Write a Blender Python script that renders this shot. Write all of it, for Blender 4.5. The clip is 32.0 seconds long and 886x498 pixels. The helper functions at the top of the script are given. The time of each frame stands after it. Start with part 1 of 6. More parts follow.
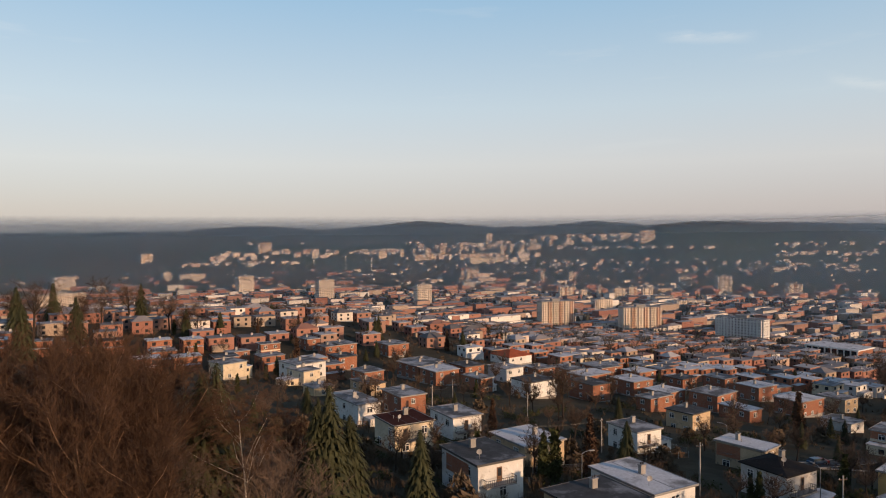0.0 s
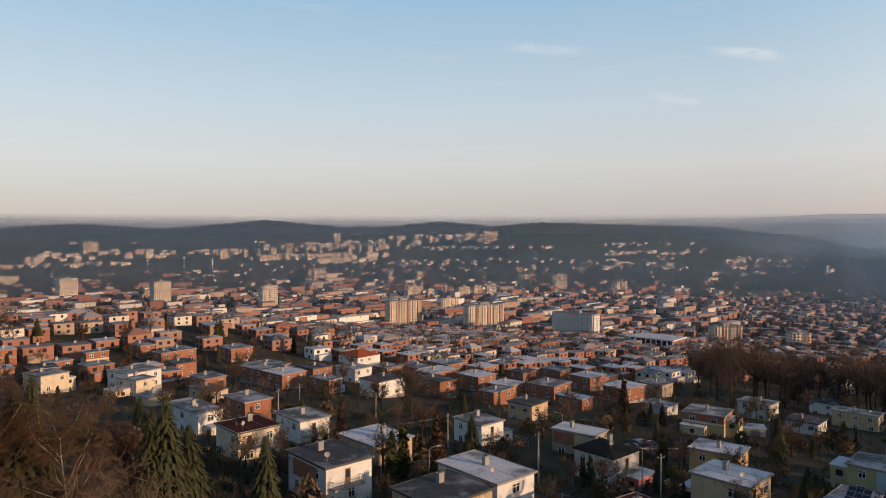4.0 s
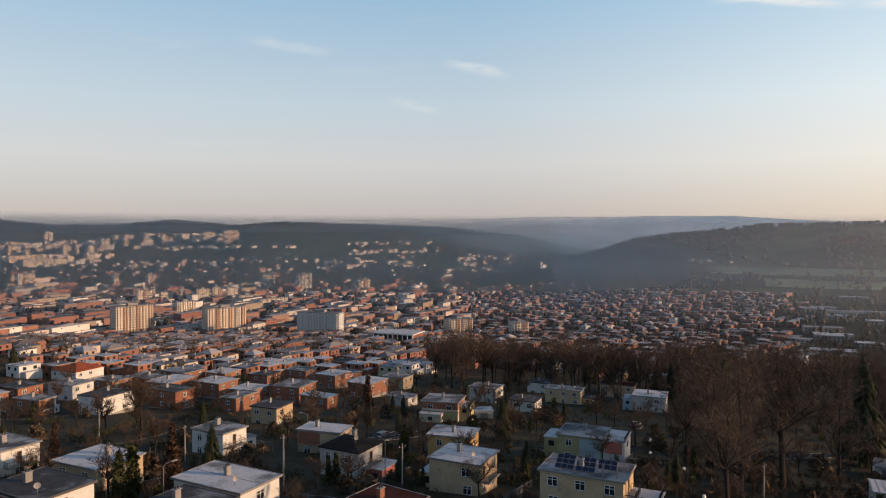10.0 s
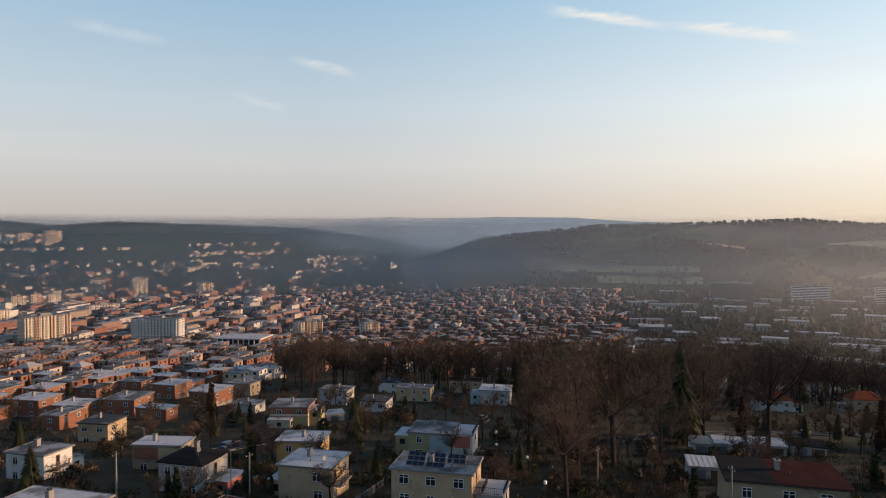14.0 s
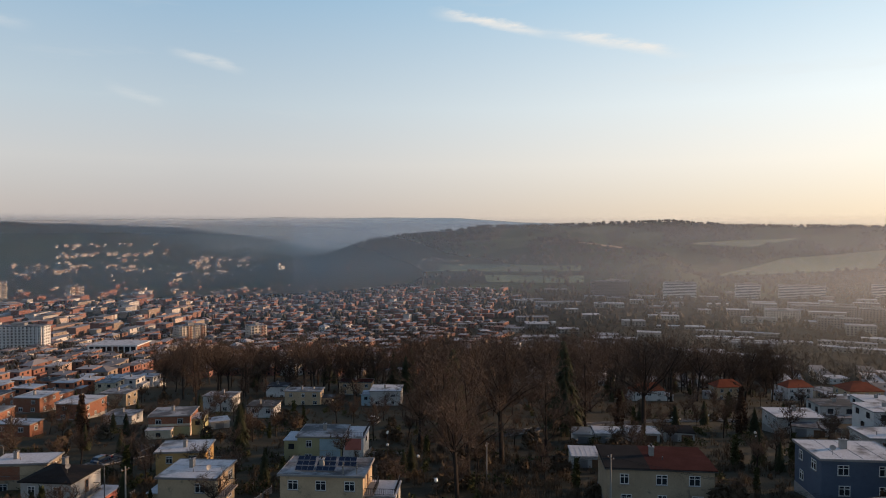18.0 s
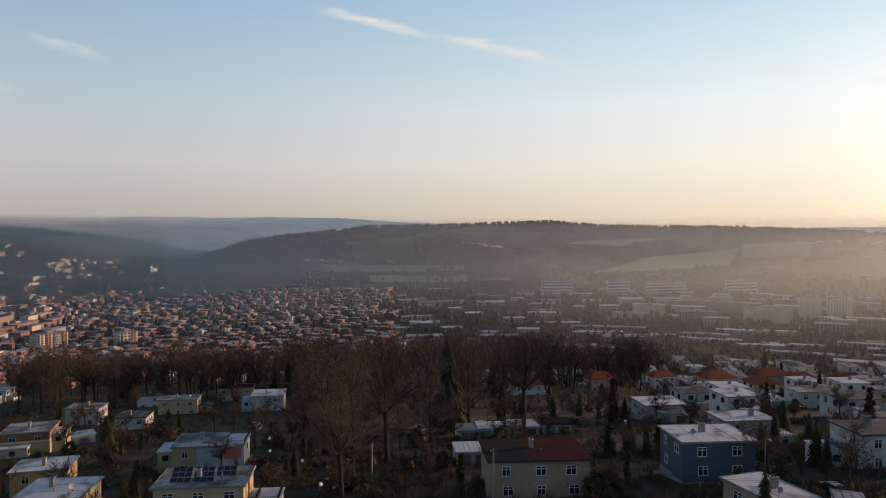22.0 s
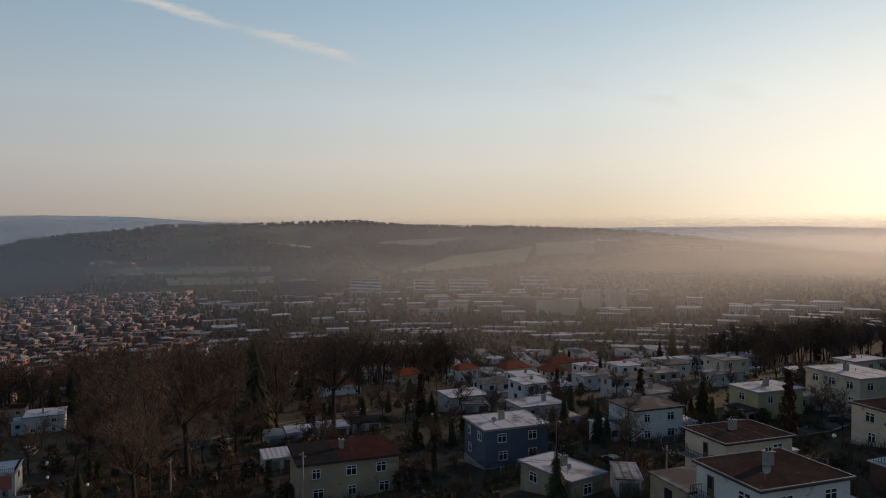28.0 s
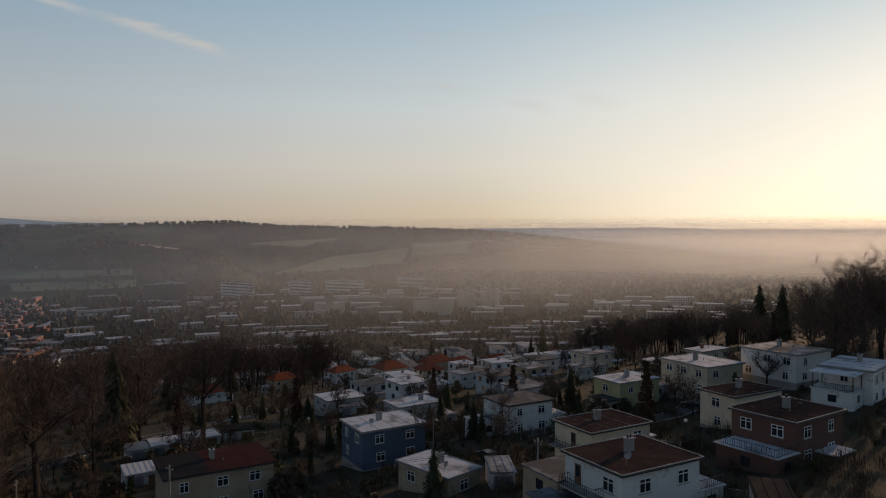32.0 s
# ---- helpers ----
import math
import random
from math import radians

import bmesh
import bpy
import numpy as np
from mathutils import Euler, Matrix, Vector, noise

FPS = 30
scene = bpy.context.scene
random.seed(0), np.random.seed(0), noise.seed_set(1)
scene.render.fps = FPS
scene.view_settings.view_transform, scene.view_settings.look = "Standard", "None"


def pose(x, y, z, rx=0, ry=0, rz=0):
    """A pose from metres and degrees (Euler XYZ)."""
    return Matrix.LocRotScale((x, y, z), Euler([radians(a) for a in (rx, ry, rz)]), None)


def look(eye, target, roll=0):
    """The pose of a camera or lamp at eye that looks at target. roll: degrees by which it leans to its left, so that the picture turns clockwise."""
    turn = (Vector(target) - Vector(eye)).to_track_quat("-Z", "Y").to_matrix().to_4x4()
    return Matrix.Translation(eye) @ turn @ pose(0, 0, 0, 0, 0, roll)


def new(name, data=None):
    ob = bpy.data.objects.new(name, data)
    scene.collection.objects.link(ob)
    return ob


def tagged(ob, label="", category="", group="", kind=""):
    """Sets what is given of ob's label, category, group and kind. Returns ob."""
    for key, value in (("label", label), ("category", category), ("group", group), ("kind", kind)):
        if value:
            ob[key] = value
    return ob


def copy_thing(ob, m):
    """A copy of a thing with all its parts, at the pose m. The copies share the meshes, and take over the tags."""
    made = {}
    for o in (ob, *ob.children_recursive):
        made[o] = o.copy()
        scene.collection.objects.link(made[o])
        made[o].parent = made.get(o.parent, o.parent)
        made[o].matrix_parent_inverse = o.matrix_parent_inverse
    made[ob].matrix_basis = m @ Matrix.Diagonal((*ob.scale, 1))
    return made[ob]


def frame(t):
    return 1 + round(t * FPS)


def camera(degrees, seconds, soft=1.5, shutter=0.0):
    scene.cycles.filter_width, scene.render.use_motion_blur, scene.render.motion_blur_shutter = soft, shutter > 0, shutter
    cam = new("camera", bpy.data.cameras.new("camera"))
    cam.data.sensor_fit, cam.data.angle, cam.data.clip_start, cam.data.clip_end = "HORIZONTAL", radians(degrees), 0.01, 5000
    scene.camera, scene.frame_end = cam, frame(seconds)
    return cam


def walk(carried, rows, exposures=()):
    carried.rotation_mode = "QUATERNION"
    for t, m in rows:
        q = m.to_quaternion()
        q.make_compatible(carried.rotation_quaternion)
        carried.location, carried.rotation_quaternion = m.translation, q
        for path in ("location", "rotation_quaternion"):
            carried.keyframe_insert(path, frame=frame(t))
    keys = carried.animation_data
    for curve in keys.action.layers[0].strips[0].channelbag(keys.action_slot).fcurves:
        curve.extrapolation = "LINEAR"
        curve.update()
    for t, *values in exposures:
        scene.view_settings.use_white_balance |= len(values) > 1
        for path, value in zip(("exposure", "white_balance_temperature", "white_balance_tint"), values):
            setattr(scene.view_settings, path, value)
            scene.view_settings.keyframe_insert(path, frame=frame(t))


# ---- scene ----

EYE_Z = 120.0


def aim(yaw, pitch, roll):
    """The hovering camera, turned yaw degrees clockwise from +y."""
    a, b = radians(yaw), radians(pitch)
    way = Vector((math.sin(a) * math.cos(b), math.cos(a) * math.cos(b), math.sin(b)))
    return look((0, 0, EYE_Z), Vector((0, 0, EYE_Z)) + 100 * way, roll)


EXPOSURES = ((0, 0.04), (13, 0.02), (19, -0.06), (25, -0.34), (32, -0.74))
cam = camera(66.0, 32.0, soft=1.0)
TURN = (
    (0, -0.00, -1.23, -0.30),
    (0.5, 1.60, -1.24, -0.28),
    (1, 3.17, -1.27, -0.23),
    (1.5, 5.72, -1.28, -0.13),
    (2, 8.60, -1.27, -0.09),
    (2.5, 10.54, -1.28, -0.10),
    (4.5, 14.57, -1.26, 0.03),
    (5, 17.67, -1.28, 0.07),
    (5.5, 20.01, -1.29, 0.04),
    (6, 21.25, -1.31, 0.03),
    (6.5, 22.39, -1.30, 0.02),
    (7, 23.94, -1.32, 0.04),
    (7.5, 26.25, -1.32, 0.05),
    (8, 29.11, -1.31, 0.11),
    (8.5, 30.66, -1.31, 0.11),
    (9, 31.71, -1.30, 0.12),
    (9.5, 32.59, -1.30, 0.12),
    (10, 33.90, -1.30, 0.14),
    (10.5, 35.14, -1.29, 0.07),
    (11, 36.56, -1.29, 0.07),
    (11.5, 38.74, -1.30, 0.12),
    (12, 40.16, -1.30, 0.05),
    (12.5, 42.02, -1.29, 0.01),
    (13, 43.40, -1.27, 0.03),
    (13.5, 44.65, -1.24, 0.08),
    (14, 46.43, -1.23, 0.07),
    (14.5, 48.01, -1.22, 0.07),
    (16.5, 51.48, -1.20, -0.02),
    (17, 52.72, -1.19, 0.02),
    (17.5, 54.18, -1.20, 0.02),
    (18, 55.61, -1.19, 0.07),
    (18.5, 57.05, -1.20, 0.07),
    (19, 58.45, -1.19, 0.06),
    (19.5, 59.59, -1.18, 0.05),
    (20, 60.69, -1.17, 0.06),
    (20.5, 61.84, -1.15, 0.04),
    (21, 62.97, -1.17, 0.05),
    (21.5, 64.13, -1.17, 0.04),
    (22, 65.29, -1.17, 0.01),
    (22.5, 66.55, -1.17, 0.03),
    (23, 67.95, -1.16, -0.00),
    (23.5, 69.31, -1.18, -0.02),
    (24, 70.65, -1.19, -0.04),
    (24.5, 71.99, -1.19, -0.01),
    (25, 73.32, -1.20, -0.06),
    (25.5, 74.66, -1.23, -0.05),
    (27.5, 79.93, -1.21, -0.04),
    (28, 81.26, -1.20, -0.09),
    (28.5, 82.52, -1.21, -0.05),
    (29, 83.81, -1.20, -0.06),
    (29.5, 85.12, -1.19, -0.07),
    (30, 86.40, -1.19, -0.08),
    (30.5, 87.68, -1.16, -0.04),
    (31, 88.99, -1.17, -0.09),
    (31.5, 90.26, -1.17, -0.08),
    (32, 91.57, -1.15, -0.12),
)
walk(cam, [(t, aim(a, b, c)) for t, a, b, c in TURN], EXPOSURES)

# ---- sky and sun ----
SUN_AZ, SUN_EL = 133.0, 10.5
sun_way = Vector((math.sin(radians(SUN_AZ)) * math.cos(radians(SUN_EL)), math.cos(radians(SUN_AZ)) * math.cos(radians(SUN_EL)), math.sin(radians(SUN_EL))))
world = bpy.data.worlds.new("sky")
scene.world = world
world.use_nodes = True
wn, wl = world.node_tree.nodes, world.node_tree.links


def world_node(kind, *inputs, **settings):
    nd = wn.new("ShaderNode" + kind)
    for key, v in settings.items():
        setattr(nd, key, v)
    for i, v in enumerate(inputs):
        if isinstance(v, bpy.types.NodeSocket):
            wl.new(v, nd.inputs[i])
        elif v is not None:
            nd.inputs[i].default_value = v
    return nd


def sky_ramp(fac, stops):
    nd = world_node("ValToRGB", fac)
    while len(nd.color_ramp.elements) < len(stops):
        nd.color_ramp.elements.new(0.5)
    for e, (p, c) in zip(nd.color_ramp.elements, stops):
        e.position, e.color = p, (*c, 1)
    return nd.outputs[0]


def sky_mix(fac, a, b, blend="MIX"):
    nd = wn.new("ShaderNodeMix")
    nd.data_type, nd.blend_type = "RGBA", blend
    for v, s in ((fac, nd.inputs[0]), (a, nd.inputs[6]), (b, nd.inputs[7])):
        if isinstance(v, bpy.types.NodeSocket):
            wl.new(v, s)
        else:
            s.default_value = v
    return nd.outputs[2]


sky = world_node("TexSky", sky_type="NISHITA", sun_disc=False, sun_elevation=radians(SUN_EL), sun_rotation=radians(SUN_AZ), altitude=300, air_density=1.0, dust_density=0.6, ozone_density=1.2)
clear_sky = world_node("VectorMath", sky.outputs[0], (0.16, 0.16, 0.16), operation="MULTIPLY").outputs[0]
way = world_node("TexCoord").outputs["Generated"]
up = world_node("SeparateXYZ", way).outputs[2]
toward = world_node("VectorMath", way, tuple(sun_way), operation="DOT_PRODUCT").outputs["Value"]
# a thin high veil of cloud: cool and rosy away from the sun, golden towards it
cool = sky_ramp(up, ((0.0, (0.45, 0.40, 0.44)), (0.04, (0.54, 0.48, 0.50)), (0.10, (0.66, 0.63, 0.63)), (0.18, (0.58, 0.66, 0.72)), (0.32, (0.36, 0.55, 0.73)), (0.55, (0.13, 0.24, 0.42)), (1.0, (0.05, 0.10, 0.22))))
warm = sky_ramp(up, ((0.0, (1.05, 0.80, 0.58)), (0.04, (1.14, 0.92, 0.70)), (0.10, (1.28, 1.14, 0.97)), (0.18, (1.20, 1.22, 1.17)), (0.32, (0.72, 0.93, 1.06)), (0.55, (0.18, 0.29, 0.44)), (1.0, (0.05, 0.10, 0.22))))
near_sun = world_node("Math", world_node("MapRange", toward, -0.10, 0.92, 0.0, 1.0).outputs[0], 1.35, operation="POWER").outputs[0]
veil = sky_mix(near_sun, cool, warm)
# wisps of cirrus drawn out along the wind
stretch = world_node("Mapping", way, (0, 0, 0), (0.05, -0.12, 0.6), (1.6, 1.6, 13.0)).outputs[0]
wisp = world_node("TexNoise", stretch, None, 2.2, 6.0, 0.62, 2.0).outputs[0]
wisp = sky_ramp(wisp, ((0.58, (0, 0, 0)), (0.85, (0.3, 0.3, 0.3))))
high = world_node("MapRange", up, 0.06, 0.2, 0.0, 1.0).outputs[0]
wisp = sky_mix(1.0, wisp, high, "MULTIPLY")
veil = sky_mix(wisp, veil, (0.86, 0.84, 0.80, 1))


def streak(az0, el0, az1, el1, width, strength=1.0):
    """The mask of one long wisp of cirrus between two directions, frayed at its edges."""
    a, b = [Vector((math.sin(radians(z)) * math.cos(radians(e)), math.cos(radians(z)) * math.cos(radians(e)), math.sin(radians(e)))) for z, e in ((az0, el0), (az1, el1))]
    mid, along = (a + b).normalized(), (b - a)
    half, along = along.length / 2 + radians(0.5), along.normalized()
    across = mid.cross(along).normalized()
    fray = world_node("TexNoise", world_node("Mapping", way, (0, 0, 0), (0, 0, 0), (14, 14, 60)).outputs[0], None, 1.0, 5.0, 0.65).outputs[0]
    u = world_node("Math", world_node("VectorMath", way, tuple(along), operation="DOT_PRODUCT").outputs["Value"], mid.dot(along), operation="SUBTRACT").outputs[0]
    v = world_node("VectorMath", way, tuple(across), operation="DOT_PRODUCT").outputs["Value"]
    shift = world_node("Math", fray, 0.5, operation="SUBTRACT").outputs[0]
    v = world_node("Math", shift, radians(width) * 2.2, v, operation="MULTIPLY_ADD").outputs[0]
    fu = world_node("MapRange", world_node("Math", u, operation="ABSOLUTE").outputs[0], half * 0.35, half * 1.25, 1.0, 0.0, interpolation_type="SMOOTHSTEP").outputs[0]
    fv = world_node("MapRange", world_node("Math", v, operation="ABSOLUTE").outputs[0], 0.0, radians(width), strength, 0.0, interpolation_type="SMOOTHSTEP").outputs[0]
    ahead = world_node("Math", world_node("VectorMath", way, tuple(mid), operation="DOT_PRODUCT").outputs["Value"], 0.5, operation="GREATER_THAN").outputs[0]
    m = world_node("Math", fu, fv, operation="MULTIPLY").outputs[0]
    m = world_node("Math", m, ahead, operation="MULTIPLY").outputs[0]
    return world_node("Math", m, world_node("MapRange", fray, 0.3, 0.62, 0.25, 1.0).outputs[0], operation="MULTIPLY").outputs[0]


STREAKS = ((55.6, 17.8, 63.8, 16.2, 0.55), (65.2, 16.1, 74.6, 14.1, 0.58), (88.6, 12.5, 94.1, 11.9, 0.76, 0.4), (97.2, 10.9, 100.4, 10.2, 0.76, 0.45),
           (102.7, 11.1, 106.1, 10.4, 0.85, 0.5), (76.8, 8.3, 78.2, 7.9, 0.38, 0.4), (34.4, 13.9, 38.8, 13.0, 0.5, 0.4), (18.2, 15.1, 23.9, 14.6, 0.55, 0.3), (29.9, 11.0, 32.9, 10.2, 0.6, 0.3))
for piece in STREAKS:
    veil = sky_mix(streak(*piece), veil, (1.0, 0.95, 0.88, 1))
glow = world_node("MapRange", toward, 0.74, 1.02, 0.0, 0.9, interpolation_type="SMOOTHSTEP").outputs[0]
glow = world_node("Math", glow, world_node("MapRange", up, 0.06, 0.30, 1.0, 0.12).outputs[0], operation="MULTIPLY").outputs[0]
veil = sky_mix(glow, veil, (1.7, 1.55, 1.33, 1))
wl.new(sky_mix(0.82, clear_sky, veil), wn["Background"].inputs[0])
wn["Background"].inputs[1].default_value = 1.0
sun = new("sun", bpy.data.lights.new("sun", "SUN"))
sun.data.energy, sun.data.angle, sun.data.color = 5.0, radians(0.6), (1.0, 0.63, 0.37)
sun.matrix_world = look(sun_way, (0, 0, 0))

# ---- lie of the land ----
VALLEY = 120.0
# ridges, nearest first: compass degrees, elevation of the crest as the eye sees it, distance of the crest
TOWN_HILL = np.array(((-60, -0.9, 2700), (-26, -0.8, 2700), (-20, -0.4, 2700), (-16, -0.65, 2700), (-12, -0.7, 2700), (-6, -0.75, 2750), (0, -0.5, 2800),
             (6, -0.3, 2800), (12, -0.1, 2800), (16, 0.1, 2750), (17.8, 0.6, 2700), (21, 0.8, 2700), (25, 0.55, 2700), (30, 0.1, 2650), (35, -0.9, 2600), (39, -2.6, 2500), (43, -4.0, 2500), (160, -4.0, 2500))).T
BACK_HILL = np.array(((-60, 0.0, 3900), (-24.4, -0.1, 3900), (-19, 0.45, 3900), (-15.3, 0.68, 3900), (-10.1, 0.33, 3900), (-7.3, 0.5, 3900), (-1.9, 1.05, 3900), (4.6, 0.48, 3900),
             (8.6, 0.57, 3900), (12.4, 0.95, 3900), (16.6, 0.55, 3900), (21, 0.6, 3900), (23, 0.8, 3900), (27, 0.7, 3900), (35, 0.38, 3900), (38.5, -0.05, 3900), (41.6, -0.6, 3800),
             (45, -1.25, 3700), (50, -1.7, 3600), (58, -2.4, 3600), (160, -2.4, 3600))).T
EAST_HILL = np.array(((-60, -4.0, 2100), (37, -3.6, 2000), (39, -3.0, 2000), (41, -2.65, 2050), (43.1, -2.15, 2050), (45, -2.15, 2100), (46.5, -1.55, 2150), (49.5, -0.5, 2300), (52, -0.1, 2400), (54.5, 0.12, 2450), (59, 0.66, 2600),
             (65, 0.8, 2700), (74, 1.1, 2900), (79, 0.72, 2900), (88, 0.62, 3000), (97, 0.2, 3000), (104, -0.6, 3000), (110, -1.2, 3000), (116, -1.9, 3000), (120, -2.9, 3000), (124, -3.6, 3000), (160, -3.6, 3000))).T
KNOLL = np.array(((-60, -4.5, 2000), (46, -3.4, 1950), (49, -2.0, 2000), (52, -1.1, 2000), (56, -0.6, 2000), (61, -0.3, 2000), (64, -0.35, 2000), (68, -0.7, 1980), (71, -1.1, 1950), (73.7, -1.7, 1900), (76, -3.2, 1850), (78, -4.0, 1850), (160, -4.5, 1850))).T
FAR_RIDGE = np.array(((-60, 0.1), (14, 0.5), (20, 0.8), (24, 1.0), (28, 1.1), (34, 1.25), (37, 1.2), (42, 1.42), (47, 1.35), (51, 1.45), (57, 1.4), (62, 1.05), (70, 0.8), (90, 0.55), (108, 0.6), (114, 0.42), (140, 0.4))).T
LOW_RIDGE = np.array(((20, -0.2), (30, 0.2), (38, 0.1), (44, -0.25), (48, -0.1), (53, 0.3), (58, 0.2), (66, 0.0))).T


def smooth(v, lo, hi):
    s = np.clip((v - lo) / (hi - lo), 0, 1)
    return s * s * (3 - 2 * s)


def along(ridge, az, k):
    return np.interp(az, ridge[0], ridge[k])


def ridge_rise(ridge, az, r, foot, behind):
    """Height of one ridge over the valley floor: up from its foot to the crest, and down again behind it."""
    rc = along(ridge, az, 2)
    tall = np.maximum(VALLEY + rc * np.tan(np.radians(along(ridge, az, 1))), 0)
    f = foot * rc
    rise = smooth(r, f, rc) * 0.75 + 0.25 * np.clip((r - f) / (rc - f), 0, 1)
    return tall * np.where(r > f, rise, 0) * (1 - smooth(r, rc * 1.01, rc * behind))


def land_depth(x, y):
    """How far the ground lies below the eye."""
    x, y = np.asarray(x, float), np.asarray(y, float)
    r = np.hypot(x, y) + 1e-6
    az = np.degrees(np.arctan2(x, y))
    k = np.minimum(r, 430) / r / 100
    u, v = x * k, y * k
    near = 24.3 + 9.26 * u + 13.71 * v + 1.26 * u * u - 1.44 * u * v - 0.5 * v * v
    near = np.clip(near, 12, 112)
    d = near + (VALLEY - near) * smooth(r, 340, 900 + 900 * smooth(az, 100, 130))
    d = d - 24 * smooth(r, 250, 480) * (1 - smooth(r, 620, 1150)) * (1 - smooth(az, -14, 14)) * smooth(az, -90, -50)
    hills = ridge_rise(TOWN_HILL, az, r, 0.62, 1.5)
    for ridge, foot, behind in ((BACK_HILL, 0.62, 1.3), (EAST_HILL, 0.62, 1.3), (KNOLL, 0.76, 1.35)):
        hills = np.maximum(hills, ridge_rise(ridge, az, r, foot, behind))
    edge = smooth(r, 4300, 4850)
    return (d - hills) * (1 - edge) - 4850 * np.tan(np.radians(np.interp(az, *FAR_RIDGE))) * edge


def ground_z(x, y):
    return EYE_Z - float(land_depth(x, y))


SIGHT = np.arange(1000, 3960, 6.0)


def slope_spot(az, el, nearest=1000):
    """Where the ground first rises into the line of sight with this compass bearing and elevation."""
    a = radians(az)
    rs = SIGHT[SIGHT >= nearest]
    seen = np.degrees(np.arctan2(-land_depth(rs * math.sin(a), rs * math.cos(a)), rs)) >= el
    r = float(rs[int(np.argmax(seen))]) if seen.any() else float(rs[-1])
    return r * math.sin(a), r * math.cos(a), r

# ---- materials ----


def tree_of(name):
    m = bpy.data.materials.new(name)
    m.use_nodes = True
    return m, m.node_tree.nodes, m.node_tree.links, m.node_tree.nodes["Principled BSDF"]


def noise_node(n, l, vec, scale, detail=4.0, rough=0.6):
    t = n.new("ShaderNodeTexNoise")
    t.inputs["Scale"].default_value, t.inputs["Detail"].default_value, t.inputs["Roughness"].default_value = scale, detail, rough
    l.new(vec, t.inputs["Vector"])
    return t.outputs["Fac"]


def ramp_node(n, l, fac, stops):
    r = n.new("ShaderNodeValToRGB")
    while len(r.color_ramp.elements) < len(stops):
        r.color_ramp.elements.new(0.5)
    for e, (p, c) in zip(r.color_ramp.elements, stops):
        e.position, e.color = p, (*c, 1)
    l.new(fac, r.inputs[0])
    return r.outputs[0]


def mix_node(n, l, fac, a, b, blend="MIX"):
    m = n.new("ShaderNodeMix")
    m.data_type, m.blend_type = "RGBA", blend
    for v, s in ((fac, m.inputs[0]), (a, m.inputs[6]), (b, m.inputs[7])):
        if isinstance(v, (int, float)):
            s.default_value = v
        elif isinstance(v, tuple):
            s.default_value = (*v, 1)
        else:
            l.new(v, s)
    return m.outputs[2]


def bump_node(n, l, bsdf, height, strength, dist):
    b = n.new("ShaderNodeBump")
    b.inputs["Strength"].default_value, b.inputs["Distance"].default_value = strength, dist
    l.new(height, b.inputs["Height"])
    l.new(b.outputs[0], bsdf.inputs["Normal"])


def shade(c, k):
    return tuple(min(1.0, v * k) for v in c)


def surface(name, colour, rough=0.85, vary=0.25, big=0.35, fine=6.0, metal=0.0, per=0.12, bump=0.25, other=None, amount=0.5, gloss=None):
    """A weathered surface: fine grain, large stains, and a little difference from piece to piece. other: a second colour in patches."""
    m, n, l, p = tree_of(name)
    pos = n.new("ShaderNodeNewGeometry").outputs["Position"]
    grain, stain = noise_node(n, l, pos, fine), noise_node(n, l, pos, big, 5.0, 0.65)
    c = ramp_node(n, l, stain, ((0.25, shade(colour, 1 - vary)), (0.75, shade(colour, 1 + vary * 0.7))))
    if other:
        mask = ramp_node(n, l, noise_node(n, l, pos, big * 2.1, 6.0, 0.7), ((0.62 - 0.25 * amount, (0, 0, 0)), (0.70 - 0.2 * amount, (1, 1, 1))))
        c = mix_node(n, l, mask, c, other)
    c = mix_node(n, l, 0.5, c, ramp_node(n, l, grain, ((0.2, (0.55, 0.55, 0.55)), (0.8, (1.0, 1.0, 1.0)))), "MULTIPLY")
    if per:
        rnd = n.new("ShaderNodeObjectInfo").outputs["Random"]
        c = mix_node(n, l, 1.0, c, ramp_node(n, l, rnd, ((0.0, (1 - per,) * 3), (1.0, (1.0, 1.0, 1.0)))), "MULTIPLY")
    l.new(c, p.inputs["Base Color"])
    p.inputs["Roughness"].default_value, p.inputs["Metallic"].default_value = rough, metal
    p.inputs["Specular IOR Level"].default_value = gloss if gloss is not None else 0.15 if rough > 0.8 else 0.4
    if bump:
        bump_node(n, l, p, grain, bump, 0.03)
    return m


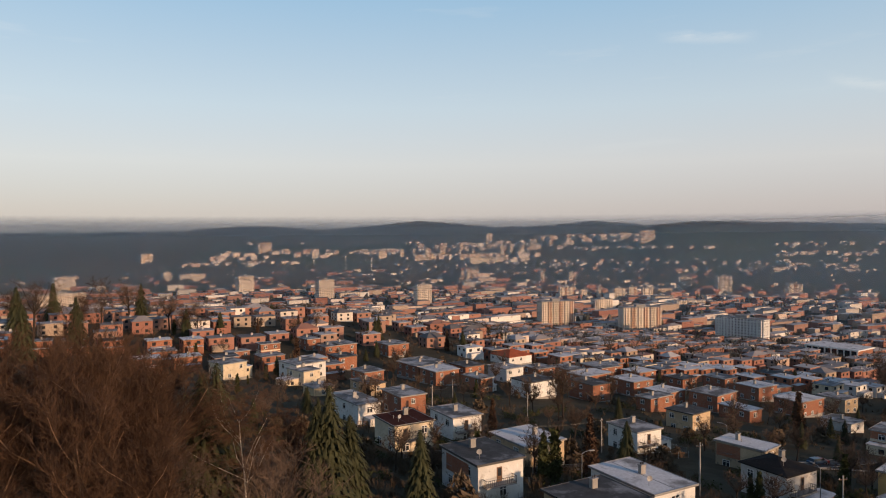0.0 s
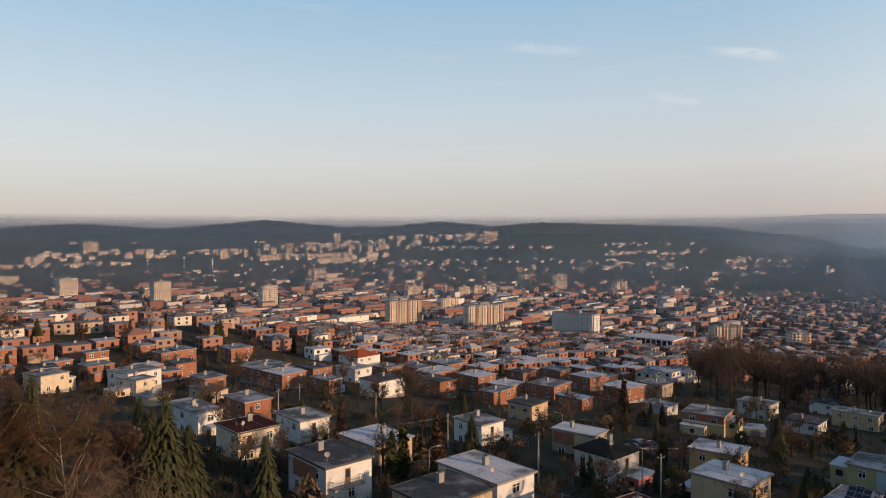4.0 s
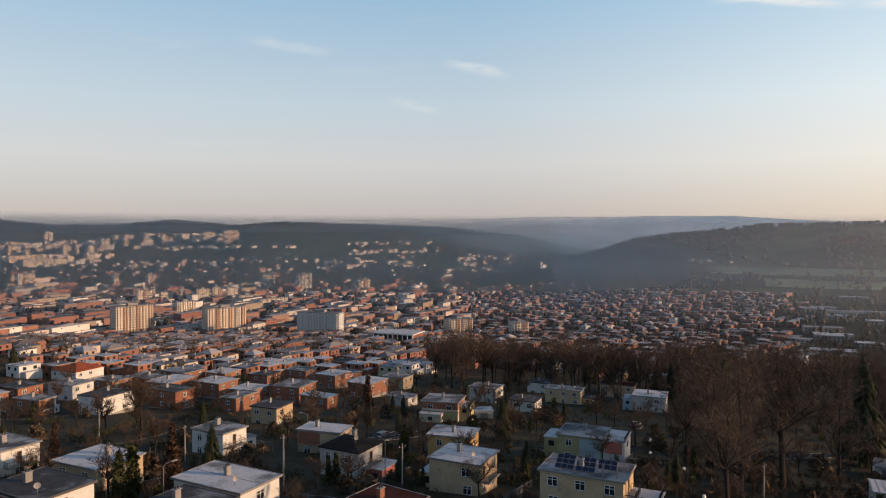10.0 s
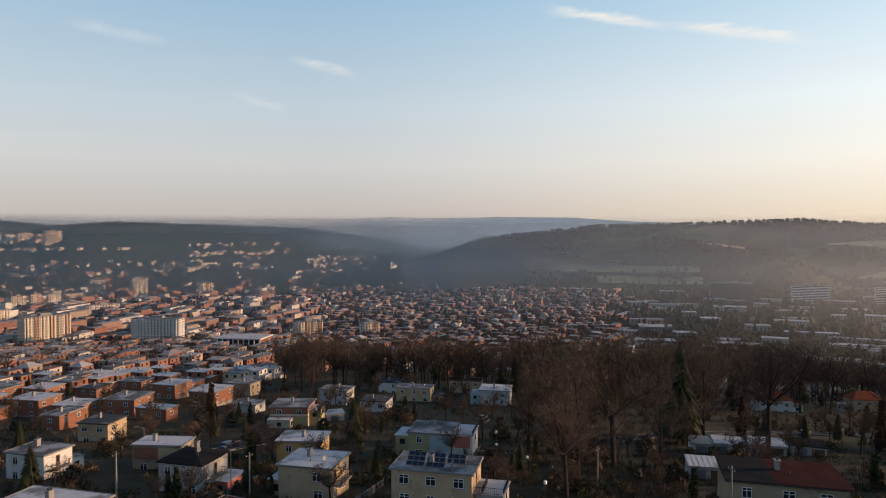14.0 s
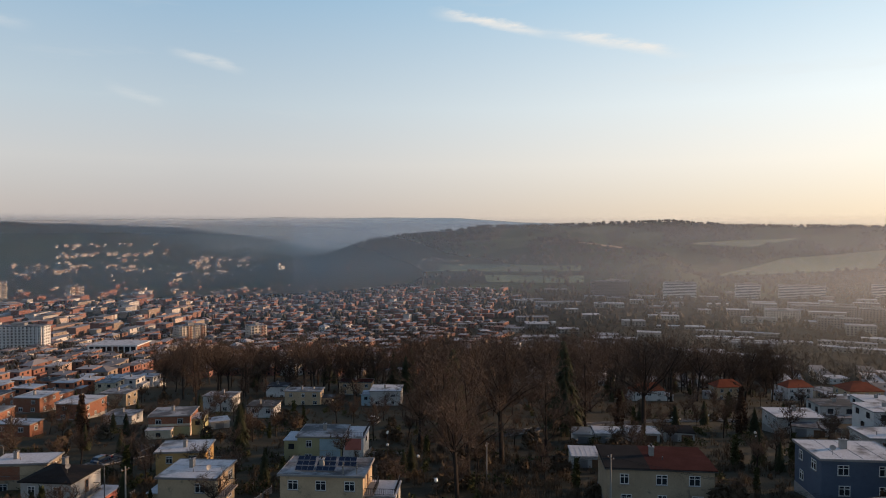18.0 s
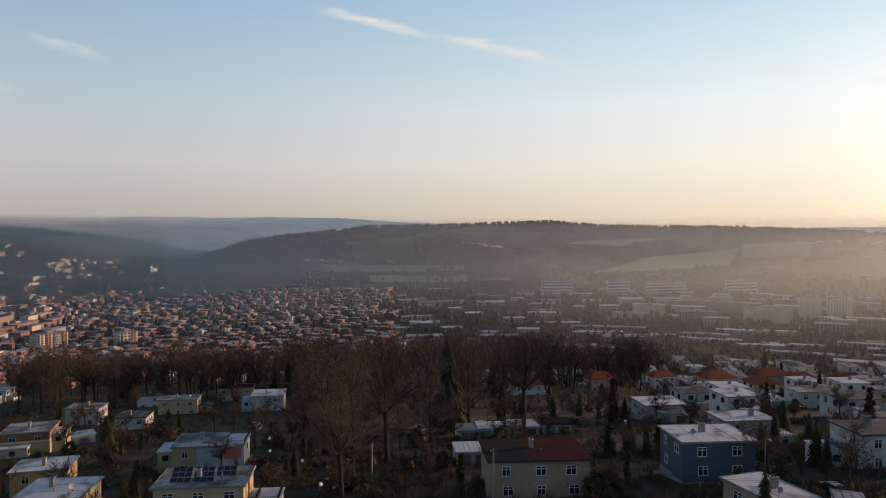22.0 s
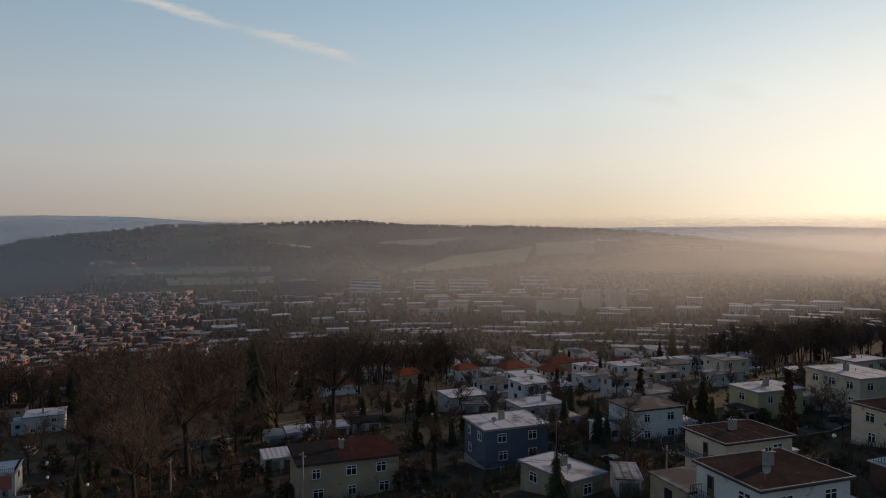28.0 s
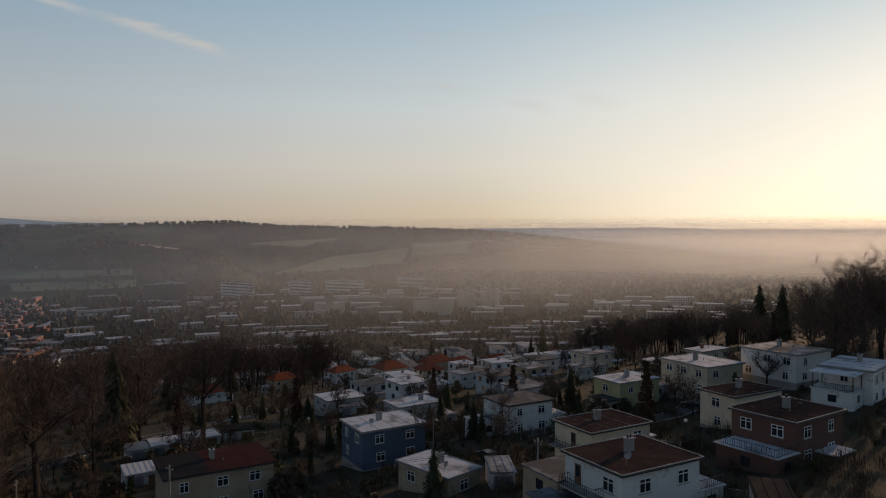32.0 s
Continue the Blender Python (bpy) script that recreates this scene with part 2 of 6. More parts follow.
def brick_surface(name, colour, mortar):
    m, n, l, p = tree_of(name)
    co = n.new("ShaderNodeTexCoord").outputs["Object"]
    sep = n.new("ShaderNodeSeparateXYZ")
    l.new(co, sep.inputs[0])
    add = n.new("ShaderNodeMath")
    l.new(sep.outputs[0], add.inputs[0]), l.new(sep.outputs[1], add.inputs[1])
    comb = n.new("ShaderNodeCombineXYZ")
    l.new(add.outputs[0], comb.inputs[0]), l.new(sep.outputs[2], comb.inputs[1])
    b = n.new("ShaderNodeTexBrick")
    l.new(comb.outputs[0], b.inputs["Vector"])
    b.inputs["Scale"].default_value = 1.0
    for key, v in (("Brick Width", 0.25), ("Row Height", 0.075), ("Mortar Size", 0.006)):
        b.inputs[key].default_value = v
    b.inputs["Color1"].default_value, b.inputs["Color2"].default_value = (*shade(colour, 0.8), 1), (*shade(colour, 1.15), 1)
    b.inputs["Mortar"].default_value = (*mortar, 1)
    pos = n.new("ShaderNodeNewGeometry").outputs["Position"]
    stain = noise_node(n, l, pos, 0.5, 5.0, 0.65)
    c = mix_node(n, l, 0.7, b.outputs["Color"], ramp_node(n, l, stain, ((0.25, (0.6, 0.58, 0.56)), (0.75, (1.0, 1.0, 1.0)))), "MULTIPLY")
    rnd = n.new("ShaderNodeObjectInfo").outputs["Random"]
    c = mix_node(n, l, 1.0, c, ramp_node(n, l, rnd, ((0.0, (0.72, 0.74, 0.78)), (1.0, (1.0, 1.0, 1.0)))), "MULTIPLY")
    l.new(c, p.inputs["Base Color"])
    p.inputs["Roughness"].default_value = 0.9
    bump_node(n, l, p, b.outputs["Fac"], -0.3, 0.01)
    return m


def island_surface(name, stops, rough=0.9, fine=1.5):
    """Many joined pieces, each with a colour of its own."""
    m, n, l, p = tree_of(name)
    g = n.new("ShaderNodeNewGeometry")
    c = ramp_node(n, l, g.outputs["Random Per Island"], stops)
    grain = noise_node(n, l, g.outputs["Position"], fine)
    c = mix_node(n, l, 0.6, c, ramp_node(n, l, grain, ((0.25, (0.6, 0.6, 0.6)), (0.75, (1.0, 1.0, 1.0)))), "MULTIPLY")
    l.new(c, p.inputs["Base Color"])
    p.inputs["Roughness"].default_value = rough
    return m


def roof_surface(name, tar, frost, amount):
    """Bitumen sheets with hoarfrost left lying in patches."""
    m, n, l, p = tree_of(name)
    g = n.new("ShaderNodeNewGeometry")
    pos = g.outputs["Position"]
    base = ramp_node(n, l, noise_node(n, l, pos, 0.8, 5.0), ((0.3, shade(tar, 0.7)), (0.7, shade(tar, 1.3))))
    fr = ramp_node(n, l, noise_node(n, l, pos, 0.22, 7.0, 0.62), ((0.60 - 0.3 * amount, (0, 0, 0)), (0.74 - 0.3 * amount, (1, 1, 1))))
    fine = ramp_node(n, l, noise_node(n, l, pos, 3.0, 4.0), ((0.25, (0.55, 0.55, 0.55)), (0.7, (1, 1, 1))))
    c = mix_node(n, l, mix_node(n, l, 1.0, fr, fine, "MULTIPLY"), base, frost)
    l.new(c, p.inputs["Base Color"])
    p.inputs["Roughness"].default_value = 0.85
    p.inputs["Specular IOR Level"].default_value = 0.2
    bump_node(n, l, p, noise_node(n, l, pos, 5.0), 0.2, 0.02)
    return m


WALLS = {
    "white": surface("white_plaster", (0.708, 0.695, 0.671), vary=0.18, other=(0.42, 0.39, 0.35), amount=0.15),
    "cream": surface("cream_plaster", (0.659, 0.561, 0.415), vary=0.2, other=(0.38, 0.33, 0.26), amount=0.2),
    "yellow": surface("yellow_plaster", (0.561, 0.421, 0.275), vary=0.2, other=(0.33, 0.27, 0.18), amount=0.2),
    "ochre": surface("ochre_plaster", (0.634, 0.390, 0.159), vary=0.2),
    "tan": surface("tan_plaster", (0.403, 0.317, 0.220), vary=0.25, other=(0.2, 0.17, 0.13), amount=0.25),
    "palegrey": surface("pale_grey_plaster", (0.512, 0.500, 0.476), vary=0.2, other=(0.32, 0.30, 0.28), amount=0.25),
    "green": surface("green_plaster", (0.415, 0.378, 0.207), vary=0.2),
    "teal": surface("pale_blue_plaster", (0.415, 0.537, 0.586), vary=0.2),
    "salmon": surface("salmon_plaster", (0.610, 0.207, 0.159), vary=0.2),
    "blue": surface("slate_blue_plaster", (0.10, 0.125, 0.175), vary=0.2),
    "darkbrick": brick_surface("dark_brown_brick", (0.15, 0.062, 0.042), (0.15, 0.12, 0.10)),
    "brick": brick_surface("orange_brick", (0.33, 0.112, 0.055), (0.30, 0.23, 0.17)),
}
WALLS["mixed"] = WALLS["band"] = WALLS["brick"]
ROOFS = {
    "grey": roof_surface("frosted_grey_bitumen", (0.085, 0.085, 0.09), (0.34, 0.345, 0.36), 0.5),
    "frost": roof_surface("white_frosted_roof", (0.17, 0.165, 0.165), (0.55, 0.55, 0.57), 0.85),
    "slate": roof_surface("dark_bitumen", (0.042, 0.043, 0.046), (0.22, 0.225, 0.24), 0.25),
    "rust": surface("rusty_red_roof_sheet", (0.062, 0.041, 0.035), rough=0.9, vary=0.4, other=(0.20, 0.12, 0.10), amount=0.05, per=0, gloss=0.0),
    "red": surface("dark_red_roof_sheet", (0.070, 0.032, 0.028), rough=0.9, vary=0.3, per=0, gloss=0.0),
    "tile": surface("orange_red_roof_tile", (0.33, 0.085, 0.04), vary=0.3, fine=9.0, bump=0.6, per=0.2),
    "black": surface("black_roof_sheet", (0.028, 0.026, 0.026), rough=0.9, vary=0.3, per=0, gloss=0.02),
}
TRIM = surface("pale_roof_trim", (0.30, 0.29, 0.285), rough=0.6, per=0.3)
DARK_TRIM = surface("dark_roof_trim", (0.07, 0.065, 0.065), rough=0.5, per=0.3)
CONCRETE = surface("weathered_concrete", (0.33, 0.31, 0.29), vary=0.3)
FRAME = surface("white_window_paint", (0.72, 0.72, 0.70), rough=0.5, vary=0.1, per=0.15)
WOOD = surface("brown_stained_wood", (0.16, 0.085, 0.045), rough=0.6, vary=0.3)
METAL = surface("grey_painted_metal", (0.30, 0.30, 0.31), rough=0.45, metal=0.6, vary=0.15)
DARK_METAL = surface("dark_painted_metal", (0.05, 0.05, 0.052), rough=0.45, metal=0.3, vary=0.15)
DISH_GREY = surface("grey_dish_enamel", (0.36, 0.35, 0.34), rough=0.45, vary=0.15)
DISH = surface("white_dish_enamel", (0.75, 0.74, 0.72), rough=0.4, vary=0.1)
ASPHALT = surface("worn_asphalt", (0.055, 0.055, 0.058), vary=0.3, big=0.15)
BARK = surface("dark_bark", (0.040, 0.031, 0.026), vary=0.35, fine=9.0, bump=0.6)
TWIG = surface("bare_brown_twigs", (0.135, 0.094, 0.070), vary=0.3, big=0.08, bump=0, per=0.45)
RUST_TWIG = surface("rusty_brown_twigs", (0.080, 0.045, 0.028), vary=0.35, big=0.15, bump=0, per=0.3)
# brown bark with the sunlight on the stems put into its lighter colour
SUNLIT_BARK = surface("brown_sunlit_bark", (0.20, 0.125, 0.08), vary=0.35, fine=9.0, bump=0.5)
BIRCH = surface("white_birch_bark", (0.48, 0.44, 0.39), vary=0.3, other=(0.08, 0.07, 0.06), amount=0.25)
NEEDLE = surface("dark_green_needles", (0.055, 0.058, 0.028), vary=0.4, big=0.8, bump=0, per=0.3)
THUJA = surface("olive_thuja_leaves", (0.055, 0.06, 0.022), vary=0.4, big=1.0, bump=0, per=0.3)
SHRUB = surface("brown_hedge_leaves", (0.125, 0.090, 0.058), vary=0.4, big=1.0, bump=0, per=0.4)
SOLAR = surface("solar_cells", (0.012, 0.016, 0.035), rough=0.18, vary=0.1, per=0)
TOWN_WALL = island_surface("town_brick_and_plaster", ((0.0, (0.23, 0.10, 0.075)), (0.5, (0.31, 0.145, 0.105)), (0.8, (0.27, 0.155, 0.12)), (0.9, (0.38, 0.31, 0.25)), (1.0, (0.31, 0.22, 0.16))))
HILL_WALL = island_surface("hillside_plaster", ((0.0, (0.58, 0.47, 0.40)), (0.4, (0.74, 0.62, 0.54)), (0.7, (0.82, 0.76, 0.70)), (1.0, (0.52, 0.30, 0.22))))
PALE_WALL = island_surface("town_pale_plaster", ((0.0, (0.40, 0.37, 0.34)), (0.4, (0.58, 0.52, 0.46)), (0.7, (0.72, 0.68, 0.64)), (1.0, (0.46, 0.30, 0.22))))
TOWN_ROOF = island_surface("town_frosted_roofs", ((0.0, (0.09, 0.085, 0.09)), (0.3, (0.155, 0.145, 0.15)), (0.6, (0.25, 0.235, 0.245)), (0.88, (0.42, 0.405, 0.41)), (1.0, (0.22, 0.095, 0.065))))
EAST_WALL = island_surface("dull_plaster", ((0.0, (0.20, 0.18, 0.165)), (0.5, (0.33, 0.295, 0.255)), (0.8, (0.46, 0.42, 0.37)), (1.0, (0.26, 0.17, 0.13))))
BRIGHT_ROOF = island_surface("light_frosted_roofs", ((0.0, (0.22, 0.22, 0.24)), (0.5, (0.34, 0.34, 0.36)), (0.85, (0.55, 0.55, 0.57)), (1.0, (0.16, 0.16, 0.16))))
PANEL = surface("pale_panel_concrete", (0.80, 0.68, 0.56), vary=0.15, big=0.1, per=0.25)
PANEL_RED = surface("red_panel_concrete", (0.55, 0.30, 0.20), vary=0.2, big=0.1)
PANEL_DARK = surface("grey_panel_concrete", (0.24, 0.22, 0.21), vary=0.2, big=0.1)
FOREST = island_surface("bare_hill_forest", ((0.0, (0.042, 0.044, 0.032)), (0.5, (0.068, 0.054, 0.042)), (0.8, (0.080, 0.062, 0.046)), (1.0, (0.034, 0.044, 0.030))), fine=0.3)


def make_glass():
    m, n, l, p = tree_of("window_glass")
    p.inputs["Base Color"].default_value = (0.025, 0.028, 0.033, 1)
    p.inputs["Roughness"].default_value = 0.06
    return m


GLASS = make_glass()


def make_ground():
    m, n, l, p = tree_of("winter_ground")
    pos = n.new("ShaderNodeNewGeometry").outputs["Position"]
    fine, mid, big = noise_node(n, l, pos, 0.35, 6.0), noise_node(n, l, pos, 0.03, 6.0), noise_node(n, l, pos, 0.0035, 5.0)
    grass = ramp_node(n, l, mid, ((0.3, (0.036, 0.033, 0.022)), (0.5, (0.058, 0.049, 0.032)), (0.7, (0.088, 0.070, 0.046))))
    grass = mix_node(n, l, 0.6, grass, ramp_node(n, l, fine, ((0.25, (0.45, 0.45, 0.45)), (0.75, (1.0, 1.0, 1.0)))), "MULTIPLY")
    # open fields far out, each strip with its own green or brown
    vor = n.new("ShaderNodeTexVoronoi")
    vor.inputs["Scale"].default_value = 0.0042
    mp = n.new("ShaderNodeMapping")
    mp.inputs["Scale"].default_value, mp.inputs["Rotation"].default_value = (1.0, 2.6, 0.0), (0, 0, 0.5)
    l.new(pos, mp.inputs[0])
    l.new(mp.outputs[0], vor.inputs["Vector"])
    hue = n.new("ShaderNodeSeparateColor")
    l.new(vor.outputs["Color"], hue.inputs[0])
    field = ramp_node(n, l, hue.outputs[0], ((0.0, (0.05, 0.06, 0.03)), (0.4, (0.075, 0.09, 0.045)), (0.65, (0.09, 0.10, 0.055)), (0.85, (0.11, 0.09, 0.06)), (1.0, (0.05, 0.05, 0.03))))
    field = mix_node(n, l, 0.5, field, ramp_node(n, l, noise_node(n, l, pos, 0.02, 6.0), ((0.3, (0.55, 0.55, 0.55)), (0.7, (1.0, 1.0, 1.0)))), "MULTIPLY")
    ln = n.new("ShaderNodeVectorMath")
    ln.operation = "LENGTH"
    l.new(pos, ln.inputs[0])
    out = n.new("ShaderNodeMapRange")
    out.inputs["From Min"].default_value, out.inputs["From Max"].default_value = 1350, 1500
    l.new(ln.outputs["Value"], out.inputs["Value"])
    c = mix_node(n, l, out.outputs[0], grass, field)
    l.new(c, p.inputs["Base Color"])
    p.inputs["Roughness"].default_value = 1.0
    p.inputs["Specular IOR Level"].default_value = 0.1
    bump_node(n, l, p, fine, 0.6, 0.4)
    return m


GROUND = make_ground()
MEADOW = surface("pale_winter_meadow", (0.24, 0.26, 0.14), vary=0.3, big=0.006, fine=0.05, bump=0, other=(0.28, 0.26, 0.16), amount=0.4)
PLOUGHED = surface("pale_brown_stubble", (0.42, 0.32, 0.22), vary=0.25, big=0.006, fine=0.05, bump=0)

# ---- building blocks ----


class Geo:
    """Vertices and faces of one mesh."""

    def __init__(self):
        self.v, self.f = [], []

    def box(self, x0, x1, y0, y1, z0, z1, m=None, top=True):
        i = len(self.v)
        pts = [(x, y, z) for z in (z0, z1) for x, y in ((x0, y0), (x1, y0), (x1, y1), (x0, y1))]
        self.v += [tuple(m @ Vector(p)) for p in pts] if m else pts
        self.f += [(i, i + 1, i + 5, i + 4), (i + 1, i + 2, i + 6, i + 5), (i + 2, i + 3, i + 7, i + 6), (i + 3, i, i + 4, i + 7), (i + 3, i + 2, i + 1, i)]
        if top:
            self.f.append((i + 4, i + 5, i + 6, i + 7))
        return self

    def tube(self, a, b, ra, rb, n=4):
        a, b = Vector(a), Vector(b)
        z = (b - a).normalized()
        x = z.orthogonal().normalized()
        y = z.cross(x)
        i = len(self.v)
        for c, r in ((a, ra), (b, rb)):
            for k in range(n):
                t = 2 * math.pi * k / n
                self.v.append(tuple(c + (x * math.cos(t) + y * math.sin(t)) * r))
        for k in range(n):
            j = (k + 1) % n
            self.f.append((i + k, i + j, i + n + j, i + n + k))
        self.f.append(tuple(range(i + n, i + 2 * n)))
        return self

    def poly(self, pts):
        i = len(self.v)
        self.v += [tuple(p) for p in pts]
        self.f.append(tuple(range(i, i + len(pts))))
        return self

    def hip(self, x0, x1, y0, y1, z0, rise, ridge=0.0):
        """A hipped roof whose ridge, of that half length, runs along x."""
        i = len(self.v)
        cx, cy = (x0 + x1) / 2, (y0 + y1) / 2
        self.v += [(x0, y0, z0), (x1, y0, z0), (x1, y1, z0), (x0, y1, z0), (cx - ridge, cy, z0 + rise), (cx + ridge, cy, z0 + rise)]
        self.f += [(i, i + 1, i + 5, i + 4), (i + 1, i + 2, i + 5), (i + 2, i + 3, i + 4, i + 5), (i + 3, i, i + 4), (i + 3, i + 2, i + 1, i)]
        return self

    def mesh(self, name, material, flat=True):
        me = bpy.data.meshes.new(name)
        me.from_pydata(self.v, [], self.f)
        me.materials.append(material)
        if not flat:
            me.polygons.foreach_set("use_smooth", [True] * len(me.polygons))
        me.update()
        return me


def part(name, geo, material, parent, label="", m=None):
    """One mesh object under a thing or under a part. geo: a Geo, or a mesh that alike parts share."""
    ob = new(name, geo.mesh(name, material) if isinstance(geo, Geo) else geo)
    ob.parent = parent
    if m is not None:
        ob.matrix_basis = m
    if label:
        tagged(ob, label)
    return ob


def thing(name, m, label, category, group="", kind=""):
    ob = new(name)
    ob.matrix_basis = m
    ob.empty_display_size = 0.5
    return tagged(ob, label, category, group, kind)


def rail_geo(w, h, step=0.3):
    k = max(2, int(w / step))
    xs = [-w / 2]
    for i in range(k):
        lo, hi = -w / 2 + w * i / k, -w / 2 + w * (i + 1) / k
        xs += [lo + 0.02, hi - 0.02]
    return lattice_geo(xs + [w / 2], [0.06, 0.11, h - 0.06, h], -0.02, 0.02)


def lattice_geo(xs, zs, y0, y1):
    """A frame in one piece: bars between the given lines, open in every second cell."""
    g = Geo()
    n = len(xs)
    for y in (y0, y1):
        g.v += [(x, y, z) for z in zs for x in xs]
    back = n * len(zs)

    def is_bar(i, j):
        return i % 2 == 0 or j % 2 == 0 or i < 0

    for j in range(len(zs) - 1):
        for i in range(n - 1):
            if not is_bar(i, j):
                continue
            q = (j * n + i, j * n + i + 1, (j + 1) * n + i + 1, (j + 1) * n + i)
            g.f.append(q)
            for e, (di, dj) in enumerate(((0, -1), (1, 0), (0, 1), (-1, 0))):
                ii, jj = i + di, j + dj
                if not (0 <= ii < n - 1 and 0 <= jj < len(zs) - 1) or not is_bar(ii, jj):
                    p, r = q[e], q[(e + 1) % 4]
                    g.f.append((r, p, p + back, r + back))
    return g


WINDOW_MESHES = {}


def window_meshes(w, h):
    """Frame with mullions, pane and sill of a window w by h, looking along -y, its middle at the origin."""
    key = (round(w, 1), round(h, 1))
    if key not in WINDOW_MESHES:
        k = 1 if w < 1.1 else (2 if w < 1.8 else 3)
        xs = [-w / 2]
        for i in range(k):
            lo, hi = -w / 2 + w * i / k, -w / 2 + w * (i + 1) / k
            xs += [lo + (0.09 if i == 0 else 0.05), hi - (0.09 if i == k - 1 else 0.05)]
        g = lattice_geo(xs + [w / 2], [-h / 2, -h / 2 + 0.09, h / 2 - 0.09, h / 2] if h < 1.3 else [-h / 2, -h / 2 + 0.09, h * 0.17, h * 0.23, h / 2 - 0.09, h / 2], -0.06, 0.02)
        p = Geo().box(-w / 2 + 0.05, w / 2 - 0.05, -0.022, 0.02, -h / 2 + 0.05, h / 2 - 0.05)
        s = Geo().box(-w / 2 - 0.08, w / 2 + 0.08, -0.16, 0.0, -h / 2 - 0.07, -h / 2 - 0.005)
        WINDOW_MESHES[key] = (g.mesh("window", FRAME), p.mesh("pane", GLASS), s.mesh("sill", TRIM))
    return WINDOW_MESHES[key]


def window(house, m, w=1.2, h=1.4, sill=True):
    f, p, s = window_meshes(w, h)
    ob = part("window", f, None, house, m=m)
    part("pane", p, None, ob)
    if sill:
        part("sill", s, None, ob)
    return ob

# ---- ground, one sheet to the horizon ----
def build_ground():
    az = np.concatenate([np.arange(-180, -42, 3.0), np.arange(-42, 132, 0.6), np.arange(132, 180, 3.0)])
    rs = np.concatenate([[2.0], np.geomspace(8, 4880, 150)])
    a, r = np.meshgrid(np.radians(az), rs)
    x, y = r * np.sin(a), r * np.cos(a)
    z = EYE_Z - land_depth(x, y)
    n, k = len(az), len(rs)
    verts = np.stack([x.ravel(), y.ravel(), z.ravel()], 1)
    i, j = np.meshgrid(np.arange(k - 1), np.arange(n), indexing="ij")
    jn = (j + 1) % n
    faces = np.stack([i * n + j, (i + 1) * n + j, (i + 1) * n + jn, i * n + jn], -1).reshape(-1, 4)[:, ::-1]
    me = bpy.data.meshes.new("ground")
    me.from_pydata(verts.tolist(), [], faces.tolist() + [tuple(range(n - 1, -1, -1))])
    me.materials.append(GROUND)
    me.polygons.foreach_set("use_smooth", [True] * len(me.polygons))
    tagged(new("ground", me), "winter ground of dull grass, bare gardens and distant fields", "ground", kind="structure")


build_ground()


# ---- haze of distance over the valley, imitated by thin sheets one behind the other, dissolving towards the ground and the sky ----
def mist_material(name, front, through_colour=(0, 0, 0), share=0.0):
    """share 0: a flat layer, lit from above whichever way the sheet is turned."""
    m, n, l, p = tree_of(name)
    n.remove(p)
    uv = n.new("ShaderNodeSeparateXYZ")
    l.new(n.new("ShaderNodeTexCoord").outputs["UV"], uv.inputs[0])
    both, mix = n.new("ShaderNodeMixShader"), n.new("ShaderNodeMixShader")
    clear, glow, back = n.new("ShaderNodeBsdfTransparent"), n.new("ShaderNodeBsdfTranslucent"), n.new("ShaderNodeBsdfDiffuse")
    glow.inputs[0].default_value, back.inputs[0].default_value = (*through_colour, 1), (*front, 1)
    if share == 0:
        n.remove(both)
        both = n.new("ShaderNodeAddShader")
        back.inputs[0].default_value = (*front, 1)
        glow.inputs[0].default_value = (*shade(front, 0.42), 1)
        for shader, side in ((back, 1), (glow, -1)):
            level = n.new("ShaderNodeCombineXYZ")
            for socket, v in zip(level.inputs, (-0.115, 0.108, 0.987)):
                socket.default_value = v * side
            l.new(level.outputs[0], shader.inputs["Normal"])
    else:
        both.inputs[0].default_value = share
    first, second = (0, 1) if share == 0 else (1, 2)
    l.new(back.outputs[0], both.inputs[first]), l.new(glow.outputs[0], both.inputs[second])
    l.new(uv.outputs[1], mix.inputs[0]), l.new(clear.outputs[0], mix.inputs[1]), l.new(both.outputs[0], mix.inputs[2])
    l.new(mix.outputs[0], n["Material Output"].inputs[0])
    return m


def mist_sheet(r, thick, az0, az1, material, rise=0.03, full=-0.004, edge=10.0, label="thin pale sheet standing in for haze over the valley", low=False, boost=((0, 1.0), (1, 1.0))):
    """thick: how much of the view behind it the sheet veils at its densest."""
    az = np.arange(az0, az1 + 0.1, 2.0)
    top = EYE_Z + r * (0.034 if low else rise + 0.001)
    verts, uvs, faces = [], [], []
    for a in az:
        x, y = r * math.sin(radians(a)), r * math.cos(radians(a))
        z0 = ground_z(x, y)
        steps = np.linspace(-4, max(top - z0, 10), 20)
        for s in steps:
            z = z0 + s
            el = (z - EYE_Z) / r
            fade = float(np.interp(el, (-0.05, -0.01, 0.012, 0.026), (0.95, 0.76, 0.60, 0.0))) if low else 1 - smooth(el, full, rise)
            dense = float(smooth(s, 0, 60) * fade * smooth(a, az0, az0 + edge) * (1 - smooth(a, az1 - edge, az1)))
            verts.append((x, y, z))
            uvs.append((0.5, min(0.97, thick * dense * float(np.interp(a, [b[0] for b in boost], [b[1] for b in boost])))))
    k = len(steps)
    for i in range(len(az) - 1):
        for j in range(k - 1):
            faces.append((i * k + j, (i + 1) * k + j, (i + 1) * k + j + 1, i * k + j + 1))
    me = bpy.data.meshes.new("mist")
    me.from_pydata(verts, [], faces)
    layer = me.uv_layers.new(name="density")
    idx = np.zeros(len(me.loops), dtype=np.int32)
    me.loops.foreach_get("vertex_index", idx)
    layer.data.foreach_set("uv", np.array(uvs, dtype=np.float32)[idx].ravel())
    me.polygons.foreach_set("use_smooth", [True] * len(me.polygons))
    me.materials.append(material)
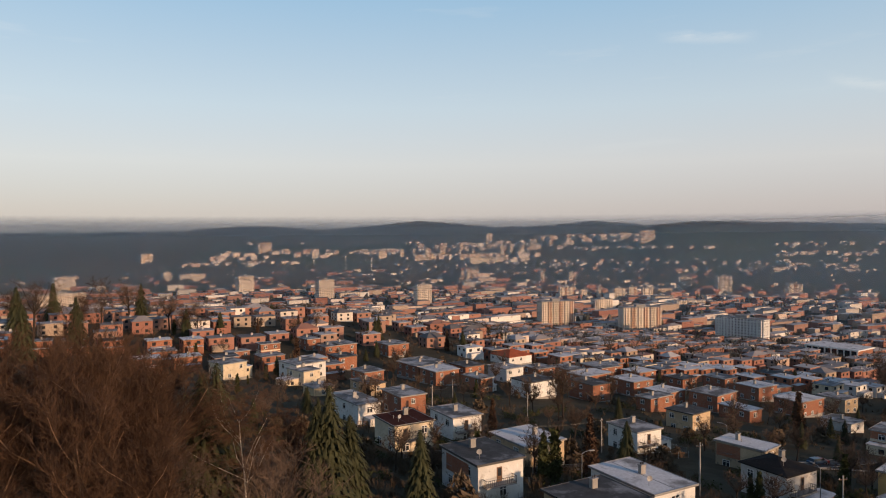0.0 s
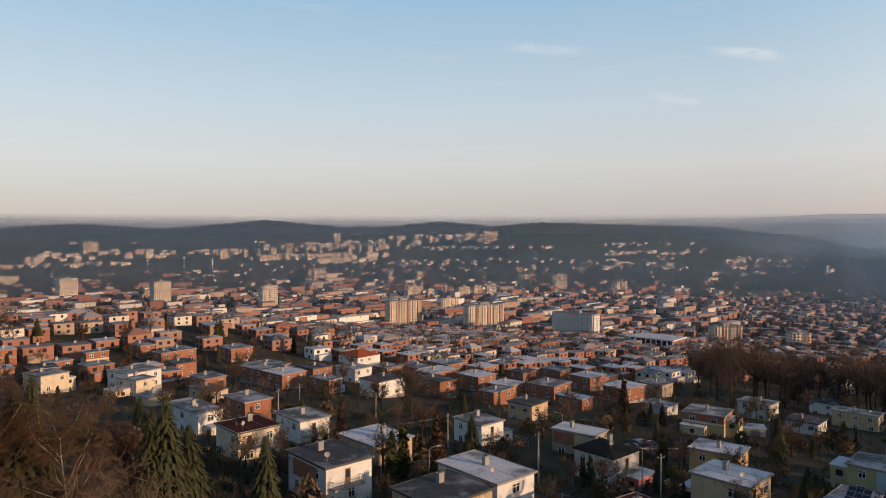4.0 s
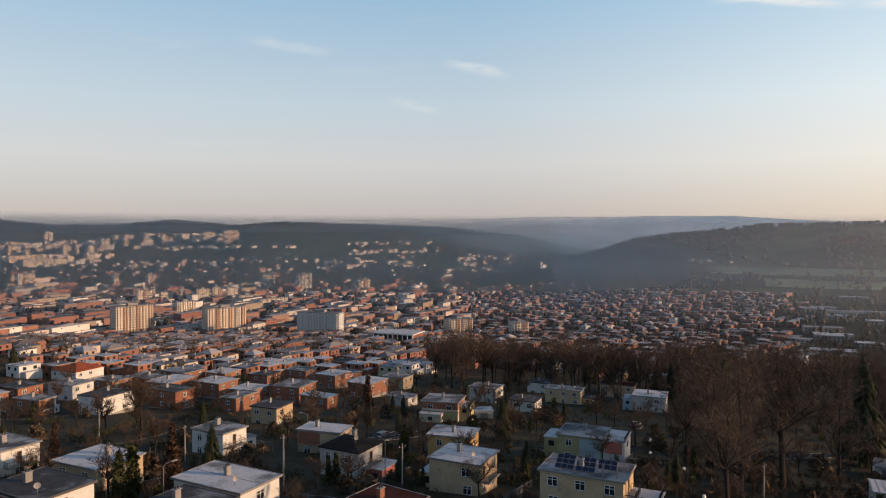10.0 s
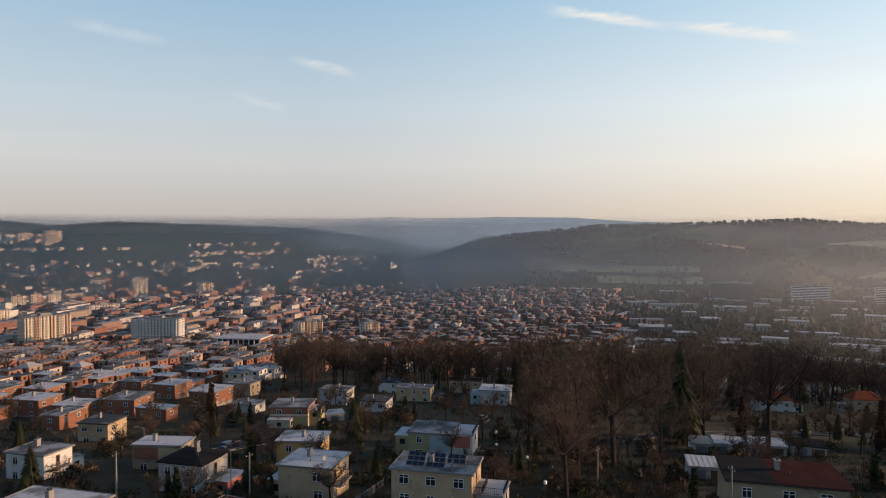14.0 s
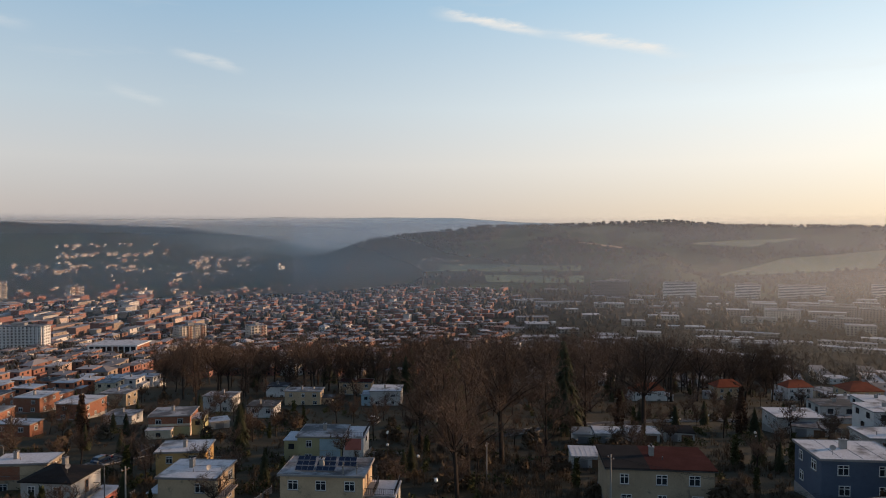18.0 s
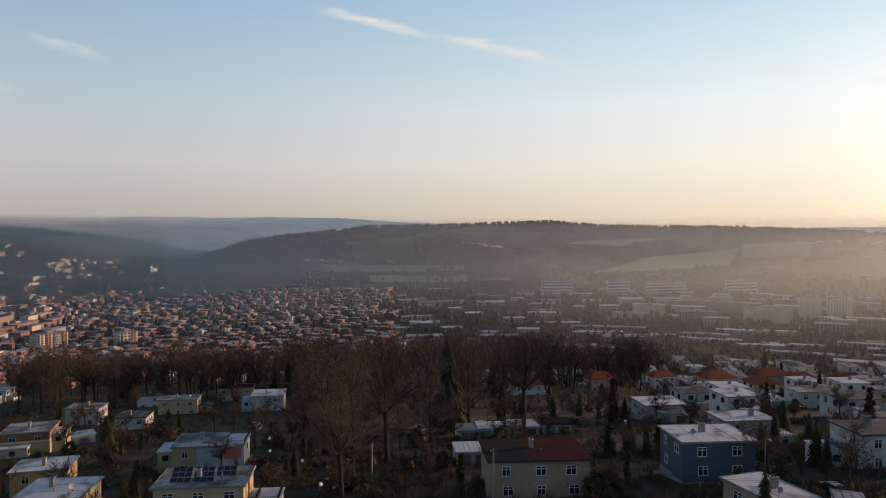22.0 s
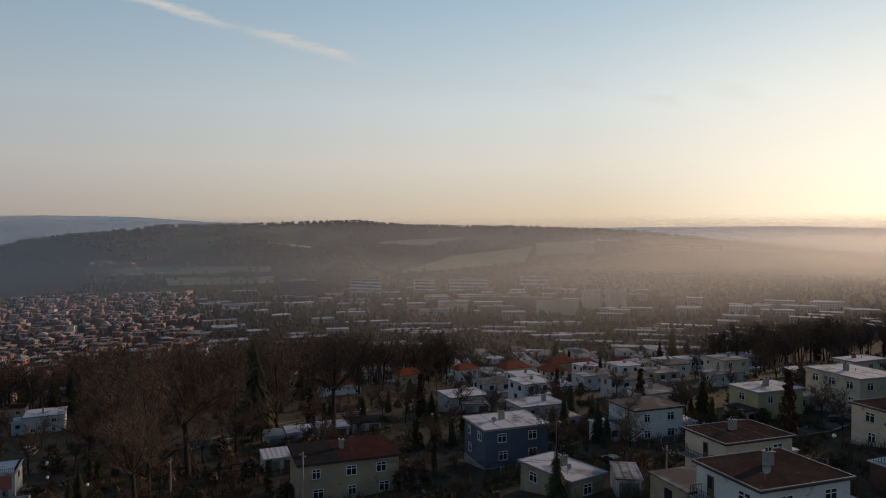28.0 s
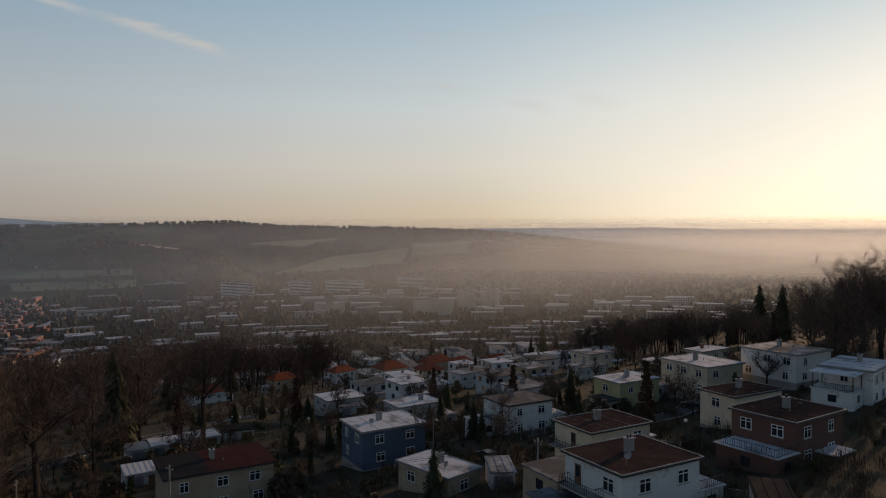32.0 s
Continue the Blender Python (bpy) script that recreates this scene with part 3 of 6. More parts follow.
    tagged(new("mist", me), label, "mist", kind="stuff")


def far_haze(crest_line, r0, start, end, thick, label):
    """A long sheet that imitates haze, sloping up to the line of a far ridge."""
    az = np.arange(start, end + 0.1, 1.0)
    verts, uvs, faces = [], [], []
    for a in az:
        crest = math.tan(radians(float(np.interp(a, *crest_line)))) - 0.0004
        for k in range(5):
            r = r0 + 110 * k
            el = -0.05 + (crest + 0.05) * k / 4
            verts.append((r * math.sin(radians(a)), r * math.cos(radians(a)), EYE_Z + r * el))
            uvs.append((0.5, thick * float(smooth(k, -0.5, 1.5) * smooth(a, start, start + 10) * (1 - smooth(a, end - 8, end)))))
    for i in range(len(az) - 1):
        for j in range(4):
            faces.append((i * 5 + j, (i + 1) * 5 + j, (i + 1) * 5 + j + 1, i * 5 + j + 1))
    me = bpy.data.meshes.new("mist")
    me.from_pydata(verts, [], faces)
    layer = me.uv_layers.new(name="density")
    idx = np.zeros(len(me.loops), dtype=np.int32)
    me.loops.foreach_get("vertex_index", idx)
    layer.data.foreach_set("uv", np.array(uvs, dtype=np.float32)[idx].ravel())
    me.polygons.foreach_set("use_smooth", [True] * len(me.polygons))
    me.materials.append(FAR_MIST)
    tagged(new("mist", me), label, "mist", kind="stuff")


MIST = mist_material("valley_haze_veil", (0.97, 0.97, 0.99))
FAR_MIST = mist_material("distant_haze_veil", (0.93, 0.90, 0.84), (0.70, 0.75, 0.82), 0.05)
GOLD_HAZE = mist_material("sunward_haze_veil", (0.6, 0.6, 0.6), (0.95, 0.97, 0.93), 0.86)
# how strongly the stand-in haze sheets veil the view, by compass bearing
VEIL_BY_BEARING = ((10, 1.22), (30, 1.25), (44, 1.2), (56, 0.82), (66, 0.70), (84, 0.70), (100, 0.85))
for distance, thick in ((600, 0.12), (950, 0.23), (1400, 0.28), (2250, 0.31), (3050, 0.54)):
    mist_sheet(distance, thick, -62, 150, MIST, low=True, boost=VEIL_BY_BEARING)
# added veils that pale the far ridges and side valley like haze
far_haze(FAR_RIDGE, 3990, 12, 150, 0.90, "pale sheet standing in for haze before the farthest ridge")
far_haze(LOW_RIDGE, 3750, 22, 64, 0.30, "pale sheet standing in for haze before a low distant ridge")
mist_sheet(2750, 0.42, 32, 56, FAR_MIST, 0.006, -0.02, 7.0, "pale sheet standing in for haze in the side valley")
# added translucent sheets that imitate the golden glow of haze towards the sun
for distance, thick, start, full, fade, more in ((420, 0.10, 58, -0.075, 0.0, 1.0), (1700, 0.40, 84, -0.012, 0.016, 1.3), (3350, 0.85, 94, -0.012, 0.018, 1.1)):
    mist_sheet(distance, thick, start, 158, GOLD_HAZE, fade, full, 32.0, "translucent sheet standing in for golden haze towards the sun", boost=((104, 1.0), (122, more)))


# ---- open fields on the eastern hill ----
FIELDS = (((1810, 790), (1925, 800), (1880, 640), (1790, 655)),
          ((1434, 993), (1590, 673), (1551, 656), (1388, 961)),
          ((1420, 850), (1524, 637), (1469, 614), (1372, 815)),
          ((1878, 438), (2215, 305), (2439, 51), (2163, 73)),
          ((2300, 600), (2404, 504), (2542, 303), (2330, 420)),
          ((2508, 44), (2591, -167), (2355, -152), (2292, 40)))


def in_field(x, y):
    for corners in FIELDS:
        signs = [(q[0] - p[0]) * (y - p[1]) - (q[1] - p[1]) * (x - p[0]) > 0 for p, q in zip(corners, corners[1:] + corners[:1])]
        if all(signs) or not any(signs):
            return True
    return False


def build_field(corners, material, label):
    g = Geo()
    a, b, c, d = [Vector((*p, 0)) for p in corners]
    nu, nv = 24, 16
    for j in range(nv + 1):
        for i in range(nu + 1):
            p = a.lerp(b, i / nu).lerp(d.lerp(c, i / nu), j / nv)
            g.v.append((p.x, p.y, ground_z(p.x, p.y) + 1.0))
    n = nu + 1
    g.f = [(j * n + i, j * n + i + 1, (j + 1) * n + i + 1, (j + 1) * n + i) for j in range(nv) for i in range(nu)]
    tagged(new("field", g.mesh("field", material, False)), label, "field", kind="structure")


for corners, material, words in zip(FIELDS, (PLOUGHED, MEADOW, MEADOW, MEADOW, MEADOW, MEADOW), ("pale brown stubble field on the hill", "pale green winter meadow on the hillside", "pale green winter meadow on the hillside", "pale green winter meadow on the hillside", "pale green winter meadow on the hillside", "pale green winter meadow on the hillside")):
    build_field(corners, material, words)

# ---- family houses ----
WORDS = {"white": "white plastered", "cream": "cream plastered", "yellow": "pale yellow plastered", "ochre": "ochre plastered", "tan": "tan plastered",
         "palegrey": "pale grey plastered", "green": "olive green plastered", "teal": "pale blue plastered", "blue": "slate blue plastered", "brick": "orange brick",
         "darkbrick": "dark brown brick", "mixed": "brick and white plaster", "band": "cream-banded brick", "salmon": "salmon red"}
ROOF_WORDS = {"grey": "frosted grey flat roof", "frost": "white frosted flat roof", "slate": "dark bitumen flat roof", "rust": "rusty red flat roof", "red": "dark red low roof",
              "hipslate": "dark low hipped roof", "hipred": "orange-red hipped tile roof", "solar": "flat roof carrying solar panels", "gable": "half black, half red low roof"}


def chimney(house, x, y, z, w=0.9, d=0.6, h=1.3, material=None):
    g = Geo().box(-w / 2, w / 2, -d / 2, d / 2, -0.1, h)
    c = part("chimney", g, material or CONCRETE, house, m=pose(x, y, z))
    part("cap", Geo().box(-w / 2 - 0.1, w / 2 + 0.1, -d / 2 - 0.1, d / 2 + 0.1, h + 0.002, h + 0.1), TRIM, c)
    for i in (-1, 1):
        part("flue", Geo().tube((i * w * 0.22, 0, h + 0.1), (i * w * 0.22, 0, h + 0.42), 0.11, 0.11, 8), DARK_METAL, c)


def satellite_dish(house, x, y, z, turn):
    mast = part("dish_mast", Geo().tube((0, 0, 0), (0, 0, 1.1), 0.03, 0.03, 6).tube((0, 0, 1.0), (0, -0.25, 1.1), 0.02, 0.02, 5), METAL, house, m=pose(x, y, z, 0, 0, turn))
    g = Geo()
    n, rings = 14, 4
    for k in range(rings + 1):
        rr = 0.40 * k / rings
        for i in range(n):
            t = 2 * math.pi * i / n
            g.v.append((rr * math.cos(t), -0.3 - 0.12 + 0.5 * (0.40 ** 2 - rr ** 2) + 0.12, 1.15 + rr * math.sin(t)))
    for k in range(rings):
        for i in range(n):
            j = (i + 1) % n
            g.f.append((k * n + i, k * n + j, (k + 1) * n + j, (k + 1) * n + i))
    part("dish", g, DISH_GREY, mast, "round grey satellite dish")


def house(x, y, z, turn, w, d, h, wall, roof, sides="sw", balcony="", seed=0, extra=()):
    """A house of one or two storeys with its front along local -y (s) and its ends at +x (e), -x (w), +y (n)."""
    rng = random.Random(seed)
    storeys = 2 if h > 5.0 else 1
    roofw = ROOF_WORDS[roof]
    label = f"{'two-storey' if storeys == 2 else 'low'} {WORDS[wall]} house with {roofw}"
    ob = thing("house", pose(x, y, z, 0, 0, turn), label, "house")
    mat = WALLS[wall]
    part("wall", Geo().box(-w / 2, w / 2, -d / 2, d / 2, -4.0, h - 0.25), mat, ob)
    part("plinth", Geo().box(-w / 2 - 0.05, w / 2 + 0.05, -d / 2 - 0.05, d / 2 + 0.05, -5.0, 0.35), CONCRETE, ob)
    if wall == "band":
        for z0, z1 in ((0.2, 2.6), (3.0, 3.6)):
            part("plaster_band", Geo().box(-w / 2 - 0.04, w / 2 + 0.04, -d / 2 - 0.04, d / 2 + 0.04, z0, z1), WALLS["cream"], ob)
    if wall == "mixed":
        part("plaster_face", Geo().box(w / 2 - 0.5, w / 2 + 0.04, -d / 2 - 0.04, d / 2 + 0.04, -2.0, h - 0.3), WALLS["white"], ob)
    o = 0.35
    if roof in ("hipslate", "hipred"):
        part("roof", Geo().box(-w / 2 - o, w / 2 + o, -d / 2 - o, d / 2 + o, h - 0.25, h - 0.05).hip(-w / 2 - o, w / 2 + o, -d / 2 - o, d / 2 + o, h - 0.046, 1.3 if roof == "hipslate" else 2.7, max(0.3, (w - d) / 2 + 0.6)),
             ROOFS["black" if roof == "hipslate" else "tile"], ob)
        top = h + (0.9 if roof == "hipslate" else 1.9)
    elif roof == "gable":
        part("eave_board", Geo().box(-w / 2 - o, w / 2 + o, -d / 2 - o, d / 2 + o, h - 0.25, h - 0.08), DARK_TRIM, ob)
        for s0, s1, key in ((-d / 2 - o, d * 0.10, "red"), (d * 0.10 + 0.004, d / 2 + o, "black")):
            g = Geo()
            for yy in (s0, s1):
                g.v += [(-w / 2 - o, yy, h - 0.07), (w / 2 + o, yy, h - 0.07), (w / 2 + o, yy, h + 0.12), (0, yy, h + 0.22), (-w / 2 - o, yy, h + 0.05)]
            g.f = [(0, 1, 2, 3, 4), (9, 8, 7, 6, 5), (4, 9, 5, 0), (3, 8, 9, 4), (2, 7, 8, 3), (1, 6, 7, 2), (0, 5, 6, 1)]
            part("roof", g, ROOFS[key], ob)
        top = h + 0.15
    else:
        key = {"solar": "grey"}.get(roof, roof)
        part("roof", Geo().box(-w / 2 - o, w / 2 + o, -d / 2 - o, d / 2 + o, h - 0.25, h - 0.03), DARK_TRIM if key in ("slate", "red", "rust") else TRIM, ob)
        part("roof_covering", Geo().box(-w / 2 - o + 0.12, w / 2 + o - 0.12, -d / 2 - o + 0.12, d / 2 + o - 0.12, h - 0.03, h), ROOFS[key], ob)
        g = Geo()
        e, f = w / 2 + o, d / 2 + o
        g.box(-e, e, -f, -f + 0.12, h - 0.03, h + 0.06).box(-e, e, f - 0.12, f, h - 0.03, h + 0.06)
        g.box(-e, -e + 0.12, -f + 0.12, f - 0.12, h - 0.03, h + 0.06).box(e - 0.12, e, -f + 0.12, f - 0.12, h - 0.03, h + 0.06)
        part("roof_edge", g, TRIM if key != "slate" else DARK_TRIM, ob)
        k = max(2, int(w / 2.6))
        for i in range(1, k if seed % 3 == 0 else 1):
            xx = -w / 2 + w * i / k
            part("roof_seam", Geo().box(xx - 0.03, xx + 0.03, -d / 2, d / 2, h, h + 0.02), DARK_TRIM, ob)
        top = h
    if roof == "solar":
        for j in range(3):
            for i in range(3):
                if (i, j) in ((2, 0),):
                    continue
                pan = part("solar_panel", Geo().box(-1.35, 1.35, -0.42, 0.42, -0.03, 0.03), SOLAR, ob, "dark blue solar panel", m=pose(0, 0, 0, 0, 0, -90) @ pose(-d * 0.3 + i * 3.1 + (2 - j) * 0.4, -w * 0.30 + j * 2.2, h + 0.36, 24, 0, 0))
                part("panel_frame", lattice_geo([-1.4, -1.35, -0.48, -0.44, 0.42, 0.46, 1.35, 1.4], [-0.46, -0.42, 0.42, 0.46], -0.06, 0.03), METAL, pan, m=pose(0, 0, 0, -90, 0, 0))
    cx, cy = rng.uniform(-0.12, 0.2) * w, rng.uniform(-0.05, 0.2) * d
    chimney(ob, cx, cy, top - 0.05, material=None if rng.random() < 0.97 else WALLS["brick"])
    if rng.random() < 0.6:
        part("vent_pipe", Geo().tube((0, 0, -0.1), (0, 0, 0.6), 0.07, 0.07, 6), METAL, ob, m=pose(-cx - 1.0, cy - 1.2, h))
    if "d" in balcony or rng.random() < 0.12:
        satellite_dish(ob, -w * 0.3, -d * 0.3, top - 0.05, rng.uniform(-40, 40))
    part("downpipe", Geo().tube((0, 0, -1.0), (0, 0, h - 0.2), 0.05, 0.05, 6), METAL, ob, m=pose(w / 2 + 0.07, -d / 2 + 0.25, 0))
    for s in sides:
        length, depth, face = {"s": (w, d, 0), "e": (d, w, 90), "n": (w, d, 180), "w": (d, w, -90)}[s]
        base = pose(0, 0, 0, 0, 0, face) @ pose(0, -depth / 2 - 0.005, 0)
        count = max(1, min(3, int(length / 3.9)))
        for k in range(storeys):
            for i in range(count):
                if rng.random() < 0.12 and count > 1:
                    continue
                xx = (i + 0.5) / count * length - length / 2 + rng.uniform(-0.3, 0.3)
                ww = rng.choice((1.2, 1.5, 1.5)) if length > 5 else 1.2
                zz = h - 1.55 - 2.8 * (storeys - 1 - k)
                if balcony and s == balcony[0] and k == storeys - 1 and i == 0:
                    dr = part("balcony_door", Geo().box(-0.45, 0.45, -0.05, 0.02, -1.05, 1.05), WOOD, ob, m=base @ pose(xx, 0, zz - 0.35))
                    part("pane", Geo().box(-0.3, 0.3, -0.058, 0.0, -0.2, 0.9), GLASS, dr)
                    continue
                window(ob, base @ pose(xx, 0, zz), ww, 1.4)
        if balcony and s == balcony[0]:
            bw = min(length * 0.7, 5.0)
            bz = h - 1.55 - 1.45
            bal = part("balcony", Geo().box(-bw / 2, bw / 2, -1.4, 0, -0.18, 0), CONCRETE, ob, m=base @ pose(-length * 0.1, 0, bz))
            part("railing", rail_geo(bw, 1.0), DARK_METAL, bal, m=pose(0, -1.36, 0))
            for sx in (-1, 1):
                part("railing", rail_geo(1.3, 1.0), DARK_METAL, bal, m=pose(sx * (bw / 2 - 0.04), -0.7, 0, 0, 0, 90))
    for kind, dx, dy, ww, dd, hh, key in extra:
        if kind == "panel":
            # a coloured field on the wall, a little proud of it
            part("wall_panel", Geo().box(dx - ww / 2, dx + ww / 2, dy - dd / 2, dy + dd / 2, hh, hh + 2.4), WALLS[key], ob)
            continue
        a = part("annex", Geo().box(-ww / 2, ww / 2, -dd / 2, dd / 2, -4, hh - 0.15), WALLS[key], ob, m=pose(dx, dy, 0))
        part("annex_roof", Geo().box(-ww / 2 - 0.2, ww / 2 + 0.2, -dd / 2 - 0.2, dd / 2 + 0.2, hh - 0.15, hh), ROOFS["slate" if key == "tan" else "frost"], a)
        if hh > 2.2:
            part("annex_window", Geo().box(-0.6, 0.6, -dd / 2 - 0.04, -dd / 2 + 0.02, hh - 1.9, hh - 0.8), GLASS, a)
            part("annex_window", Geo().box(-ww / 2 - 0.04, -ww / 2 + 0.02, -0.6, 0.6, hh - 1.9, hh - 0.8), GLASS, a)
        if kind == "terrace":
            part("railing", rail_geo(ww, 0.95), DARK_METAL, a, m=pose(0, -dd / 2 + 0.05, hh))
            part("railing", rail_geo(dd - 0.1, 0.95), DARK_METAL, a, m=pose(-ww / 2 + 0.05, 0, hh, 0, 0, 90))
        if kind == "carport":
            part("canopy", Geo().box(-ww / 2 - 0.3, ww / 2 + 0.3, -dd / 2 - 0.3, dd / 2 + 0.3, hh + 2.35, hh + 2.5), ROOFS["frost"], a)
            for px in (-ww / 2 + 0.2, ww / 2 - 0.2):
                for py in (-dd / 2 + 0.2, dd / 2 - 0.2):
                    part("post", Geo().box(px - 0.07, px + 0.07, py - 0.07, py + 0.07, hh, hh + 2.35), WOOD, a)
            part("railing", rail_geo(dd - 0.1, 0.95), DARK_METAL, a, m=pose(-ww / 2 + 0.05, 0, hh, 0, 0, 90))
    return ob


house(-76.4, 240.5, 69.9, 46.7, 9.0, 10.1, 5.8, 'cream', 'grey', "sw",
      extra=(('annex', 6.51, 1.0, 4.0, 6.0, 3.2, 'cream'),), seed=1)
house(-47.6, 230.4, 69.1, 46.7, 6.6, 9.8, 5.8, 'cream', 'grey', "sw",
      extra=(('annex', -5.8, 1.0, 5.0, 6.0, 3.2, 'cream'),), seed=2)
house(-49.8, 239.6, 70.0, 43.9, 11.8, 11.5, 5.8, 'white', 'grey', "sw", seed=3)
house(-21.0, 160.1, 76.0, 35.4, 5.8, 14.3, 5.8, 'white', 'grey', "sw",
      extra=(('annex', 1.0, -8.64, 5.0, 3.0, 3.0, 'white'),), seed=4)
house(-10.5, 176.6, 73.6, 31.7, 7.1, 10.8, 5.8, 'brick', 'grey', "sw", seed=5)
house(-7.7, 129.8, 78.9, 30.4, 8.1, 8.8, 6.2, 'cream', 'red', "sw", balcony='s', seed=6)
house(2.5, 146.9, 76.1, 28.9, 6.9, 10.1, 5.8, 'white', 'grey', "sw", balcony='s', seed=7)
house(5.5, 99.7, 82.0, 29.0, 7.6, 10.3, 6.2, 'white', 'slate', "sw", balcony='sd',
      extra=(('panel', -3.82, 0.51, 0.1, 6.36, 3.1, 'brick'),), seed=8)
house(-9.0, 273.1, 63.9, 37.1, 11.7, 13.4, 5.8, 'brick', 'grey', "sw", seed=9)
house(-1.9, 260.3, 63.9, 30.3, 8.7, 11.3, 5.8, 'brick', 'grey', "sw", seed=10)
house(12.1, 240.2, 63.7, 36.9, 5.8, 10.2, 6.4, 'mixed', 'grey', "sw", balcony='s',
      extra=(('terrace', 4.5, -1.0, 3.2, 4.0, 3.0, 'white'),), seed=11)
house(25.1, 275.4, 60.9, 36.0, 9.0, 11.4, 5.8, 'white', 'grey', "sw", seed=12)
house(-42.2, 283.4, 64.3, 35.8, 8.3, 10.0, 5.8, 'brick', 'slate', "sw", seed=13)
house(-51.8, 309.5, 64.2, 40.2, 8.4, 7.2, 5.8, 'brick', 'grey', "sw", seed=14)
house(-78.0, 302.7, 65.9, 32.6, 8.7, 6.5, 6.4, 'band', 'grey', "sw", seed=15)
house(-85.9, 282.4, 66.5, 45.0, 8.8, 5.8, 5.8, 'brick', 'grey', "sw", seed=16)
house(-23.8, 212.8, 69.8, 39.8, 5.8, 11.1, 4.6, 'yellow', 'slate', "sw", seed=17)
house(-26.7, 237.8, 67.2, 36.2, 7.8, 9.4, 5.8, 'brick', 'grey', "sw", seed=18)
house(-37.7, 204.5, 70.8, 37.1, 6.5, 7.3, 4.2, 'yellow', 'grey', "sw", seed=19)
house(30.2, 229.6, 65.5, 35.0, 11.0, 9.7, 5.8, 'white', 'slate', "sw",
      extra=(('annex', 7.09, 0.0, 3.2, 5.0, 3.0, 'white'),), seed=20)
house(49.9, 232.4, 63.5, 29.9, 7.7, 12.0, 6.2, 'brick', 'slate', "sw", seed=21)
house(15.4, 125.8, 78.3, 30.8, 9.0, 10.4, 4.4, 'yellow', 'frost', "sw", seed=22)
house(40.9, 145.7, 72.9, 28.1, 6.7, 8.8, 6.0, 'white', 'grey', "sw", balcony='s',
      extra=(('terrace', 5.14, -1.0, 3.6, 5.5, 3.0, 'white'),), seed=23)
house(66.2, 183.9, 66.8, 35.9, 8.0, 8.2, 5.6, 'yellow', 'slate', "sw", seed=24)
house(60.1, 134.6, 72.5, 39.6, 5.8, 9.9, 6.0, 'tan', 'frost', "sw",
      extra=(('panel', -2.93, 2.23, 0.1, 4.95, 3.0, 'brick'), ('panel', -2.93, -2.47, 0.1, 4.45, 3.0, 'yellow'), ('panel', -2.93, -2.47, 0.1, 4.45, 0.4, 'yellow'),), seed=25)
house(55.1, 111.7, 75.8, 29.0, 7.7, 8.3, 6.0, 'palegrey', 'hipslate', "sw", balcony='sd',
      extra=(('annex', 1.55, -5.76, 5.5, 3.0, 2.6, 'salmon'),), seed=26)
house(65.1, 90.6, 77.6, 30.9, 8.0, 8.7, 6.2, 'yellow', 'frost', "sw", balcony='sd',
      extra=(('annex', 0.5, 5.66, 5.0, 2.6, 3.0, 'yellow'),), seed=27)
house(81.2, 116.7, 73.0, 39.9, 7.1, 9.1, 5.6, 'ochre', 'frost', "sw", seed=28)
house(112.5, 166.8, 65.5, 41.5, 9.4, 10.7, 5.8, 'band', 'grey', "sw",
      extra=(('annex', -6.09, 2.14, 2.8, 6.43, 2.8, 'cream'), ('panel', -4.75, -2.95, 0.1, 4.5, 0.4, 'green'), ('terrace', 0.5, -6.86, 6.56, 3.0, 4.4, 'green'),), seed=29)
house(28.2, 96.9, 80.9, 28.7, 7.7, 12.5, 4.6, 'white', 'frost', "sw", balcony='d', seed=30)
house(66.8, 215.4, 63.0, 33.1, 10.3, 5.8, 5.8, 'brick', 'grey', "sw", seed=31)
house(100.8, 287.4, 53.8, 34.4, 9.5, 7.8, 5.6, 'brick', 'slate', "sw", seed=33)
house(70.7, 255.6, 60.1, 32.1, 10.3, 11.6, 5.6, 'brick', 'frost', "sw", seed=34)
house(90.0, 227.2, 61.5, 36.7, 11.5, 10.5, 5.8, 'brick', 'grey', "sw", seed=35)
house(91.5, 209.6, 61.6, 29.9, 5.8, 10.9, 5.0, 'brick', 'frost', "sw",
      extra=(('terrace', 4.4, -1.0, 3.0, 4.0, 3.0, 'brick'),), seed=36)
house(123.0, 237.0, 57.3, 29.2, 10.0, 10.2, 5.6, 'brick', 'frost', "sw",
      extra=(('terrace', 6.99, 0.0, 4.0, 6.0, 3.0, 'brick'),), seed=37)
house(148.6, 256.2, 52.8, 28.3, 8.1, 10.6, 5.6, 'tan', 'grey', "sw", seed=38)
house(123.9, 268.9, 54.4, 29.3, 11.2, 10.1, 5.8, 'brick', 'frost', "sw", seed=39)
house(120.6, 296.5, 51.9, 34.0, 9.0, 10.7, 5.8, 'brick', 'grey', "sw", seed=40)
house(119.9, 204.4, 59.8, 31.8, 7.2, 9.1, 4.0, 'palegrey', 'grey', "sw", seed=41)
house(155.6, 202.2, 57.1, 29.3, 7.7, 10.5, 6.0, 'palegrey', 'grey', "sw", seed=42)
house(151.5, 175.1, 59.8, 31.8, 8.1, 8.8, 4.6, 'white', 'slate', "sw", seed=43)
house(203.0, 224.9, 49.7, 30.4, 8.0, 9.0, 5.4, 'white', 'slate', "sw", seed=44)
house(184.9, 190.8, 55.0, 32.7, 6.8, 13.6, 5.8, 'yellow', 'grey', "sw",
      extra=(('annex', 1.02, -9.0, 5.0, 4.2, 3.0, 'tan'),), seed=45)
house(227.7, 202.2, 49.7, 31.2, 7.4, 14.3, 5.6, 'yellow', 'red', "sw", seed=46)
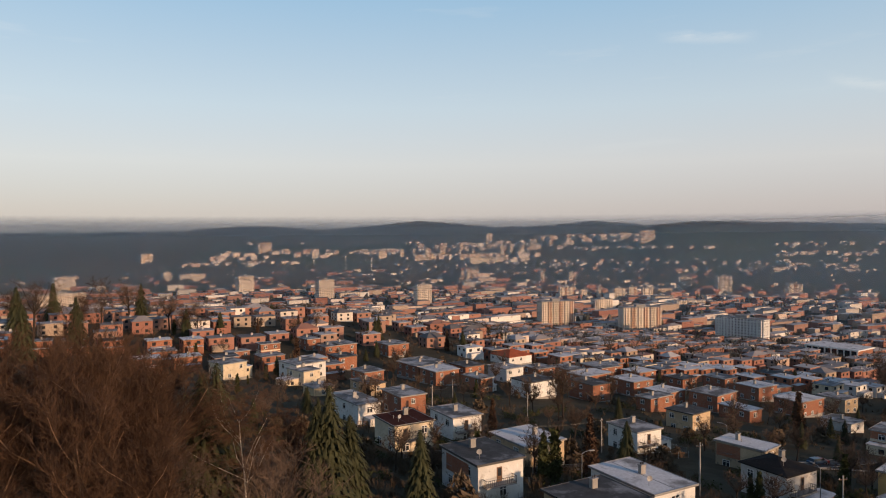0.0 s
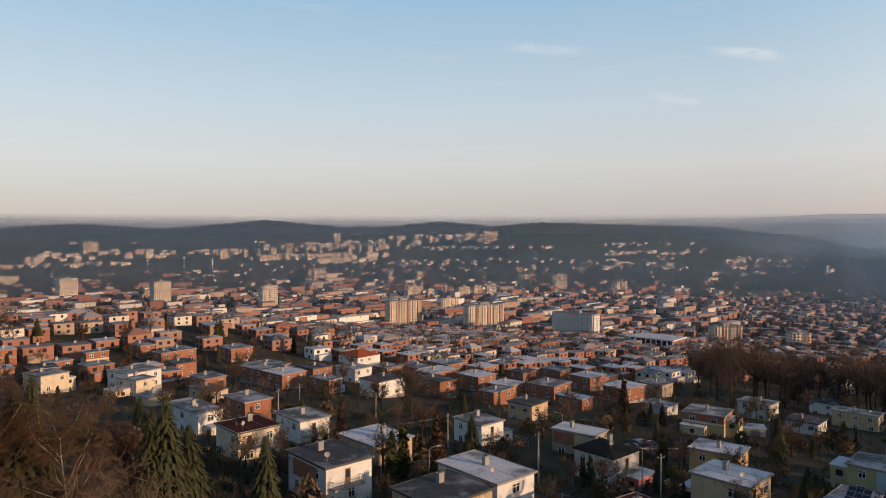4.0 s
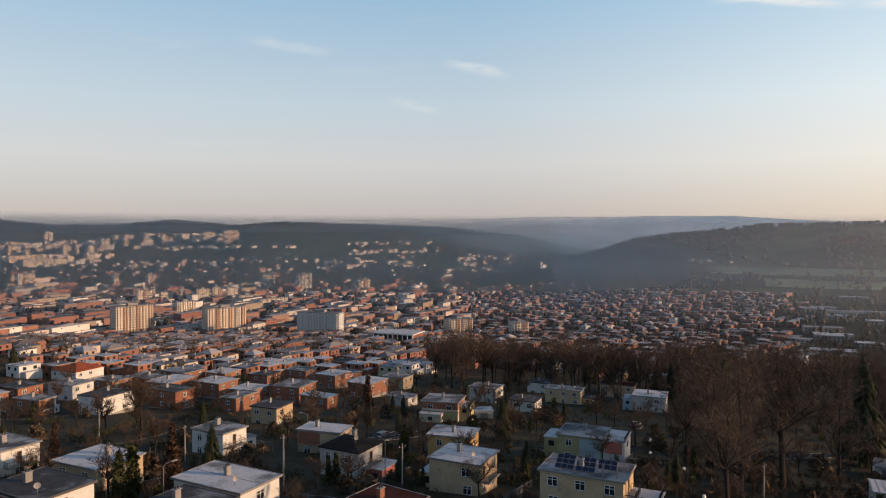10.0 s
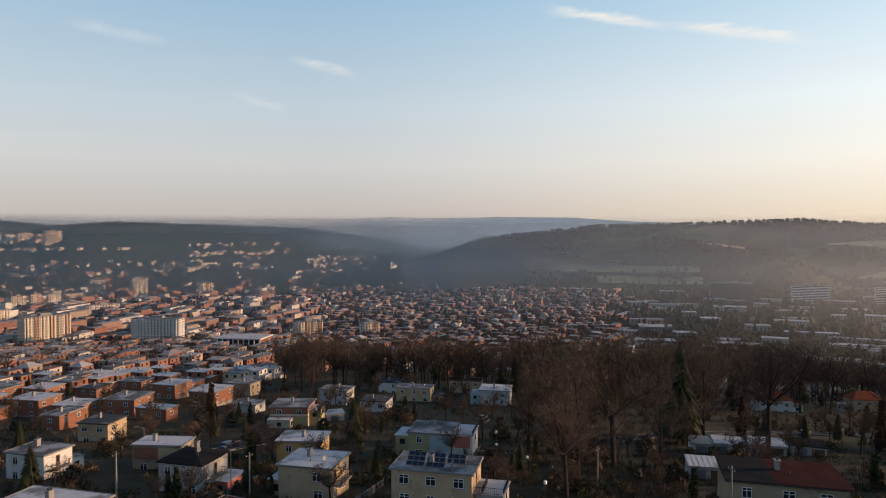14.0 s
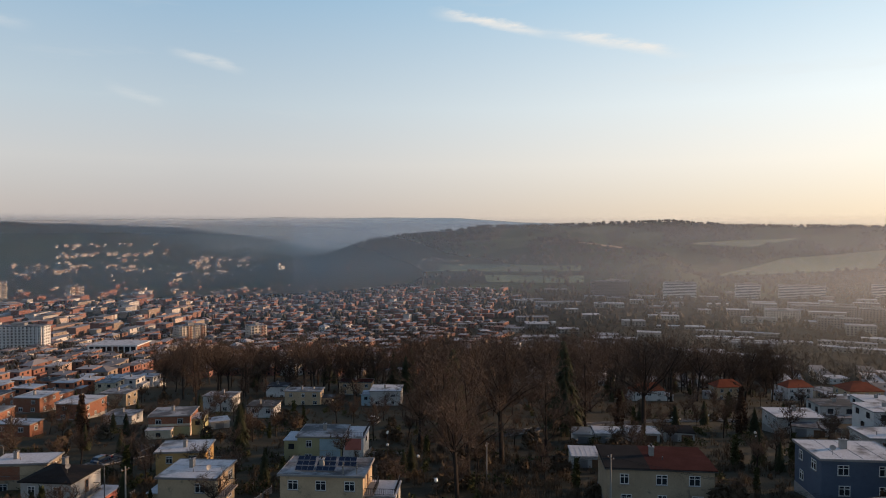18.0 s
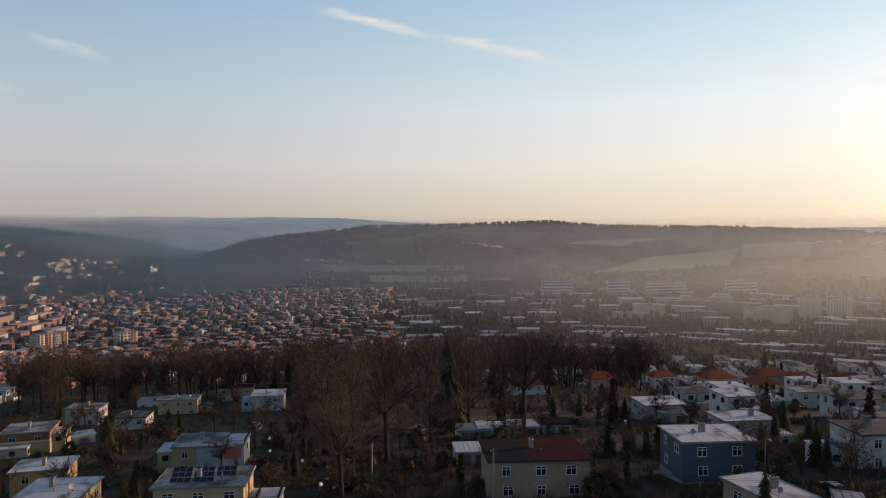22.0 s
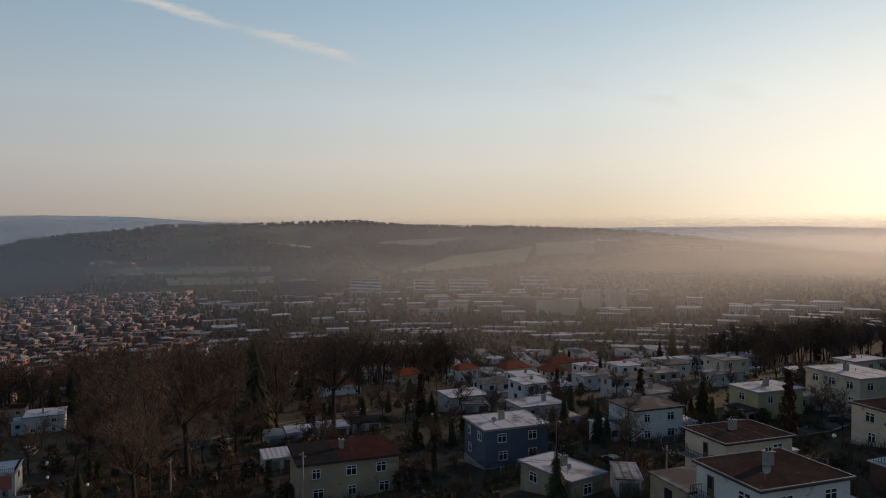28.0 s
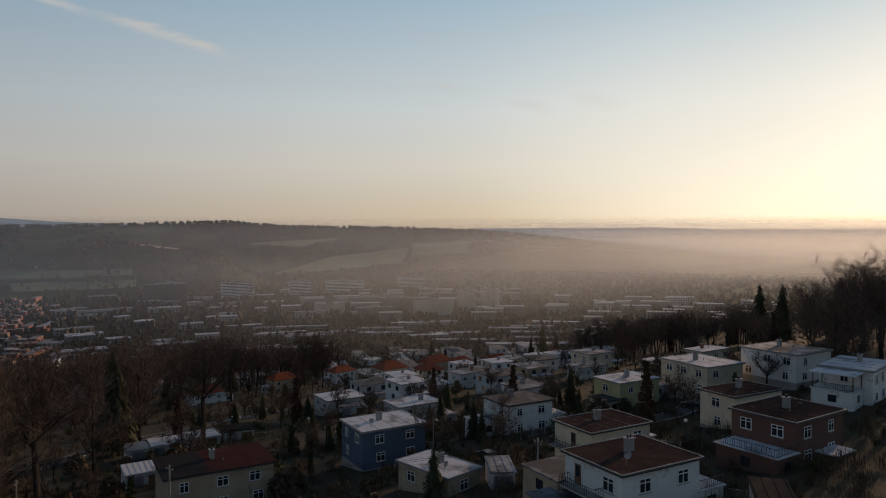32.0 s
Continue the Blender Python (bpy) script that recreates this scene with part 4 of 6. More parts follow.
house(199.4, 162.1, 56.9, 33.0, 10.6, 11.2, 5.4, 'palegrey', 'frost', "sw",
      extra=(('terrace', 0.0, 7.4, 7.43, 3.4, 3.6, 'teal'),), seed=47)
house(105.0, 102.6, 72.5, 32.4, 8.8, 9.2, 5.8, 'green', 'grey', "sw", balcony='s',
      extra=(('panel', -4.43, -2.2, 0.1, 4.31, 2.9, 'teal'), ('panel', -4.43, -2.2, 0.1, 4.31, 0.4, 'teal'), ('terrace', 0.0, -6.91, 7.93, 4.4, 5.6, 'white'), ('panel', -4.0, -6.91, 0.12, 3.4, 2.9, 'salmon'), ('annex', 0.0, 6.21, 6.16, 3.0, 4.6, 'green'),), seed=48)
house(73.1, 70.7, 79.8, 30.2, 7.5, 12.0, 6.0, 'yellow', 'solar', "sw", balcony='s',
      extra=(('terrace', 1.0, -8.22, 6.0, 4.2, 2.6, 'palegrey'),), seed=49)
house(97.0, 29.9, 82.4, 28.8, 9.4, 14.3, 5.8, 'tan', 'gable', "sw", seed=50)
house(111.4, 6.8, 83.3, -60.8, 11.0, 8.5, 6.4, 'blue', 'frost', "sw", balcony='d', seed=51)
house(144.0, 2.6, 79.0, -59.3, 10.0, 7.0, 6.0, 'palegrey', 'frost', "sw", balcony='s',
      extra=(('terrace', 6.82, -1.0, 3.6, 5.5, 3.0, 'palegrey'), ('terrace', 6.62, 2.0, 3.2, 4.5, 3.2, 'palegrey'),), seed=52)
house(186.9, 23.2, 72.1, -58.8, 11.1, 9.4, 4.2, 'palegrey', 'frost', "sw", seed=53)
house(334.6, 40.9, 48.3, -48.1, 11.7, 7.2, 5.6, 'white', 'hipred', "sw",
      extra=(('annex', -7.46, 1.08, 3.2, 5.0, 3.0, 'white'),), seed=54)
house(314.5, 65.5, 49.2, -48.1, 11.9, 7.1, 5.4, 'yellow', 'hipred', "sw",
      extra=(('annex', -7.47, 1.0, 3.0, 5.0, 2.6, 'palegrey'),), seed=55)
house(277.3, 88.6, 51.5, -49.8, 13.0, 5.8, 5.4, 'white', 'hipred', "sw",
      extra=(('annex', 8.51, 0.0, 4.0, 5.0, 3.2, 'white'), ('annex', -8.71, 1.5, 4.4, 5.0, 2.6, 'palegrey'),), seed=56)
house(272.5, 16.5, 59.8, -56.6, 9.2, 10.4, 4.2, 'palegrey', 'frost', "sw", seed=57)
house(89.8, -1.8, 85.4, -46.9, 5.8, 9.5, 4.4, 'tan', 'frost', "sw", seed=58)
house(125.0, -17.2, 84.0, -61.7, 9.9, 7.8, 6.0, 'white', 'slate', "sw", balcony='w',
      extra=(('terrace', -6.97, 1.5, 4.0, 5.0, 2.8, 'white'), ('terrace', 6.57, -0.5, 3.2, 6.0, 3.0, 'white'),), seed=59)
house(91.3, -24.0, 88.9, -61.9, 10.3, 7.3, 6.0, 'cream', 'rust', "sw", balcony='w',
      extra=(('annex', 6.73, 1.0, 3.2, 5.0, 3.2, 'cream'),), seed=60)
house(68.1, -20.9, 91.5, -62.4, 10.3, 8.2, 6.4, 'white', 'rust', "sw", balcony='wd',
      extra=(('annex', -3.16, 7.1, 6.0, 6.0, 3.4, 'tan'), ('terrace', 6.96, -1.5, 3.6, 5.2, 3.0, 'white'), ('annex', -7.16, 2.6, 4.0, 5.0, 2.4, 'tan'),), seed=61)
house(136.3, -40.8, 85.5, -61.9, 10.7, 7.3, 5.8, 'green', 'frost', "sw",
      extra=(('annex', 7.53, 1.0, 4.4, 5.0, 3.6, 'palegrey'), ('annex', -7.13, -1.5, 3.6, 5.0, 2.8, 'tan'),), seed=63)
house(104.8, -49.4, 90.2, -63.2, 10.9, 6.3, 5.8, 'cream', 'rust', "sw",
      extra=(('annex', 7.23, 0.0, 3.4, 4.0, 2.8, 'cream'),), seed=64)
house(83.3, -45.1, 91.8, -58.4, 10.6, 8.2, 6.6, 'darkbrick', 'rust', "sw",
      extra=(('terrace', -7.42, -0.5, 4.2, 7.76, 3.2, 'darkbrick'), ('annex', 1.0, -5.29, 4.0, 2.4, 2.6, 'darkbrick'),), seed=65)
house(137.0, -56.4, 88.7, -64.1, 10.1, 11.8, 5.8, 'cream', 'frost', "sw", seed=66)
house(191.5, -80.4, 82.1, -59.1, 12.0, 6.2, 5.6, 'cream', 'frost', "sw", seed=67)
house(134.4, -72.3, 91.5, -61.3, 11.4, 11.8, 5.8, 'white', 'grey', "sw", seed=68)
house(109.9, -71.0, 93.1, -47.4, 11.8, 7.6, 5.8, 'white', 'frost', "sw",
      extra=(('carport', -8.32, 0.5, 4.8, 6.0, 3.0, 'white'),), seed=69)
house(213.8, -73.2, 75.3, -60.6, 5.8, 7.9, 5.0, 'white', 'frost', "sw", seed=70)
house(156.6, -23.2, 79.8, -58.4, 8.3, 7.3, 5.8, 'white', 'grey', "sw", seed=71)
house(251.0, -43.0, 69.1, -64.2, 9.1, 9.1, 5.6, 'white', 'slate', "sw", seed=73)
house(236.3, -58.3, 73.8, -61.0, 10.4, 9.3, 5.6, 'cream', 'grey', "sw", seed=74)
house(248.0, -17.7, 65.8, -53.6, 10.4, 6.1, 5.4, 'palegrey', 'grey', "sw", seed=75)
house(346.4, -17.8, 50.7, -55.7, 12.3, 6.7, 5.0, 'white', 'hipred', "sw", seed=76)
house(331.7, -34.9, 54.5, -58.7, 12.8, 6.5, 5.0, 'white', 'hipred', "sw", seed=77)
house(291.8, 15.0, 59.0, -53.9, 12.4, 9.9, 5.0, 'yellow', 'hipred', "sw", seed=78)
house(316.6, -5.2, 56.7, -53.1, 14.3, 7.3, 5.0, 'tan', 'hipred', "sw", seed=79)
house(509.5, 38.6, 23.9, -53.2, 12.0, 10.3, 4.0, 'white', 'frost', "sw", seed=80)
house(70.7, 306.3, 55.5, 29.7, 11.5, 14.1, 5.6, 'brick', 'grey', "sw", seed=81)
house(57.0, 264.9, 60.4, 34.5, 14.3, 9.9, 5.6, 'brick', 'frost', "sw", seed=82)
house(86.0, 299.5, 54.4, 34.4, 10.8, 10.0, 5.6, 'brick', 'frost', "sw", seed=83)
house(75.9, 233.3, 61.4, 34.9, 9.5, 9.4, 5.2, 'brick', 'frost', "sw", seed=84)
house(33.2, 335.1, 56.8, 34.9, 14.3, 14.3, 4.2, 'white', 'hipred', "sw", seed=87)
house(9.4, 277.8, 61.6, 35.0, 9.5, 11.2, 5.6, 'brick', 'slate', "sw", seed=88)
house(40.3, 287.5, 58.5, 33.2, 9.0, 10.0, 5.6, 'brick', 'grey', "sw", seed=90)
house(220.8, -4.4, 68.3, -60.1, 5.8, 9.9, 4.2, 'palegrey', 'frost', "sw", seed=94)
house(221.8, -14.5, 70.4, -58.3, 12.0, 6.9, 5.4, 'palegrey', 'grey', "sw", seed=95)
house(202.3, -48.5, 76.3, -59.1, 10.0, 6.3, 5.0, 'palegrey', 'grey', "sw", seed=96)
house(-64.5, 325.8, 65.4, 37.5, 6.7, 10.7, 5.6, 'brick', 'grey', "sw", seed=97)
house(-47.6, 316.4, 64.4, 35.1, 10.0, 11.8, 5.6, 'brick', 'grey', "sw", seed=98)
house(-52.9, 277.4, 64.9, 34.5, 7.6, 8.7, 5.6, 'brick', 'frost', "sw", seed=99)
house(-25.0, 328.8, 62.4, 34.1, 11.1, 13.1, 5.6, 'brick', 'grey', "sw", seed=100)
house(-9.9, 265.7, 64.6, 37.0, 10.7, 14.2, 5.6, 'brick', 'grey', "sw", seed=101)
house(-1.6, 252.7, 64.8, 35.3, 10.4, 10.5, 5.6, 'brick', 'frost', "sw", seed=102)
house(135.4, 281.0, 51.9, 24.9, 9.9, 11.8, 5.4, 'brick', 'grey', "sw", seed=103)
house(122.2, 233.4, 58.1, 29.3, 12.8, 9.8, 5.4, 'brick', 'frost', "sw", seed=104)
house(53.0, 289.2, 57.8, 29.2, 8.2, 13.5, 5.6, 'brick', 'grey', "sw", seed=105)
house(19.3, 86.3, 82.7, 29.5, 9.7, 8.8, 4.2, 'tan', 'slate', "sw", seed=106)
house(43.5, 77.9, 80.6, 21.7, 6.8, 8.1, 4.6, 'tan', 'red', "sw", seed=107)

# ---- apartment blocks ----
def apartment_block(x, y, turn, w, d, h, style="pale"):
    """A panel-built block: long side towards local -y, with a band of windows and parapets for every storey."""
    z = ground_z(x, y)
    n = max(2, round(h / 2.9))
    word = {"pale": "pale concrete", "red": "red and pale panelled", "white": "white office-like", "dark": "grey concrete", "grid": "pale grey grid-fronted"}[style]
    ob = thing("apartment_block", pose(x, y, z, 0, 0, turn), f"{word} block of flats, {n} storeys", "apartment block")
    wall = {"pale": PANEL, "red": PANEL, "white": DISH, "grid": DISH, "dark": PANEL_DARK}[style]
    part("wall", Geo().box(-w / 2, w / 2, -d / 2, d / 2, -4, h), wall, ob)
    part("roof", Geo().box(-w / 2 - 0.3, w / 2 + 0.3, -d / 2 - 0.3, d / 2 + 0.3, h, h + 0.5), ROOFS["grey"], ob)
    part("lift_house", Geo().box(-w * 0.12, w * 0.12, -d * 0.2, d * 0.25, h + 0.5, h + 3.0), CONCRETE, ob)
    step = h / n
    for face, length, depth in ((0, w, d), (-90, d, w), (90, d, w)):
        base = pose(0, 0, 0, 0, 0, face) @ pose(0, -depth / 2, 0)
        far = math.hypot(x, y) > 1100
        rows = Geo()
        for k in range(n):
            z0 = k * step + step * 0.34
            g = rows if far else Geo()
            if style == "white":
                g.box(-length / 2 + 0.5, length / 2 - 0.5, -0.05, 0.05, z0, z0 + step * 0.5)
            else:
                c = max(2, int(length / 3.4))
                for i in range(c):
                    xx = (i + 0.5) / c * length - length / 2
                    g.box(xx - 0.8, xx + 0.8, -0.05, 0.05, z0, z0 + step * 0.45)
            if not far:
                part("window_row", g, GLASS, ob, m=base)
        if far:
            part("windows", rows, GLASS, ob, m=base)
        if face == 0 and style in ("pale", "red", "dark", "grid"):
            c = max(2, int(length / 7))
            for i in range(c):
                xx = (i + 0.5) / c * length - length / 2
                g = Geo()
                for k in range(n):
                    g.box(xx - 1.7, xx + 1.7, -1.3, -0.02, k * step + 0.0, k * step + step * 0.38)
                g.box(xx - 1.8, xx - 1.7, -1.3, -0.02, 0, h).box(xx + 1.7, xx + 1.8, -1.3, -0.02, 0, h)
                part("balcony_stack", g, PANEL_RED if style == "red" and i % 2 else wall, ob, m=base)
    return ob


apartment_block(144, 876, 16, 44.5, 16.0, 32.8, 'red')
apartment_block(240, 832, 10, 48.9, 16.0, 29.8, 'red')
apartment_block(317, 722, -49, 51.7, 14.9, 25.9, 'grid')
apartment_block(-35, 1153, 28, 26.3, 16.0, 36.0, 'pale')
apartment_block(-217, 1249, 36, 30.1, 16.0, 38.6, 'pale')
apartment_block(-408, 1401, 42, 33.4, 16.0, 37.3, 'pale')
apartment_block(-624, 1688, 46, 62.7, 16.0, 19.3, 'pale')
apartment_block(-685, 1686, 48, 20.0, 14.6, 22.6, 'pale')
apartment_block(71, 1711, 23, 33.0, 13.0, 32.5, 'red')
apartment_block(247, 1718, 18, 11.1, 13.2, 27.2, 'pale')
apartment_block(321, 1706, 15, 17.5, 13.2, 24.3, 'red')
apartment_block(498, 1409, 6, 27.4, 14.2, 32.0, 'pale')
apartment_block(552, 1342, 3, 27.9, 16.0, 35.9, 'pale')
apartment_block(642, 1248, -1, 24.4, 15.9, 25.4, 'red')
apartment_block(251, 1079, 13, 30.3, 16.0, 16.4, 'pale')
apartment_block(-589, 2244, 40, 46.8, 16.0, 36.4, 'red')
apartment_block(168, 2538, 22, 25.6, 16.0, 37.8, 'pale')
apartment_block(673, 2254, 9, 49.6, 16.0, 38.8, 'red')
apartment_block(631, 2369, 11, 42.7, 16.0, 28.3, 'pale')
apartment_block(-864, 1980, 49, 35.6, 16.0, 24.9, 'red')
apartment_block(-139, 2264, 29, 12.5, 16.0, 24.4, 'pale')
apartment_block(-99, 2278, 28, 10.5, 16.0, 24.5, 'pale')
apartment_block(-55, 2275, 27, 14.6, 16.0, 26.3, 'pale')
apartment_block(-5, 2320, 26, 21.2, 16.0, 24.9, 'red')
apartment_block(62, 2307, 24, 21.1, 16.0, 28.6, 'red')
apartment_block(99, 2274, 23, 12.5, 16.0, 22.5, 'red')
apartment_block(195, 2288, 21, 14.7, 16.0, 28.4, 'pale')
apartment_block(231, 2304, 20, 14.8, 16.0, 26.8, 'red')
apartment_block(262, 2285, 19, 16.9, 16.0, 24.7, 'pale')
apartment_block(311, 2372, 18, 26.3, 16.0, 31.6, 'pale')
apartment_block(377, 2403, 17, 15.6, 16.0, 36.2, 'red')
apartment_block(441, 2408, 15, 18.0, 16.0, 36.4, 'pale')
apartment_block(497, 2413, 14, 15.8, 15.0, 28.5, 'red')
apartment_block(-201, 2231, 31, 28.7, 16.0, 24.1, 'red')
apartment_block(-416, 2185, 37, 12.2, 14.2, 22.0, 'pale')
apartment_block(288, 1257, 13, 8.3, 9.0, 22.4, 'red')
apartment_block(319, 1240, 11, 22.3, 9.0, 21.1, 'pale')
apartment_block(346, 1248, 10, 15.4, 9.0, 22.4, 'red')
apartment_block(372, 1243, 9, 19.0, 9.0, 20.4, 'pale')
apartment_block(232, 1278, 15, 31.0, 9.9, 20.4, 'red')
apartment_block(265, 1273, 14, 21.4, 9.9, 16.1, 'pale')
apartment_block(400, 1106, 6, 47.3, 13.4, 11.6, 'pale')
apartment_block(379, 1180, 8, 34.0, 16.0, 12.2, 'pale')
apartment_block(56, 1564, 24, 60.2, 16.0, 12.9, 'dark')
apartment_block(-179, 1284, 34, 42.7, 16.0, 11.7, 'pale')
apartment_block(1310, 357, -68, 58.6, 16.0, 31.3, 'white')
apartment_block(1402, 255, -73, 43.7, 16.0, 27.0, 'white')
apartment_block(1455, 169, -77, 80.2, 16.0, 24.1, 'white')
apartment_block(1530, 29, -82, 61.0, 16.0, 26.5, 'white')
apartment_block(1440, 531, -44, 64.7, 11.6, 17.7, 'dark')
apartment_block(470, 666, -9, 31.2, 15.4, 16.1, 'red')
apartment_block(509, 601, -14, 18.7, 14.9, 15.5, 'red')
apartment_block(-633, 1125, 55, 76.7, 16.0, 25.5, 'pale')
apartment_block(-827, 1485, 55, 43.6, 16.0, 30.9, 'pale')
apartment_block(1120, -107, -70, 19.6, 9.0, 22.3, 'dark')
apartment_block(1122, -70, -68, 20.6, 9.0, 20.4, 'dark')
apartment_block(-24, 2212, 26, 154.1, 16.0, 14.6, 'red')
apartment_block(125, 2204, 23, 159.9, 16.0, 14.6, 'red')
apartment_block(139, 2119, 22, 126.6, 16.0, 15.8, 'pale')
apartment_block(973, 71, -79, 48.4, 16.0, 17.6, 'dark')
apartment_block(1035, -14, -84, 60.0, 16.0, 20.4, 'pale')
apartment_block(1152, 94, -78, 62.2, 16.0, 15.2, 'dark')
apartment_block(1059, 147, -75, 45.1, 16.0, 14.1, 'pale')
apartment_block(1083, -68, -87, 27.8, 16.0, 32.1, 'pale')
apartment_block(1102, -106, -89, 31.2, 16.0, 32.8, 'pale')
apartment_block(1064, 35, -81, 40.6, 16.0, 22.8, 'dark')
apartment_block(1245, -69, -86, 86.8, 16.0, 14.4, 'dark')
apartment_block(1251, 471, -62, 71.0, 16.0, 31.9, 'dark')

# ---- trees ----
def bare_tree_geo(seed, height, spread=0.5, low=0.3, twigs=4, fine=0.028, droop=0.0, limbs=2, girth=0.023, fork=0):
    """Trunk with limbs, and the twigs as a crown, of a leafless tree."""
    rng = random.Random(seed)
    wood, crown = Geo(), Geo()

    def grow(p, way, length, radius, level):
        steps = (5, 4, 2, 2, 1)[level]
        for i in range(steps):
            wild = (0.05, 0.16, 0.24, 0.3, 0.3)[level]
            bend = Vector((rng.gauss(0, 1), rng.gauss(0, 1), rng.gauss(0.1, 0.6))) * wild
            way = (way + bend + Vector((0, 0, 0.06 if level < 3 else -droop))).normalized()
            q = p + way * (length / steps)
            r1 = radius * (0.80 if level else 0.78)
            if level < 3:
                (wood if level < 2 else crown).tube(p, q, radius, r1, (7, 4, 3)[level])
            else:
                flat = way.orthogonal().normalized()
                flat = (flat * math.cos(radius * 900 + i) + way.cross(flat) * math.sin(radius * 900 + length * 77)).normalized() * radius * 1.25
                crown.poly([p - flat, p + flat, q + flat * 0.7, q - flat * 0.7] if level == 3 else [p - flat, p + flat, q])
            if level < 4:
                n = (3, limbs, 3, twigs)[level]
                if level == 0 and (i + 1) / steps <= low:
                    n = 0
                for _ in range(n):
                    start = p.lerp(q, rng.random())
                    ang = rng.uniform(0, 2 * math.pi)
                    side = Vector((math.cos(ang), math.sin(ang), rng.uniform(-0.1, 0.6) - droop)).normalized()
                    new_way = (way * (0.7 if level < 2 else 0.9) + side * (0.55 + spread)).normalized()
                    k = (0.62 * (1.15 - 0.5 * i / steps), 0.5, 0.55, 0.55)[level]
                    grow(start, new_way, length * k * rng.uniform(0.7, 1.15), max(fine, r1 * rng.uniform(0.35, 0.6)), level + 1)
            p, radius = q, r1

    if fork:
        # a short stout trunk that divides into several spreading limbs
        p, top = Vector((0, 0, -0.5)), Vector((rng.gauss(0, 0.4), rng.gauss(0, 0.4), height * 0.44))
        wood.tube(p, p.lerp(top, 0.12), height * girth * 1.35, height * girth, 8)
        wood.tube(p.lerp(top, 0.12), top, height * girth, height * girth * 0.8, 8)
        for i in range(fork):
            a = i * 2.4 + rng.uniform(-0.3, 0.3)
            way = Vector((math.cos(a), math.sin(a), rng.choice((0.5, 0.9, 1.5, 2.4)))).normalized()
            grow(p.lerp(top, rng.uniform(0.78, 1.0)), way, height * rng.uniform(0.36, 0.5), height * girth * rng.uniform(0.38, 0.55), 1)
    else:
        grow(Vector((0, 0, -0.5)), Vector((rng.gauss(0, 0.04), rng.gauss(0, 0.04), 1)).normalized(), height * 0.74, height * girth, 0)
    tall = max(v[2] for v in crown.v) / height
    for g in (wood, crown):
        g.v = [(x / tall, y / tall, z / tall) for x, y, z in g.v]
    return wood, crown


def conifer_geo(seed, height, width):
    """Trunk, and whorls of drooping boughs broken into many small sprays."""
    rng = random.Random(seed)
    trunk = Geo().tube((0, 0, -0.5), (0, 0, height), height * 0.014 + 0.05, 0.02, 6)
    g = Geo()
    z = height * 0.08
    while z < height * 0.985:
        f = 1 - z / height
        reach = width * (f ** 0.65) * rng.uniform(0.8, 1.1) + 0.12
        n = 7 + int(10 * f)
        for i in range(n):
            a = 2 * math.pi * (i + rng.random() * 0.8) / n
            c, s = math.cos(a), math.sin(a)
            L = reach * rng.uniform(0.65, 1.12)
            for k in range(5):
                r0, r1 = L * k / 5.4, L * (k + 1.7) / 5.4
                wd = 0.13 * L * (1.3 - 0.2 * k) + 0.05
                z0, z1 = z + 0.25 * L - 0.08 * r0 * k, z + 0.22 * L - 0.12 * r1 * (k + 1) * rng.uniform(0.5, 1.4)
                for sd in (-1, 1):
                    m = 0.5 * (r0 + r1)
                    o = sd * wd * rng.uniform(0.8, 1.8)
                    g.poly([(c * r0, s * r0, z0), (c * m - s * o, s * m + c * o, 0.5 * (z0 + z1) - rng.uniform(0.1, 0.45) * wd * 2), (c * r1, s * r1, z1)])
        z += height * 0.022 * (0.6 + f) + 0.04
    return trunk, g


def bushy_geo(seed, height, width, count=420, tip=0.35):
    """A dense upright shrub of small leaf sprays. tip: how far it narrows to the top."""
    rng = random.Random(seed)
    trunk = Geo().tube((0, 0, -0.4), (0, 0, height * 0.7), 0.10, 0.03, 5)
    g = Geo()
    for _ in range(count):
        t = rng.random()
        a = rng.uniform(0, 2 * math.pi)
        prof = math.sin(math.pi * min(1, t * 0.9 + 0.12)) ** 0.6 * (1 - (1 - tip) * t)
        r = width * prof * math.sqrt(rng.uniform(0.35, 1.1))
        p = Vector((r * math.cos(a), r * math.sin(a), 0.1 + t * height))
        s = rng.uniform(0.14, 0.30) * (0.6 + width * 0.35)
        q = [p + Vector((rng.gauss(0, 1), rng.gauss(0, 1), rng.gauss(0.5, 1))) * s for _ in range(3)]
        g.poly(q)
    return trunk, g


TREES = {}


def tree_kind(key, name, label, category, geos, trunk_material, crown_material):
    trunk, crown = geos
    ob = thing(name, pose(0, 0, -400), label, category)
    part("trunk", trunk, trunk_material, ob)
    part("crown", crown, crown_material, ob)
    TREES.setdefault(key, []).append(ob)


for i in range(5):
    tree_kind("bare", "bare_tree", "tall leafless tree with dark trunk and brown twigs", "tree", bare_tree_geo(10 + i, 21 + i, 0.40 + 0.05 * i, 0.35, 5, 0.021, 0.0, 2, 0.019, 9 if i % 2 == 0 else 0), BARK, TWIG)
for i in range(4):
    tree_kind("park", "bare_tree", "tall leafless tree of the park wood, dark trunk and brown twigs", "tree", bare_tree_geo(20 + i, 20 + i, 0.30 + 0.05 * i, 0.35, 4, 0.034, 0.0, 2, 0.017, 6 if i % 2 else 0), BARK, TWIG)
for i in range(3):
    tree_kind("yard", "garden_tree", "small leafless garden tree with dark brown twigs", "tree", bare_tree_geo(25 + i, 10, 0.25 + 0.1 * i, 0.3, 4, 0.022, 0.0, 2, 0.017, 6), BARK, TWIG)
